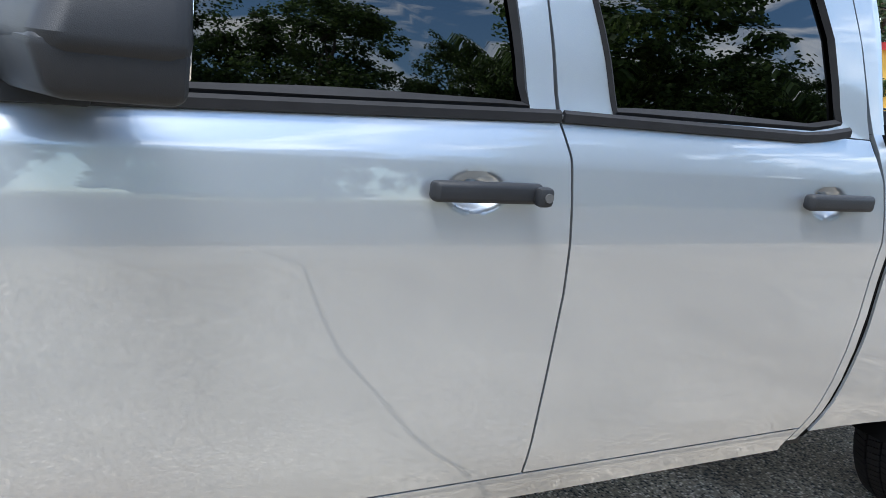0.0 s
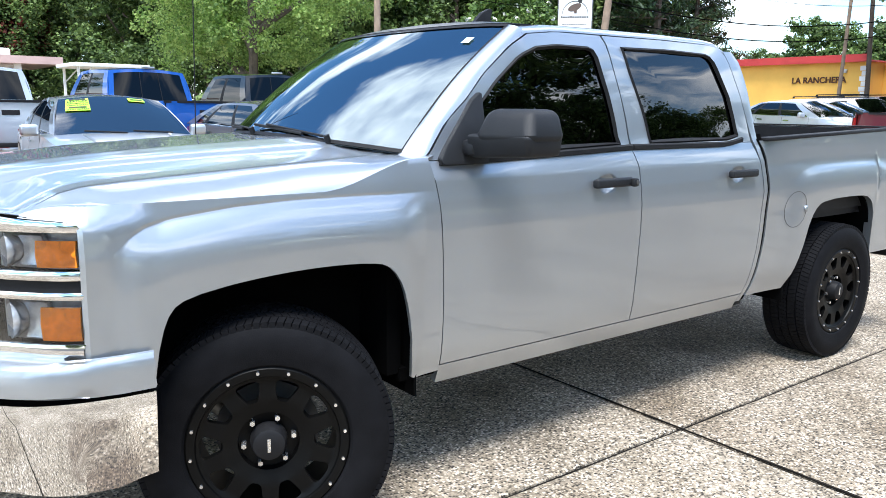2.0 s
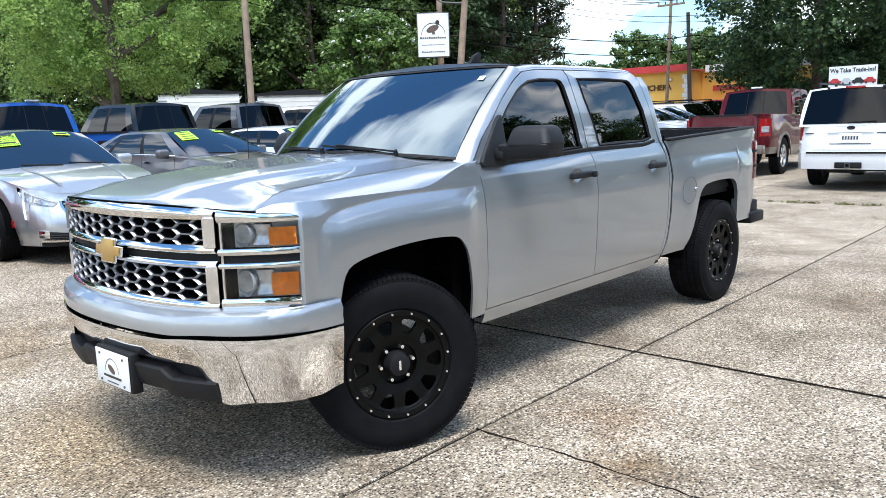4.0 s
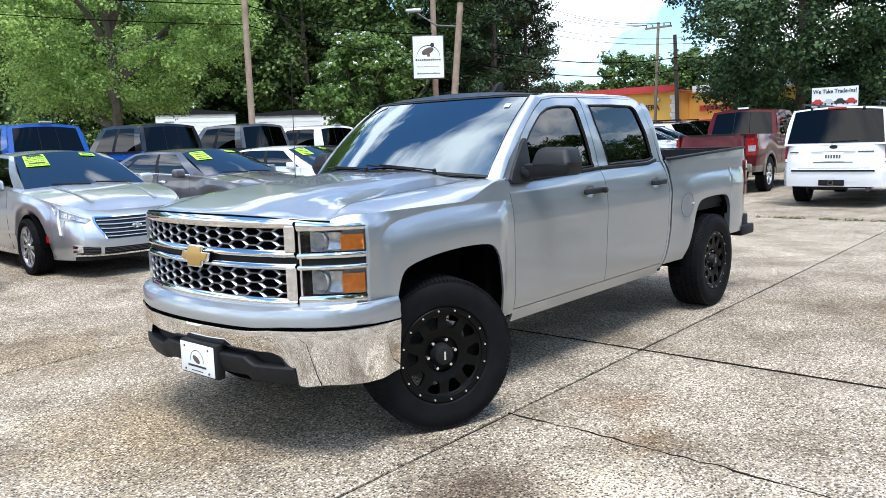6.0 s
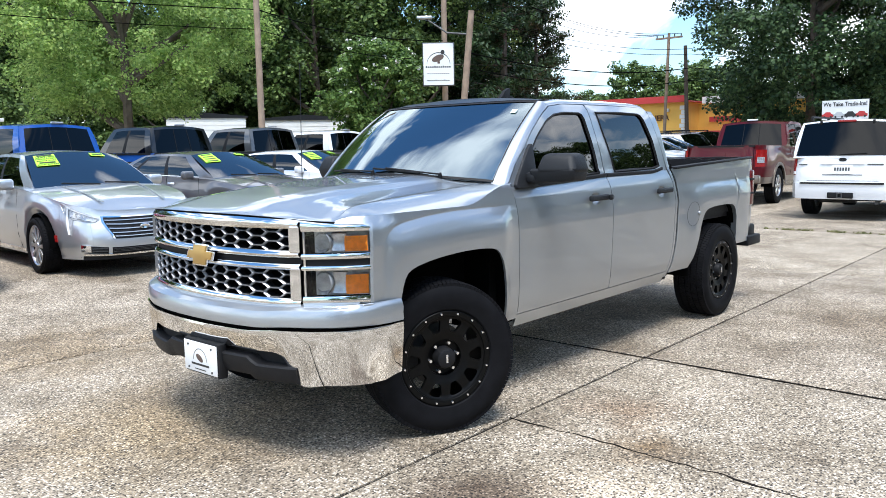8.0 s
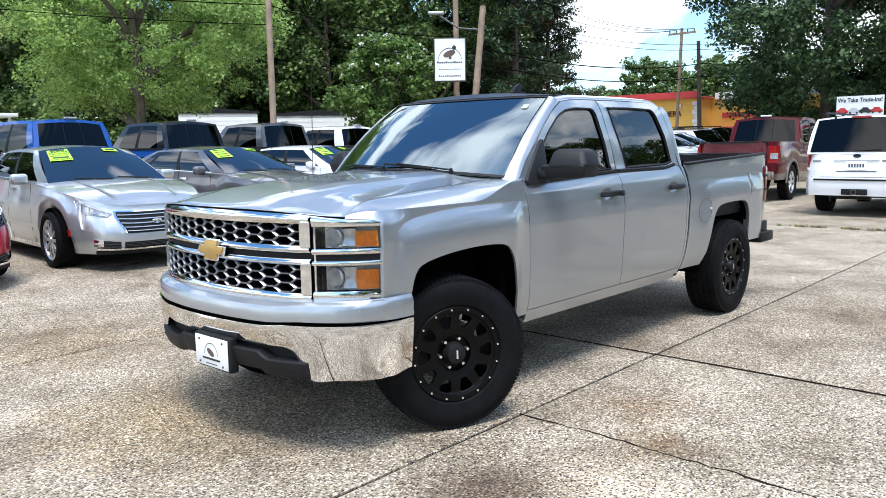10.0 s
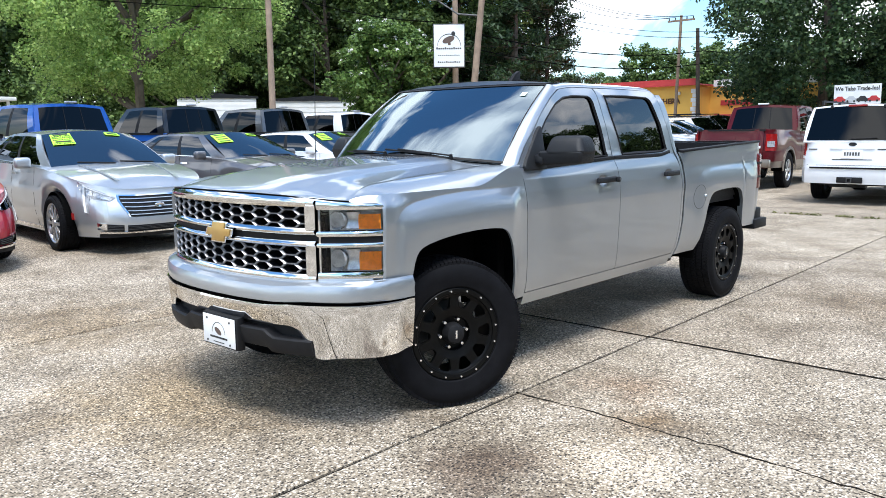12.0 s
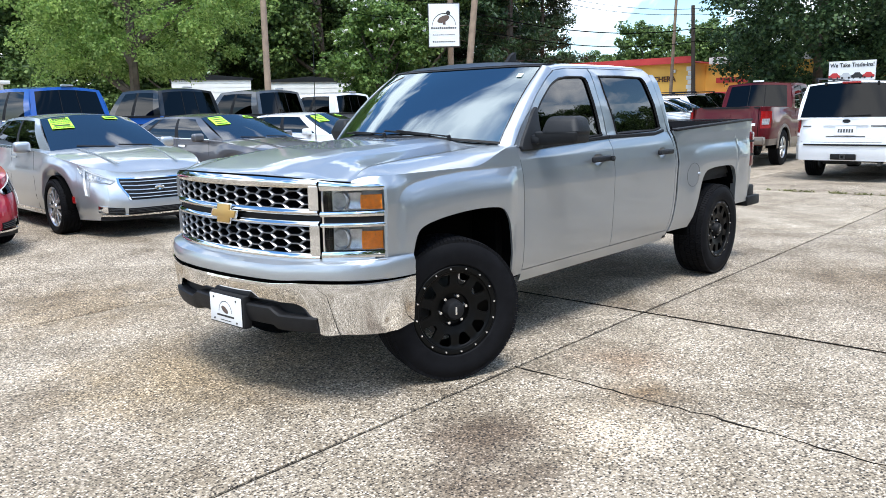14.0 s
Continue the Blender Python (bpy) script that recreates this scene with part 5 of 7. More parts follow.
M_BLUEROOF = paint("bright_blue_paint", (0.012, 0.085, 0.34), 0.3, 0.35)
M_BLACKCAR = paint("black_paint", (0.012, 0.013, 0.015), 0.2, 0.3)
M_GREYCAR = paint("dark_grey_paint", (0.10, 0.105, 0.11), 0.5, 0.35)
M_GRAPHITE = paint("graphite_paint", (0.16, 0.155, 0.16), 0.6, 0.35)
M_WHITECAR = paint("white_paint", (0.76, 0.77, 0.78), 0.0, 0.35)
M_SEDANSILVER = paint("bright_silver_paint", (0.53, 0.55, 0.57), 0.78, 0.34, 0.08, 1.7)
M_BURGUNDY = paint("burgundy_paint", (0.075, 0.003, 0.006), 0.0, 0.4, 0.0, 1.3)
M_REDCAR = paint("red_paint", (0.33, 0.015, 0.03), 0.2, 0.35)
M_TAN = paint("tan_lower_paint", (0.17, 0.14, 0.115), 0.4, 0.4)
M_CARGLASS = glass_mat("car_glass", (0.10, 0.125, 0.14), 2.6)
M_GREENCARD = simple("lime_green_card", (0.42, 0.85, 0.05), 0.6, 0, 0.04)


class Car:
    """Sizes of one vehicle; x runs from the nose (negative) to the tail, about its front axle."""

    def __init__(self, L, W, H, fo, wb, R, shoulder, low=0.22, nose_n=5.0, lean=0.05, crown=0.05, bed=None, sill_tuck=0.06):
        self.L, self.W, self.H, self.fo, self.wb, self.R = L, W, H, fo, wb, R
        self.shoulder, self.low, self.n, self.lean, self.crown, self.bed, self.tuck = shoulder, low, nose_n, lean, crown, bed, sill_tuck
        self.xc, self.a, self.b = L / 2 - fo, L / 2, W / 2

    def top(self, x):
        return interp(x, self.shoulder)

    def bottom(self, x):
        z = self.low
        for cx in (0.0, self.wb):
            d = abs(x - cx)
            r = self.R * 1.16
            if d < r:
                z = max(z, self.R + math.sqrt(r * r - d * d) * 1.0)
        return z

    def at(self, sx, sy, v):
        """A place on the skin: v from the sill (0) to the shoulder (1)."""
        swell = 1 - self.tuck * (1 - ss(v / 0.35)) - 0.045 * ss((v - 0.62) / 0.38)
        swl = 1 - self.lean * ss((v - 0.45) / 0.55) - 0.012 * (1 - ss(v / 0.2))
        x = self.xc + self.a * swl * sx
        y = self.b * swell * sy
        z0, z1 = self.bottom(x), self.top(x)
        return Vector((x, y, z0 + (z1 - z0) * v))

    def nose(self, y, v, out=0.0, tail=False):
        s = max(-0.97, min(0.97, y / self.b))
        sx = (1 - abs(s) ** self.n) ** (1 / self.n) * (1 if tail else -1)
        p = self.at(sx, s, v)
        return Vector((p.x + (out if tail else -out), y, p.z))


def body_bm(c):
    pts = outline_pts(c.n)
    vs = [0.0, 0.04, 0.12, 0.22, 0.34, 0.46, 0.58, 0.66, 0.72, 0.80, 0.88, 0.94, 1.0]
    bm = bmesh.new()
    rings = [[bm.verts.new(c.at(sx, sy, v)) for sx, sy in pts] for v in vs]
    for f in (0.97, 0.90, 0.88, 0.7, 0.45, 0.2, 0.0):
        ring = []
        for sx, sy in pts:
            p = c.at(sx, sy, 1.0)
            z = p.z + c.crown * (1 - f * f) * (0.25 + 0.75 * ss((1 - abs(sx)) / 0.12))
            if c.bed and c.bed[0] < p.x < c.bed[1] and f < 0.89:
                z = p.z - 0.45
            # the ends draw in too, so that the top closes over bonnet and boot
            x = c.xc + (p.x - c.xc) * (1 - (1 - f) * 0.02)
            ring.append(bm.verts.new((x, p.y * f, z)))
        rings.append(ring)
    n = len(pts)
    for a, b in zip(rings, rings[1:]):
        for k in range(n):
            j = (k + 1) % n
            bm.faces.new((a[k], a[j], b[j], b[k]))
    bmesh.ops.remove_doubles(bm, verts=bm.verts[:], dist=0.0004)
    bmesh.ops.recalc_face_normals(bm, faces=bm.faces)
    return bm


def tail_sheet(c, y0, y1, v0, v1, out, tail, n=7, rows=4, t=0.02):
    bm = grid_bm(lin(y0, y1, n), lin(v0, v1, rows), lambda y, v: c.nose(y, v, out, tail))
    return thick(bm, t)


def side_sheet(c, s, sx0, sx1, v0, v1, out, n=6, rows=3, t=0.01):
    def f(sx, v):
        p = c.at(sx, s * (1 - abs(sx) ** c.n) ** (1 / c.n), v)
        return (p.x, p.y + s * out, p.z)
    return thick(grid_bm(lin(sx0, sx1, n), lin(v0, v1, rows), f), t)


def corner_sheet(c, s, q0, q1, lo, hi, out, n=26, t=0.012):
    """A patch wrapped round a front corner: q metres round from the nose's middle, between two heights that change along it."""
    arc, total, last = [], 0.0, None
    for k in range(241):
        a = math.pi / 2 * k / 240
        sx, sy = -math.cos(a) ** (2 / c.n), math.sin(a) ** (2 / c.n)
        p = Vector((c.a * sx, c.b * sy))
        total += (p - last).length if last else 0.0
        last = p
        arc.append((total, k / 240))

    def f(q, w):
        a = math.pi / 2 * interp(q, arc)
        sx, sy = -math.cos(a) ** (2 / c.n), s * math.sin(a) ** (2 / c.n)
        v = interp(q, lo) + (interp(q, hi) - interp(q, lo)) * w
        p = c.at(sx, sy, v)
        d = Vector((sx * abs(sx) ** 2.2 / c.a, sy * abs(sy) ** 2.2 / c.b, 0)).normalized()
        return p + d * out
    return thick(grid_bm(lin(q0, q1, n), [0, 0.33, 0.67, 1], f), t)


def cabin(root, c, mat, x0, x1, x2, x3, wb, wt, glass, pillars, z_roof=None, bulge=0.12, tint_side=None):
    """Glasshouse: x0, x1 windscreen base and top; x2, x3 rear glass top and base; wb, wt half widths."""
    zr = (z_roof or c.H) - 0.05

    def edge(u, v):
        """Side surface: u along, v up."""
        xb, xt = x0 + (x3 - x0) * u, x1 + (x2 - x1) * u
        zb = c.top(xb) + c.crown * 0.15
        arc = 0.028 * (1 - (2 * u - 1) ** 2)
        zt = zr - 0.045 + arc
        k = v
        y = wb + (wt - wb) * k + 0.03 * math.sin(math.pi * k)
        return Vector((xb + (xt - xb) * k, y, zb + (zt - zb) * k))
    glass = glass or M_CARGLASS
    for s in (1, -1):
        cuts = [0.0] + [q for p in pillars for q in p] + [1.0]
        for i in range(len(cuts) - 1):
            solid = i % 2 == 0
            u0, u1 = cuts[i], cuts[i + 1]
            def f(u, v, s=s):
                p = edge(u, v)
                return (p.x, p.y * s, p.z)
            rows = lin(-0.04, 1.0, 9) if solid else lin(0.02, 0.90, 8)
            bm = grid_bm(lin(u0, u1, max(3, int((u1 - u0) * 16))), rows, f)
            thick(bm, 0.02 if solid else 0.006)
            ends = i in (0, len(cuts) - 2)
            part("pillar" if solid else "side_window", bm, (mat if ends else M_BLACKPL) if solid else glass, root)
        bm = grid_bm(lin(cuts[1], cuts[-2], 16), lin(0.90, 1.0, 3), lambda u, v, s=s: (edge(u, v).x, edge(u, v).y * s, edge(u, v).z))
        part("roof_rail", thick(bm, 0.02), mat, root)
        bm = grid_bm(lin(cuts[1], cuts[-2], 16), lin(-0.05, 0.03, 3), lambda u, v, s=s: (edge(u, v).x, (edge(u, v).y + 0.004) * s, edge(u, v).z))
        part("belt_trim", thick(bm, 0.012), M_CHROME, root)

    def roof(u, v):
        x = x1 + (x2 - x1) * u
        p = edge(u, 1.0)
        return (x - bulge * 0.5 * (1 - v * v) * (1 - 2 * u), p.y * v, p.z + 0.05 * (1 - v * v))
    part("roof", thick(grid_bm(lin(0, 1, 16), lin(-1, 1, 11), roof), 0.02), mat, root)

    def screen_f(u, v):
        b, t = edge(0.0, 0.0), edge(0.0, 1.0)
        y = (b.y + (t.y - b.y) * u) * v
        x = b.x + (t.x - b.x) * u - bulge * (1 - v * v) * (1 - 0.5 * u)
        return (x + 0.004, y, b.z + (t.z - b.z) * u + 0.05 * (1 - v * v) * u + 0.02 * math.sin(math.pi * u))
    part("windscreen", thick(grid_bm(lin(0, 1, 8), lin(-1, 1, 13), screen_f), 0.006), M_CARGLASS, root)

    def rear_f(u, v):
        b, t = edge(1.0, 0.0), edge(1.0, 1.0)
        y = (b.y + (t.y - b.y) * u) * v
        x = b.x + (t.x - b.x) * u + bulge * 0.5 * (1 - v * v)
        return (x - 0.004, y, b.z + (t.z - b.z) * u + 0.05 * (1 - v * v) * u)
    part("rear_window", thick(grid_bm(lin(0.04, 0.92, 8), lin(-0.90, 0.90, 13), rear_f), 0.006), tint_side or glass, root)
    bm = bmesh.new()
    for u0, u1, v0, v1 in ((-0.04, 0.05, -1, 1), (0.91, 1.0, -1, 1), (0.0, 1.0, -1, -0.88), (0.0, 1.0, 0.88, 1)):
        grid_bm(lin(u0, u1, 4), lin(v0, v1, 9 if v1 - v0 > 1 else 3), lambda u, v: (rear_f(u, v)[0] + 0.003, rear_f(u, v)[1], rear_f(u, v)[2]), bm=bm)
    part("rear_frame", thick(bm, 0.015), mat, root)
    return edge, screen_f, rear_f


def finish(root, c, wheel_src, wheel_y=None):
    wy = wheel_y or c.b - 0.115
    for x in (0.0, c.wb):
        place_wheel(wheel_src, root, x, -wy, c.R)
        place_wheel(wheel_src, root, x, wy, c.R, 0, True)
    lo = c.low + 0.02
    part("underbody", box_bm(-c.fo + 0.25, c.L - c.fo - 0.25, -c.b + 0.26, c.b - 0.26, lo, lo + 0.30), M_DARK, root)
    for x in (0.0, c.wb):
        for s in (1, -1):
            r = c.R * 1.17
            bm = grid_bm(lin(0, math.pi, 15), [0.0, 0.25], lambda a, d, s=s, x=x: (x + r * math.cos(a), s * (c.b * 0.955 - d), c.R * 0.98 + r * math.sin(a)))
            part("wheel_arch", thick(bm, 0.008), M_DARK, root)


def seats(root, xs, z=0.95, y=0.38):
    for x in xs:
        for s in (1, -1):
            part("seat", box_bm(x - 0.07, x + 0.07, s * y - 0.24, s * y + 0.24, z - 0.45, z + 0.22, 0.06), M_SEAT, root)
            part("headrest", box_bm(x - 0.03, x + 0.06, s * y - 0.12, s * y + 0.12, z + 0.24, z + 0.42, 0.04), M_SEAT, root)


def car_mirrors(root, c, x, z, mat, wide=0.20):
    for s in (1, -1):
        y0 = c.b - 0.06
        bm = box_bm(x, x + 0.12, s * y0 if s > 0 else -y0 - wide, s * y0 + wide if s > 0 else -y0, z, z + 0.14, 0.04, segs=3)
        part("door_mirror", bm, mat, root)


def card(root, screen_f, u0, u1, v0, v1, words=()):
    """A lime-green sales card stuck inside the top of a windscreen."""
    bm = grid_bm(lin(u0, u1, 3), lin(v0, v1, 4), lambda u, v: tuple(Vector(screen_f(u, v)) + Vector((-0.012, 0, 0.008))))
    cd = part("sales_card", thick(bm, 0.002), M_GREENCARD, root, "lime green sales card with black print")
    n = len(words)
    for i, wd in enumerate(words):
        um = u1 - (u1 - u0) * (i + 0.5) / n
        hh = (u1 - u0) / n * (0.30 if n > 4 else 0.16)
        if wd == "":
            bm = grid_bm([um - hh, um + hh], lin(v0 + (v1 - v0) * 0.14, v1 - (v1 - v0) * 0.14, 4), lambda u, v: tuple(Vector(screen_f(u, v)) + Vector((-0.018, 0, 0.012))))
            part("print_bar", bm, M_INK, cd)
        else:
            p, q, r = Vector(screen_f(um, (v0 + v1) / 2)), Vector(screen_f(um, v1)), Vector(screen_f(um + 0.05, (v0 + v1) / 2))
            across, up = (p - q).normalized(), (r - p).normalized()
            if across.y > 0:
                across = -across
            face = across.cross(up).normalized()
            size = (q - p).length * 2 / max(4.5, len(wd) * 0.66)
            ob = text_mesh(wd, min(size, 0.075), M_INK, "lettering", 0.001, True)
            ob.parent = cd
            rot = Matrix((across, -face, up)).transposed().to_4x4()
            ob.matrix_basis = Matrix.Translation(p + Vector((-0.017, 0, 0.011))) @ rot
    return cd


def wheel_of(R, style, lip_f=0.70):
    """A wheel to copy from; it is taken away again at the end."""
    holder_ = new("spare")
    w = wheel(holder_, "wheel", R, 0.23, R * lip_f, style)
    return w


W_SEDAN = wheel_of(0.335, "multi", 0.74)
W_TRUCK = wheel_of(0.40, "six", 0.62)


def sedan(m, mat, label, big=True, words=()):
    L, W, H = (5.10, 1.86, 1.50) if big else (4.85, 1.85, 1.47)
    c = Car(L, W, H, 0.98, 2.84, 0.335, [(-0.98, 0.66), (-0.90, 0.74), (-0.75, 0.80), (-0.3, 0.90), (0.35, 0.985), (0.7, 1.00), (2.2, 1.03), (3.2, 1.06), (3.8, 1.06), (4.1, 1.00)], 0.20, 4.2, 0.045, 0.05)
    root = thing("car", m, label, "car", "cars in the front row")
    part("body", body_bm(c), mat, root)
    edge, scr, rear = cabin(root, c, mat, 0.40, 1.24, 2.62, 3.42, 0.765, 0.59, M_TINT, [(0.13, 0.42), (0.46, 0.76), (0.80, 0.90)])
    seats(root, (1.55, 2.5))
    finish(root, c, W_SEDAN)
    # bonnet creases and shut lines
    for s in (1, -1):
        part("bonnet_crease", thick(grid_bm(lin(-0.70, 0.30, 10), [0, 1], lambda x, k, s=s: (x, s * (0.36 + 0.10 * (x + 0.7) + 0.03 * k), c.top(x) + c.crown * (0.84 + 0.02 * k) + 0.004)), 0.006), mat, root)
    # lamps
    for s in (1, -1):
        hi = [(0.50, 0.84), (0.70, 0.91), (0.98, 0.985)]
        lo = [(0.50, 0.82), (0.56, 0.76), (0.80, 0.75), (0.90, 0.80), (0.98, 0.95)]
        leg_hi, leg_lo = [(0.80, 0.80), (0.94, 0.86)], [(0.80, 0.78), (0.855, 0.46), (0.90, 0.45), (0.94, 0.74)]
        lampb = part("headlamp", corner_sheet(c, s, 0.50, 0.98, lo, hi, 0.006), M_SMOKE, root, "swept headlamp with a bright leg down the corner")
        part("lamp_lens", corner_sheet(c, s, 0.50, 0.98, lo, hi, 0.020, 26, 0.003), M_LENS, lampb)
        leg = part("lamp_leg", corner_sheet(c, s, 0.80, 0.94, leg_lo, leg_hi, 0.008, 16), M_SMOKE, lampb)
        part("light_strip", corner_sheet(c, s, 0.862, 0.892, [(0.862, 0.48)], [(0.862, 0.93)], 0.018, 6, 0.006), M_WHITE, leg)
        part("light_strip", corner_sheet(c, s, 0.54, 0.90, [(0.54, 0.835), (0.90, 0.93)], [(0.54, 0.85), (0.90, 0.955)], 0.012, 10, 0.008), M_WHITE, lampb)
        for q in (0.58, 0.67, 0.76):
            part("projector", corner_sheet(c, s, q, q + 0.075, [(q, 0.775 + (q - 0.58) * 0.1)], [(q, 0.82 + (q - 0.58) * 0.35)], 0.014, 4, 0.008), M_REFLECT, lampb)
        part("side_marker", corner_sheet(c, s, 1.10, 1.15, [(1.1, 0.30)], [(1.1, 0.42)], 0.004, 4, 0.006), M_REDLENS, root)
        part("fog_lamp", tail_sheet(c, s * 0.61, s * 0.69, 0.165, 0.30, 0.014, False, 4, 3), M_CHROME, root)
        part("tail_lamp", tail_sheet(c, s * 0.62, s * 0.86, 0.62, 0.92, 0.006, True), M_REDLENS, root)
        for xd in (0.62, 1.55, 2.52):
            sx = (xd - c.xc) / c.a
            part("door_gap", side_sheet(c, s, sx - 0.0012, sx + 0.0012, 0.03, 1.0, 0.001, 2, 8, 0.004), M_DARK, root)
        for xd in (1.38, 2.36):
            sx = (xd - c.xc) / c.a
            part("door_handle", side_sheet(c, s, sx - 0.04, sx + 0.04, 0.86, 0.895, 0.022, 4), M_CHROME, root)
        part("sill_trim", side_sheet(c, s, (0.5 - c.xc) / c.a, (2.3 - c.xc) / c.a, 0.03, 0.08, 0.008, 8), M_CHROME, root)
    # shield-shaped grille: narrower towards its foot
    def shield(y0, y1, v0, v1, out, n=11, rows=5, t=0.02):
        return thick(grid_bm(lin(y0, y1, n), lin(v0, v1, rows), lambda y, v: c.nose(y * (0.80 + 0.20 * ss((v - 0.50) / 0.30)), v, out)), t)
    gr = part("grille", shield(-0.45, 0.45, 0.50, 0.865, 0.006), M_BLACKPL, root, "dark shield-shaped grille with bright bars")
    for k in range(5):
        v = 0.545 + 0.066 * k
        part("grille_bar", shield(-0.44, 0.44, v, v + 0.014, 0.018, 11, 2), M_RIMSILVER, gr)
    part("grille_frame", shield(-0.47, 0.47, 0.865, 0.89, 0.014, 11, 2), M_CHROME, gr)
    for s in (1, -1):
        part("grille_frame", shield(s * 0.45, s * 0.475, 0.50, 0.88, 0.012, 2, 5), M_CHROME, gr)
        vent = part("side_vent", tail_sheet(c, s * 0.44, s * 0.64, 0.155, 0.29, 0.006, False, 6, 3), M_BLACKPL, root, "black side vent with fine bars")
        for k in range(3):
            part("vent_bar", tail_sheet(c, s * 0.45, s * 0.60, 0.185 + 0.035 * k, 0.192 + 0.035 * k, 0.014, False, 4, 2), M_STEEL, vent)
    low_ = part("lower_grille", tail_sheet(c, -0.40, 0.40, 0.145, 0.29, 0.004, False, 11, 3), M_BLACKPL, root)
    for k in range(3):
        part("vent_bar", tail_sheet(c, -0.39, 0.39, 0.18 + 0.035 * k, 0.186 + 0.035 * k, 0.012, False, 9, 2), M_STEEL, low_)
    part("lip", tail_sheet(c, -0.67, 0.67, 0.085, 0.125, 0.020, False, 17, 2), M_CHROME, root, "bright lower lip")
    part("chin", tail_sheet(c, -0.67, 0.67, 0.0, 0.07, 0.006, False, 15, 3), M_BLACKPL, root, "black chin under the bumper")
    bd = lathe_bm([(0.0, 0.001), (0.006, 0.05), (0.0, 0.062)], 18, "x")
    for v in bd.verts:
        v.co.z *= 0.5
        v.co.x = -v.co.x
    p = c.nose(0.0, 0.70, 0.03)
    moved(bd, Matrix.Translation(p))
    part("badge", bd, M_CHROME, root)
    car_mirrors(root, c, 0.78, 0.98, mat)
    for v0, v1 in ((-0.7, -0.1), (0.0, 0.6)):
        part("wiper", cyl_bm(Vector(scr(0.03, v0)) + Vector((-0.02, 0, 0.02)), Vector(scr(0.08, v1)) + Vector((-0.02, 0, 0.015)), 0.01, 6), M_BLACKPL, root)
    if words:
        card(root, scr, 0.58, 0.93, 0.45, 0.86, words)
        card(root, scr, 0.84, 0.93, -0.62, -0.30, ("",))
    return root


def pickup(m, mat, label, lower=None, lifted=0.0, tailgate_detail=False):
    c = Car(5.90, 2.00, 1.95 + lifted, 0.95, 3.68, 0.40, [(-0.95, 0.98), (-0.85, 1.08), (0.0, 1.16), (0.6, 1.22), (0.9, 1.25), (2.75, 1.28), (2.9, 1.30), (4.95, 1.32)], 0.48 + lifted, 9.0, 0.012, 0.045, (2.86, 4.82), 0.03)
    root = thing("pickup_truck", m, label, "pickup truck", "parked pickup trucks")
    part("body", body_bm(c), mat, root)
    if lower:
        for s in (1, -1):
            part("lower_panel", side_sheet(c, s, -0.80, 0.965, 0.0, 0.17, 0.004, 50, 3), lower, root, "tan lower paint")
    edge, scr, rear = cabin(root, c, mat, 0.62, 1.25, 2.60, 2.78, 0.87, 0.765, M_TINT2, [(0.14, 0.46), (0.52, 0.88)], None, 0.10, M_TINT2)
    seats(root, (1.55, 2.35), 1.15, 0.42)
    finish(root, c, W_TRUCK, 0.86)
    part("bed_liner", box_bm(2.90, 4.78, -0.80, 0.80, 0.85, 0.90), M_BLACKPL, root)
    part("tailgate_gap", tail_sheet(c, -0.76, -0.75, 0.20, 1.0, 0.002, True, 2, 6, 0.004), M_DARK, root)
    part("tailgate_gap", tail_sheet(c, 0.75, 0.76, 0.20, 1.0, 0.002, True, 2, 6, 0.004), M_DARK, root)
    part("tailgate_cap", tail_sheet(c, -0.78, 0.78, 0.965, 1.01, 0.012, True, 5, 3), M_BLACKPL, root)
    part("tailgate_handle", tail_sheet(c, -0.13, 0.13, 0.74, 0.83, 0.012, True, 3, 3), M_BLACKPL if not lower else mat, root)
    for s in (1, -1):
        tl = part("tail_lamp", tail_sheet(c, s * 0.80, s * 0.955, 0.45, 0.89, 0.008, True, 5, 4), M_REDLENS, root, "red tail lamp")
        if lower:
            part("lamp_band", tail_sheet(c, s * 0.84, s * 0.94, 0.55, 0.70, 0.03, True, 4, 3), M_REFLECT, tl)
        part("door_gap", side_sheet(c, s, (1.70 - c.xc) / c.a - 0.001, (1.70 - c.xc) / c.a + 0.001, 0.04, 1.0, 0.001, 2, 8, 0.004), M_DARK, root)
        part("door_gap", side_sheet(c, s, (2.80 - c.xc) / c.a - 0.003, (2.80 - c.xc) / c.a + 0.003, 0.0, 1.0, 0.001, 2, 8, 0.004), M_DARK, root)
        for xd in (1.52, 2.52):
            sx = (xd - c.xc) / c.a
            part("door_handle", side_sheet(c, s, sx - 0.035, sx + 0.035, 0.80, 0.85, 0.03, 4), mat if not lower else M_CHROME, root)
        part("arch_trim", thick(grid_bm(lin(0, math.pi, 18), [0, 1], lambda a, k, s=s: (c.wb + (0.46 + 0.07 * k) * math.cos(a), s * (c.b * 0.99 + 0.012), c.R + (0.47 + 0.06 * k) * math.sin(a))), 0.02), lower or mat, root)
    bump_ = part("rear_bumper", box_bm(c.L - c.fo - 0.10, c.L - c.fo + 0.10, -0.92, 0.92, 0.50 + lifted, 0.68 + lifted, 0.03), M_CHROME if not lower else lower, root, "rear bumper with a step pad")
    part("step_pad", box_bm(c.L - c.fo - 0.09, c.L - c.fo + 0.105, -0.40, 0.40, 0.62 + lifted, 0.69 + lifted, 0.01), M_BLACKPL, bump_)
    part("third_brake_lamp", box_bm(2.63, 2.69, -0.13, 0.13, c.H - 0.036, c.H + 0.002, 0.01), M_WHITE if lower else M_RIMSILVER, root)
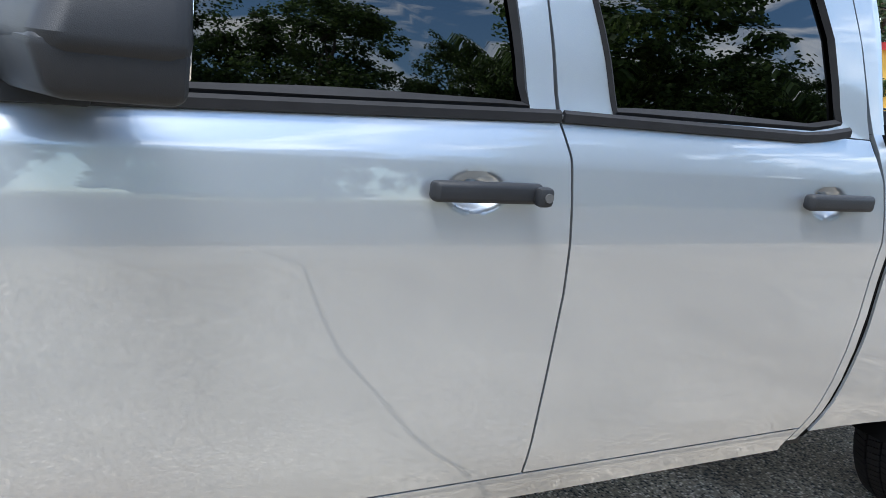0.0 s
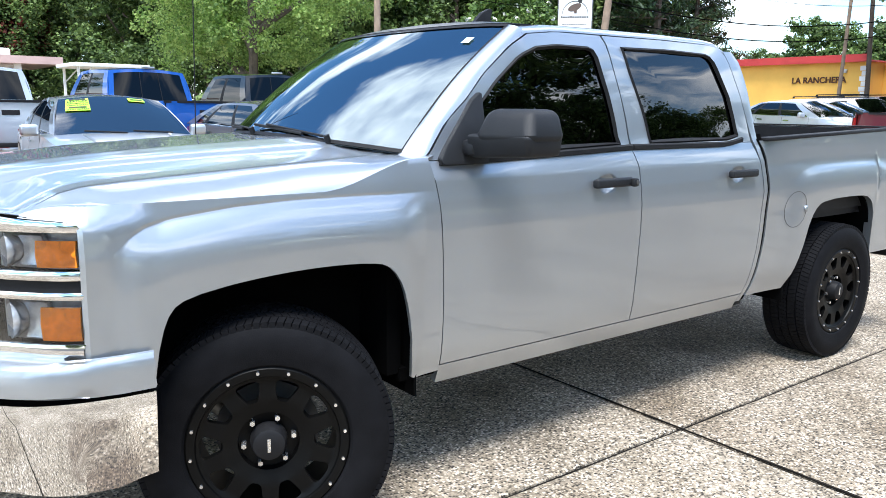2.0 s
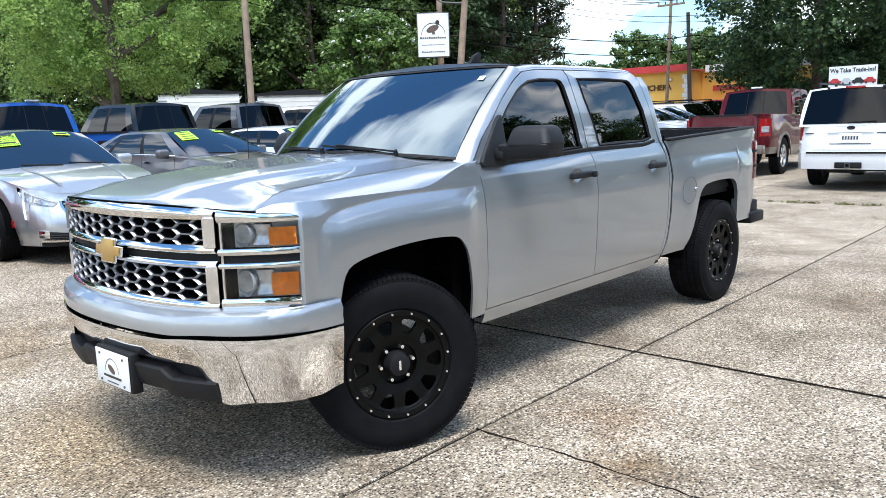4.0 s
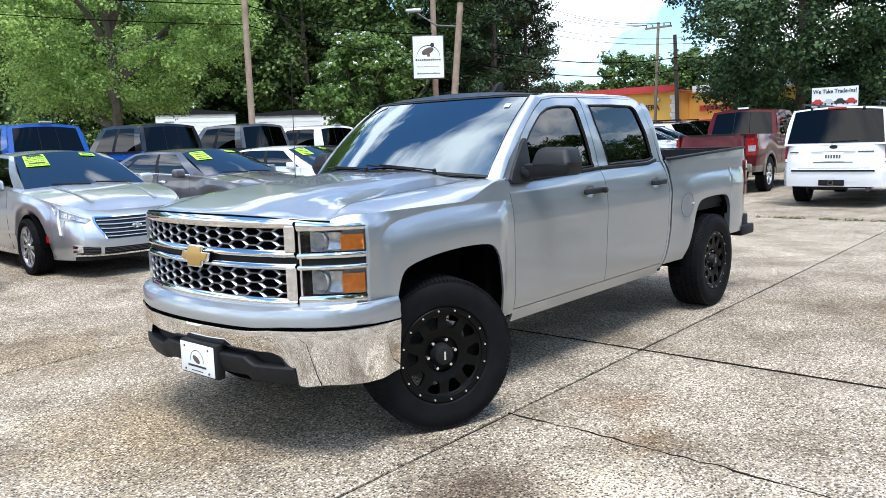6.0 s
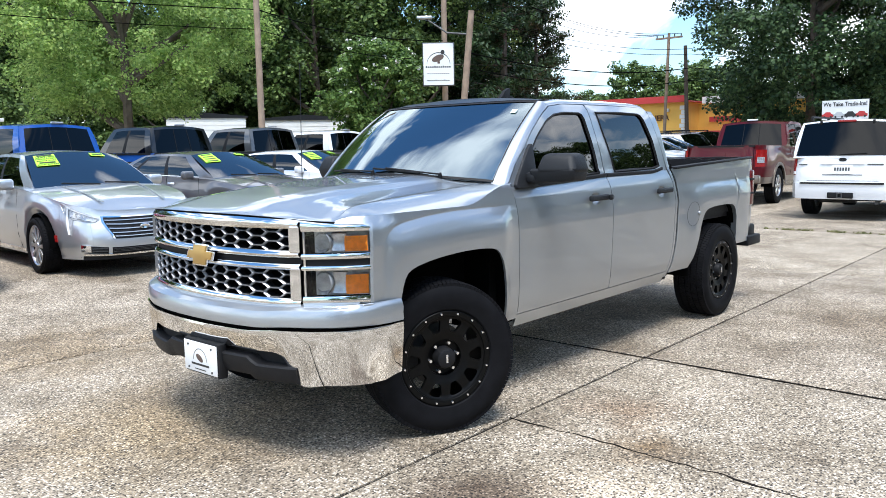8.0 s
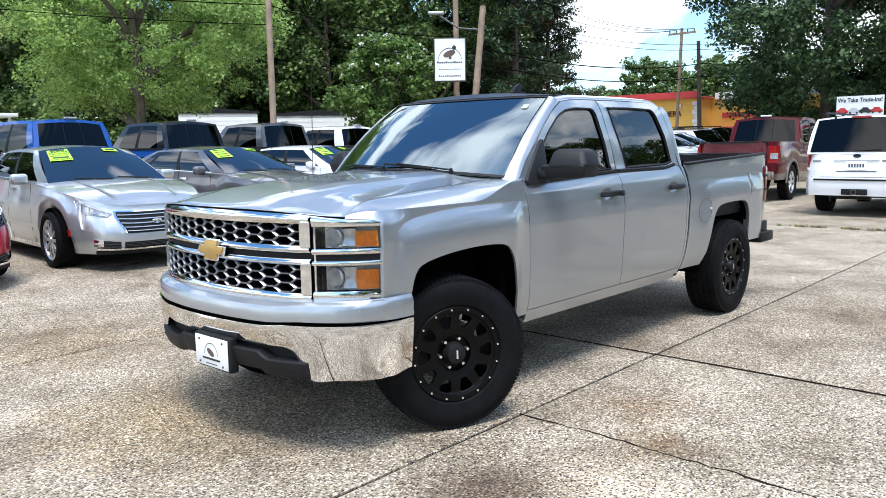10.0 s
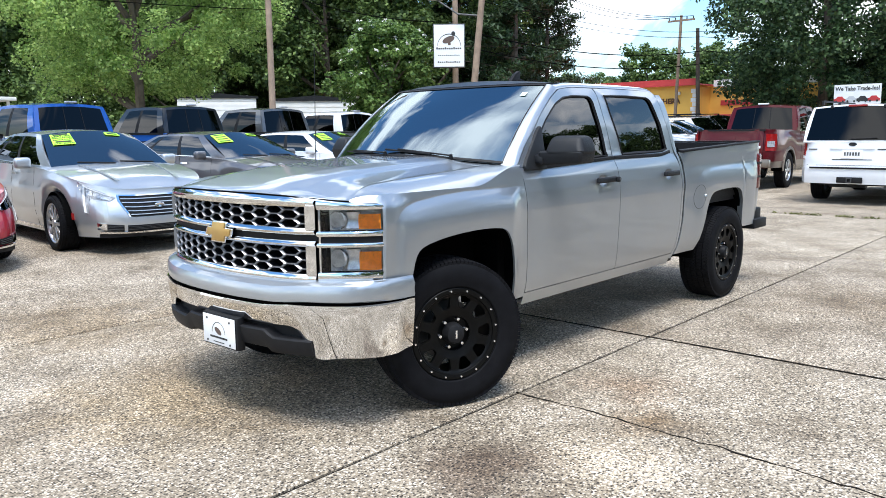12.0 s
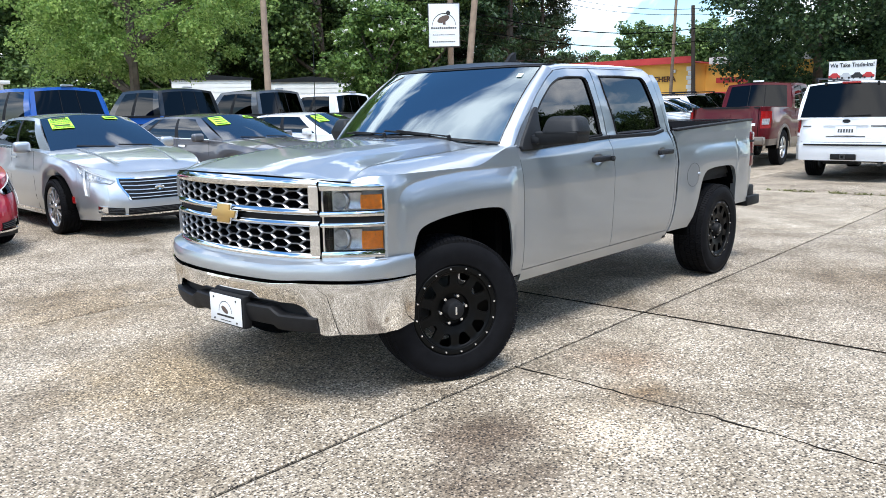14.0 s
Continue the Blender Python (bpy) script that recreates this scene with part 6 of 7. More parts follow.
    for v in (-0.24, 0.24):
        part("window_bar", thick(grid_bm(lin(0.05, 0.91, 8), [v - 0.008, v + 0.008], lambda u, q: Vector(rear(u, q)) + Vector((0.005, 0, 0))), 0.004), M_BLACKPL, root)
    car_mirrors(root, c, 0.85, 1.22, M_BLACKPL, 0.24)
    if tailgate_detail:
        bd = lathe_bm([(0.0, 0.001), (0.008, 0.06), (0.0, 0.075)], 18, "x")
        for v in bd.verts:
            v.co.z *= 0.55
        moved(bd, Matrix.Translation(c.nose(0.0, 0.55, 0.02, True)))
        part("badge", bd, M_CHROME, root)
        part("name_bar", tail_sheet(c, 0.42, 0.70, 0.52, 0.58, 0.012, True, 3, 2), M_CHROME, root)
    return root


def suv(m, mat, label):
    c = Car(5.25, 2.00, 1.94, 0.95, 3.02, 0.40, [(-0.95, 0.92), (-0.85, 1.02), (0.0, 1.10), (0.6, 1.16), (3.0, 1.20), (4.3, 1.20)], 0.40, 8.0, 0.012, 0.04, None, 0.05)
    root = thing("suv", m, label, "suv", "parked suvs")
    part("body", body_bm(c), mat, root)
    edge, scr, rear = cabin(root, c, mat, 0.55, 1.15, 4.02, 4.22, 0.89, 0.79, M_TINT2, [(0.12, 0.34), (0.37, 0.62), (0.65, 0.94)], None, 0.10, M_TINT2)
    seats(root, (1.6, 2.5), 1.1, 0.42)
    finish(root, c, W_TRUCK, 0.85)
    for s in (1, -1):
        tl = part("tail_lamp", tail_sheet(c, s * 0.855, s * 0.968, 0.56, 0.95, 0.010, True, 4, 4), M_REDLENS, root, "red tail lamp with a clear band")
        part("lamp_band", tail_sheet(c, s * 0.86, s * 0.955, 0.58, 0.65, 0.024, True, 3, 3), M_WHITE, tl)
        part("roof_bar", cyl_bm((1.7, s * 0.66, 1.965), (3.9, s * 0.66, 1.965), 0.018, 8), M_BLACKPL, root)
        for x in (1.7, 2.8, 3.9):
            part("bar_foot", box_bm(x - 0.04, x + 0.04, s * 0.66 - 0.02, s * 0.66 + 0.02, 1.90, 1.975, 0.008), M_BLACKPL, root)
        part("headlamp", tail_sheet(c, s * 0.62, s * 0.94, 0.62, 0.90, 0.006, False, 5, 4), M_REFLECT, root)
    part("grille", tail_sheet(c, -0.55, 0.55, 0.52, 0.90, 0.008, False, 5, 4), M_STEEL, root)
    bump_ = part("rear_bumper", tail_sheet(c, -0.96, 0.96, 0.0, 0.36, 0.07, True, 15, 5, 0.05), mat, root, "white rear bumper")
    part("step_pad", tail_sheet(c, -0.72, 0.72, 0.355, 0.395, 0.09, True, 9, 3), M_BLACKPL, bump_)
    part("hitch_cover", box_bm(c.L - c.fo - 0.02, c.L - c.fo + 0.095, -0.22, 0.22, 0.42, 0.53, 0.012), M_BLACKPL, bump_)
    hitch = bmesh.new()
    for y0, y1, z0, z1 in ((-0.045, 0.045, 0.505, 0.52), (-0.045, 0.045, 0.43, 0.445), (-0.045, -0.03, 0.445, 0.505), (0.03, 0.045, 0.445, 0.505)):
        box_bm(c.L - c.fo + 0.05, c.L - c.fo + 0.13, y0, y1, z0, z1, bm=hitch)
    part("hitch", hitch, M_STEEL, bump_)
    # underneath: floor pan, axle, silencer and tail pipe
    part("floor_pan", box_bm(-0.5, 4.10, -0.62, 0.62, 0.36, 0.46, 0.02), M_BLACKPL, root)
    part("rear_axle", cyl_bm((3.02, -0.80, 0.38), (3.02, 0.80, 0.38), 0.05, 10), M_STEEL, root)
    part("silencer", cyl_bm((3.55, -0.55, 0.38), (3.55, 0.10, 0.38), 0.10, 14), M_STEEL, root)
    part("tail_pipe", cyl_bm((3.5, 0.50, 0.36), (4.20, 0.58, 0.34), 0.035, 10), M_STEEL, root)
    part("rear_glass", thick(grid_bm(lin(0.02, 0.95, 10), lin(-0.945, 0.945, 17), lambda u, v: Vector(rear(u, v)) + Vector((0.012, 0, 0))), 0.005), M_TINT2, root, "wide tinted rear glass")
    part("tailgate_gap", tail_sheet(c, -0.80, 0.80, 0.43, 0.437, 0.002, True, 9, 2, 0.004), M_DARK, root)
    np_ = part("number_plate", tail_sheet(c, -0.18, 0.18, 0.60, 0.81, 0.016, True, 3, 2, 0.006), M_WHITE, root, "white number plate")
    for k in range(6):
        part("print_bar", tail_sheet(c, -0.135 + 0.047 * k, -0.104 + 0.047 * k, 0.665, 0.745, 0.019, True, 2, 2, 0.002), M_STEEL, np_)
    part("plate_bar", tail_sheet(c, -0.38, 0.38, 0.83, 0.865, 0.022, True, 5, 3), M_CHROME, root, "bright strip over the plate")
    part("plate_rim", tail_sheet(c, -0.34, 0.34, 0.565, 0.58, 0.008, True, 5, 2), M_GREYPL, root)
    bd = lathe_bm([(0.0, 0.001), (0.008, 0.06), (0.0, 0.07)], 18, "x")
    for v in bd.verts:
        v.co.z *= 0.5
    moved(bd, Matrix.Translation(c.nose(0.0, 0.93, 0.012, True)))
    part("badge", bd, M_GREYPL, root)
    part("name_bar", tail_sheet(c, 0.42, 0.68, 0.80, 0.83, 0.008, True, 3, 2), M_STEEL, root)
    part("name_bar", tail_sheet(c, -0.78, -0.62, 0.80, 0.825, 0.008, True, 3, 2), M_STEEL, root)
    part("rear_wiper", cyl_bm(Vector(rear(0.05, -0.05)) + Vector((0.032, 0, 0)), Vector(rear(0.08, 0.45)) + Vector((0.032, 0, 0)), 0.009, 6), M_BLACKPL, root)
    part("high_brake_lamp", box_bm(4.05, 4.12, -0.16, 0.16, 1.845, 1.885, 0.008), M_REDLENS, root)
    for y in (-0.45, 0.45):
        part("glass_hinge", box_bm(4.03, 4.10, y - 0.02, y + 0.02, 1.81, 1.875, 0.008), M_BLACKPL, root)
    car_mirrors(root, c, 0.85, 1.16, mat, 0.22)
    return root


# front row, noses towards the lot
CARD = ("", "LEATHER", "NAVIGATION", "REMOTE START", "", "MANY EXTRAS")
sedan(pose(1.612, 6.096, RISE, 0, 0, 86), M_SEDANSILVER, "silver sedan with a lime green sales card in the windscreen", words=CARD)
sedan(pose(4.80, 7.14, RISE, 0, 0, 94), M_GRAPHITE, "dark grey sedan with a green card, beside the silver sedan", big=False, words=("", "", "", ""))
sedan(pose(7.92, 8.19, RISE, 0, 0, 98), M_WHITECAR, "white sedan with a green card in its windscreen", big=False, words=("", "", "", ""))
sedan(pose(-0.86, 5.90, RISE, 0, 0, 98), M_REDCAR, "red sedan parked beside the silver sedan", big=False)
# second row, tails towards the lot
TALL = Matrix.Diagonal((1, 1, 1.08, 1))
pickup(pose(3.58, 15.73, RISE, 0, 0, -82) @ TALL, M_BLUEROOF, "bright blue crew-cab pickup with dark rear window")
pickup(pose(6.47, 15.93, RISE, 0, 0, -82) @ TALL, M_BLACKCAR, "black crew-cab pickup with sliding rear window")
pickup(pose(9.30, 16.13, RISE, 0, 0, -82) @ TALL, M_GREYCAR, "dark grey crew-cab pickup parked behind the sedans")
pickup(pose(12.15, 16.4, RISE * 0.6, 0, 0, -82) @ TALL, M_WHITECAR, "white crew-cab pickup parked at the end of the row")
pickup(pose(0.80, 15.95, RISE, 0, 0, -86) @ Matrix.Diagonal((1, 1, 1.06, 1)), M_SEDANSILVER, "silver pickup with red tail lamps, parked tail out")
# across the lot
pickup(pose(21.7, 4.30, 0, 0, 0, 182) @ Matrix.Diagonal((1.08, 1.08, 1.13, 1)), M_BURGUNDY, "burgundy crew-cab pickup with tan lower panels", M_TAN, 0.0, True)
suv(pose(18.0, 0.58, 0, 0, 0, 180) @ Matrix.Diagonal((1.03, 1.05, 1.04, 1)), M_WHITECAR, "white full-size suv with black roof bars and tinted rear glass")
# a low apron in front of the yellow building carries another row of cars
APRON = 0.30
apron = part("pavement_apron", box_bm(16.4, 33.4, 5.8, 12.6, -0.02, APRON, 0.02), M_CONCRETE, None)
tagged(apron, "low raised concrete apron before the yellow building", "pavement", kind="structure")
SMALL = Matrix.Diagonal((0.90, 0.90, 0.88, 1))
sedan(pose(20.62, 7.02, APRON, 0, 0, 78) @ Matrix.Diagonal((1, 1, 1.06, 1)), M_SEDANSILVER, "pale silver car parked behind the burgundy pickup", big=False)
sedan(pose(22.96, 7.50, APRON, 0, 0, 78) @ Matrix.Diagonal((1, 1, 1.07, 1)), M_WHITECAR, "white car parked by the yellow building", big=False)
suv(pose(25.46, 7.89, APRON, 0, 0, 78) @ SMALL, M_WHITECAR, "white suv parked by the yellow building")
suv(pose(27.86, 8.15, APRON, 0, 0, 78) @ Matrix.Diagonal((0.94, 0.94, 0.94, 1)), M_GREYCAR, "dark suv with roof bars by the yellow building")
for w_ in (W_SEDAN, W_TRUCK):
    hold = w_.parent
    for o_ in list(w_.children_recursive) + [w_, hold]:
        bpy.data.objects.remove(o_)


# ---- trees, poles, signs and buildings round the lot ----
EYE0 = Vector((-3.03, -3.58, 0))


def polar(az, d, z=0.0):
    return Vector((EYE0.x + d * math.cos(radians(az)), EYE0.y + d * math.sin(radians(az)), z))


def leaf_mat(name, dark, mid, light, trans=0.35):
    m, nt, b = nodes_of(name)
    geo = nt.nodes.new("ShaderNodeNewGeometry")
    r = ramp_node(nt, geo.outputs["Random Per Island"], [(0.0, dark), (0.55, mid), (1.0, light)])
    big = noise_node(nt, 0.45, 3)
    v = ramp_node(nt, big.outputs["Fac"], [(0.3, (0.72, 0.74, 0.7)), (0.7, (1.2, 1.2, 1.1))])
    mul = mix_node(nt, r.outputs[0], v.outputs[0], 1.0, "MULTIPLY")
    nt.links.new(mul.outputs[0], b.inputs["Base Color"])
    b.inputs["Roughness"].default_value = 0.55
    b.inputs["Specular IOR Level"].default_value = 0.35
    tl = nt.nodes.new("ShaderNodeBsdfTranslucent")
    nt.links.new(mul.outputs[0], tl.inputs["Color"])
    mx = nt.nodes.new("ShaderNodeMixShader")
    mx.inputs[0].default_value = trans
    nt.links.new(b.outputs[0], mx.inputs[1])
    nt.links.new(tl.outputs[0], mx.inputs[2])
    nt.links.new(mx.outputs[0], nt.nodes["Material Output"].inputs["Surface"])
    return m


M_LEAF_LIGHT = leaf_mat("light_green_leaves", (0.145, 0.25, 0.07), (0.32, 0.46, 0.14), (0.52, 0.64, 0.24), 0.56)
M_LEAF_DARK = leaf_mat("dark_green_leaves", (0.032, 0.060, 0.018), (0.095, 0.155, 0.045), (0.22, 0.31, 0.10), 0.42)
M_LEAF_WAX = leaf_mat("glossy_dark_leaves", (0.016, 0.04, 0.016), (0.045, 0.088, 0.034), (0.125, 0.20, 0.08), 0.28)
M_LEAF_MYRTLE = leaf_mat("fresh_green_leaves", (0.05, 0.10, 0.025), (0.115, 0.20, 0.05), (0.22, 0.32, 0.095), 0.42)
M_LEAF_PINE = leaf_mat("pine_needles", (0.012, 0.030, 0.012), (0.026, 0.055, 0.020), (0.048, 0.085, 0.028), 0.2)
M_LEAF_RED = leaf_mat("red_leaves", (0.12, 0.02, 0.02), (0.22, 0.05, 0.04), (0.32, 0.10, 0.07))
M_BLOSSOM = simple("white_blossom", (0.75, 0.74, 0.70), 0.7)
M_BARK = simple("grey_brown_bark", (0.11, 0.085, 0.065), 0.9, 0, 0.35, 5, bump=0.6, fine=18)
M_POLE = simple("weathered_pole_wood", (0.27, 0.195, 0.14), 0.85, 0, 0.25, 3, bump=0.4, fine=40)
M_POLEDARK = simple("creosoted_pole_wood", (0.07, 0.055, 0.045), 0.85, 0, 0.3, 3, bump=0.4, fine=40)


def leaves_mesh(name, mat, clumps, per, size, seed, long=1.0, droop=0.0):
    """One mesh of small leaf blades, gathered in clumps (place, radius)."""
    rng = np.random.default_rng(seed)
    k = 0
    base = np.array([[-0.5, 0, 0], [0, -0.28, 0.03], [0.5, 0, 0], [0, 0.28, 0.03]])
    base[:, 1] /= long
    out = []
    for (cx, cy, cz), r in clumps:
        n = int(per * (0.6 + 0.8 * rng.random()))
        d = rng.normal(size=(n, 3))
        d /= np.linalg.norm(d, axis=1)[:, None]
        rad = r * rng.random(n) ** 0.45
        pos = d * rad[:, None] * np.array([1.0, 1.0, 0.72]) + np.array([cx, cy, cz])
        nrm = d * 0.7 + rng.normal(size=(n, 3)) * 0.6 + np.array([0, 0, 0.7])
        nrm /= np.linalg.norm(nrm, axis=1)[:, None]
        tang = np.cross(nrm, rng.normal(size=(n, 3)))
        tang /= np.linalg.norm(tang, axis=1)[:, None]
        tang[:, 2] -= droop
        bit = np.cross(nrm, tang)
        s = size * (0.65 + 0.7 * rng.random(n))
        quad = pos[:, None, :] + s[:, None, None] * (base[None, :, 0:1] * tang[:, None, :] + base[None, :, 1:2] * bit[:, None, :] * 2 + base[None, :, 2:3] * nrm[:, None, :])
        out.append(quad.reshape(-1, 3))
    v = np.concatenate(out)
    f = np.arange(len(v)).reshape(-1, 4)
    me = bpy.data.meshes.new(name)
    me.from_pydata(v.tolist(), [], f.tolist())
    me.materials.append(mat)
    return me


def limb(bm, p, q, r0, r1, bend, rng):
    """A tapered, bent limb."""
    p, q = Vector(p), Vector(q)
    n = 5
    side = Vector((rng.uniform(-1, 1), rng.uniform(-1, 1), rng.uniform(-0.3, 0.6))) * bend
    rings = []
    for i in range(n + 1):
        t = i / n
        c = p.lerp(q, t) + side * math.sin(math.pi * t)
        r = r0 + (r1 - r0) * t
        d = (q - p).normalized()
        a = d.orthogonal().normalized()
        b = d.cross(a)
        rings.append([bm.verts.new(c + (a * math.cos(k * math.pi / 3) + b * math.sin(k * math.pi / 3)) * r) for k in range(6)])
    for u, w in zip(rings, rings[1:]):
        for k in range(6):
            bm.faces.new((u[k], u[(k + 1) % 6], w[(k + 1) % 6], w[k]))
    return rings


def tree(m, label, height, radius, low, mat, seed, per=46, clump_n=210, leaf=0.17, clump_r=0.62, blossoms=0, name="tree", full=0.35):
    rng = random.Random(seed)
    root = thing(name, m, label, "tree", "trees round the lot")
    bm = bmesh.new()
    clumps = []
    top = Vector((rng.uniform(-0.3, 0.3), rng.uniform(-0.3, 0.3), height * 0.80))
    limb(bm, (0, 0, -0.3), (top.x * 0.4, top.y * 0.4, low + (height - low) * 0.30), 0.03 * radius + 0.05, 0.022 * radius + 0.03, 0.12, rng)
    limb(bm, (top.x * 0.4, top.y * 0.4, low + (height - low) * 0.28), top, 0.022 * radius + 0.03, 0.03, 0.2, rng)
    cz, rz = (low + height) / 2, (height - low) / 2
    lobes, limbs = [], []
    for k in range(13):
        a = rng.uniform(0, 2 * math.pi)
        e = rng.uniform(-0.75, 1.0)
        rr = math.sqrt(max(0.0, 1 - e * e * 0.85)) * rng.uniform(0.55, 0.82)
        tip = Vector((radius * rr * math.cos(a), radius * rr * math.sin(a), cz + rz * e * 0.80))
        start = Vector((top.x * 0.3, top.y * 0.3, max(low * 0.9, tip.z - rng.uniform(0.6, 0.35 * height))))
        if name == "crape_myrtle":
            limbs.append(bmesh.new())
        limb(limbs[-1] if limbs else bm, start, tip, 0.028 * radius, 0.02, 0.3, rng)
        lobes.append((tip, radius * rng.uniform(0.30, 0.46)))
    for k in range(clump_n):
        if rng.random() < full:
            a, e = rng.uniform(0, 2 * math.pi), rng.uniform(-0.9, 0.95)
            rr = math.sqrt(1 - e * e) * rng.uniform(0.4, 0.98)
            c = Vector((radius * rr * math.cos(a), radius * rr * math.sin(a), cz + rz * e * 0.95))
        else:
            tip, r = rng.choice(lobes)
            d = Vector((rng.gauss(0, 1), rng.gauss(0, 1), rng.gauss(0, 0.8))).normalized()
            c = tip + d * r * rng.uniform(0.55, 1.1)
        clumps.append((tuple(c), clump_r * rng.uniform(0.6, 1.25)))
    part("trunk", bm, M_BARK, root)
    for b_ in limbs:
        part("limb", b_, M_BARK, root)
    cr = new("crown", leaves_mesh("crown", mat, clumps, per, leaf, seed))
    cr.parent = root
    if blossoms:
        pick = [c for c in clumps if rng.random() < 0.75][:blossoms]
        bl = new("blossom", leaves_mesh("blossom", M_BLOSSOM, [(Vector(c) + (Vector(c) - Vector((0, 0, cz))).normalized() * 0.25, 0.11) for c, r in pick], 12, 0.09, seed + 5))
        bl.parent = root
    return root


def pine(m, label, height, radius, seed):
    rng = random.Random(seed)
    root = thing("pine_tree", m, label, "tree", "trees round the lot")
    bm = bmesh.new()
    limb(bm, (0, 0, -0.3), (0.2, 0.1, height), 0.28, 0.05, 0.15, rng)
    clumps = []
    z = height * 0.10
    while z < height:
        for k in range(5):
            a = rng.uniform(0, 2 * math.pi)
            t = z / height
            ln = radius * (0.95 - 0.55 * t) * rng.uniform(0.55, 1.1)
            tip = Vector((ln * math.cos(a), ln * math.sin(a), z + ln * rng.uniform(-0.05, 0.22)))
            limb(bm, (0.1 * t, 0, z), tip, 0.05, 0.012, 0.15, rng)
            for s in (0.35, 0.5, 0.65, 0.8, 0.92, 1.0):
                c = Vector((0.1 * t, 0, z)).lerp(tip, s)
                clumps.append(((c.x + rng.uniform(-0.3, 0.3), c.y + rng.uniform(-0.3, 0.3), c.z + rng.uniform(-0.15, 0.25)), rng.uniform(0.35, 0.7)))
        z += height * 0.038
    part("trunk", bm, M_BARK, root)
    cr = new("crown", leaves_mesh("crown", M_LEAF_PINE, clumps, 44, 0.27, seed, 3.4, 0.2))
    cr.parent = root
    return root


# the light-green tree over the second row, and its neighbour
tree(Matrix.Translation((10.9, 23.5, 0)), "broad light-green shade tree with low branches", 10.5, 5.0, 2.5, M_LEAF_LIGHT, 3, 150, 620, 0.095, 0.62, full=0.6)
# white-flowering crape myrtle by the sign
tree(Matrix.Translation(polar(46.0, 31.0)), "crape myrtle with white blossom beside the sign", 5.8, 2.1, 1.6, M_LEAF_MYRTLE, 12, 80, 240, 0.12, 0.42, 110, "crape_myrtle", full=0.5)
# tall dark trees behind
big_a = tree(Matrix.Translation(polar(50.0, 46.0)), "tall dark-green broadleaf tree behind the lot", 16.0, 5.2, 2.2, M_LEAF_DARK, 21, 95, 430, 0.185, 0.80)
big_b = tree(Matrix.Translation(polar(57.5, 50.0)), "tall dark-green broadleaf tree in the woods", 15.0, 5.4, 1.2, M_LEAF_DARK, 33, 95, 400, 0.19, 0.85)
woods = [(44.0, 47, 1.05, 40, 0), (39.5, 56, 1.0, 80, 1), (61.0, 57, 1.1, 120, 0), (66.0, 49, 1.05, 200, 1), (71.0, 54, 1.1, 290, 0), (75.5, 60, 1.0, 10, 1), (81.0, 64, 1.05, 75, 0), (53.5, 58, 1.15, 160, 1), (88.0, 62, 1.1, 33, 0), (94.0, 66, 1.2, 222, 1), (100.0, 62, 1.1, 300, 0), (46.5, 60, 1.2, 250, 1), (79.0, 64, 1.3, 20, 1), (69.0, 66, 1.3, 180, 0)]
for az, d, sc, turn, which in woods:
    copy_thing((big_a, big_b)[which], Matrix.Translation(polar(az, d)) @ pose(0, 0, 0, 0, 0, turn) @ Matrix.Diagonal((sc, sc, sc, 1)))
under = tree(Matrix.Translation(polar(60.0, 46.0)), "low dark shrubs under the wood's edge", 4.6, 3.6, 0.2, M_LEAF_DARK, 41, 70, 150, 0.18, 0.7, name="shrub")
for az, d, turn in ((52.5, 50, 30), (67.0, 45, 130), (73.0, 48, 220), (78.0, 58, 300), (47.5, 46, 80), (56.0, 54, 60), (86.0, 64, 10), (41.0, 50, 200)):
    copy_thing(under, Matrix.Translation(polar(az, d)) @ pose(0, 0, 0, 0, 0, turn))
pine_a = pine(Matrix.Translation(polar(36.6, 45.0)), "tall dark pine behind the sign", 17.0, 4.4, 5)
copy_thing(pine_a, Matrix.Translation(polar(40.5, 50.0)) @ pose(0, 0, 0, 0, 0, 130))
copy_thing(pine_a, Matrix.Translation(polar(34.2, 52.0)) @ pose(0, 0, 0, 0, 0, 40) @ Matrix.Diagonal((0.8, 0.8, 0.85, 1)))
# magnolia across the lot
tree(Matrix.Translation(polar(15.9, 35.0)), "big dense magnolia with glossy dark leaves", 14.5, 5.3, 0.9, M_LEAF_WAX, 51, 200, 640, 0.122, 0.74, name="magnolia_tree", full=0.55)
tree(Matrix.Translation(polar(8.5, 38.0)), "dense glossy-leaved tree beside the magnolia", 7.6, 3.6, 0.8, M_LEAF_WAX, 57, 90, 260, 0.16, 0.66, name="magnolia_tree", full=0.5)
# far trees beyond the yellow building
far = tree(Matrix.Translation(polar(27.0, 100.0)), "distant trees beyond the yellow building", 11.6, 6.0, 2.0, M_LEAF_DARK, 61, 90, 190, 0.30, 0.95)
for az, d, sc, turn in ((30.5, 105, 0.75, 50), (24.5, 98, 0.9, 140), (33.0, 110, 0.8, 230), (22.0, 100, 1.0, 310), (28.8, 120, 0.7, 20), (18.0, 95, 1.0, 70), (12.0, 90, 1.0, 160), (5.0, 85, 1.0, 260)):
    copy_thing(far, Matrix.Translation(polar(az, d)) @ pose(0, 0, 0, 0, 0, turn) @ Matrix.Diagonal((sc, sc, sc, 1)))
tree(Matrix.Translation((9.0, 54.0, 0)), "small red-leaved tree by the insurance office", 8.2, 2.1, 3.6, M_LEAF_RED, 71, 34, 110, 0.25, 0.5)
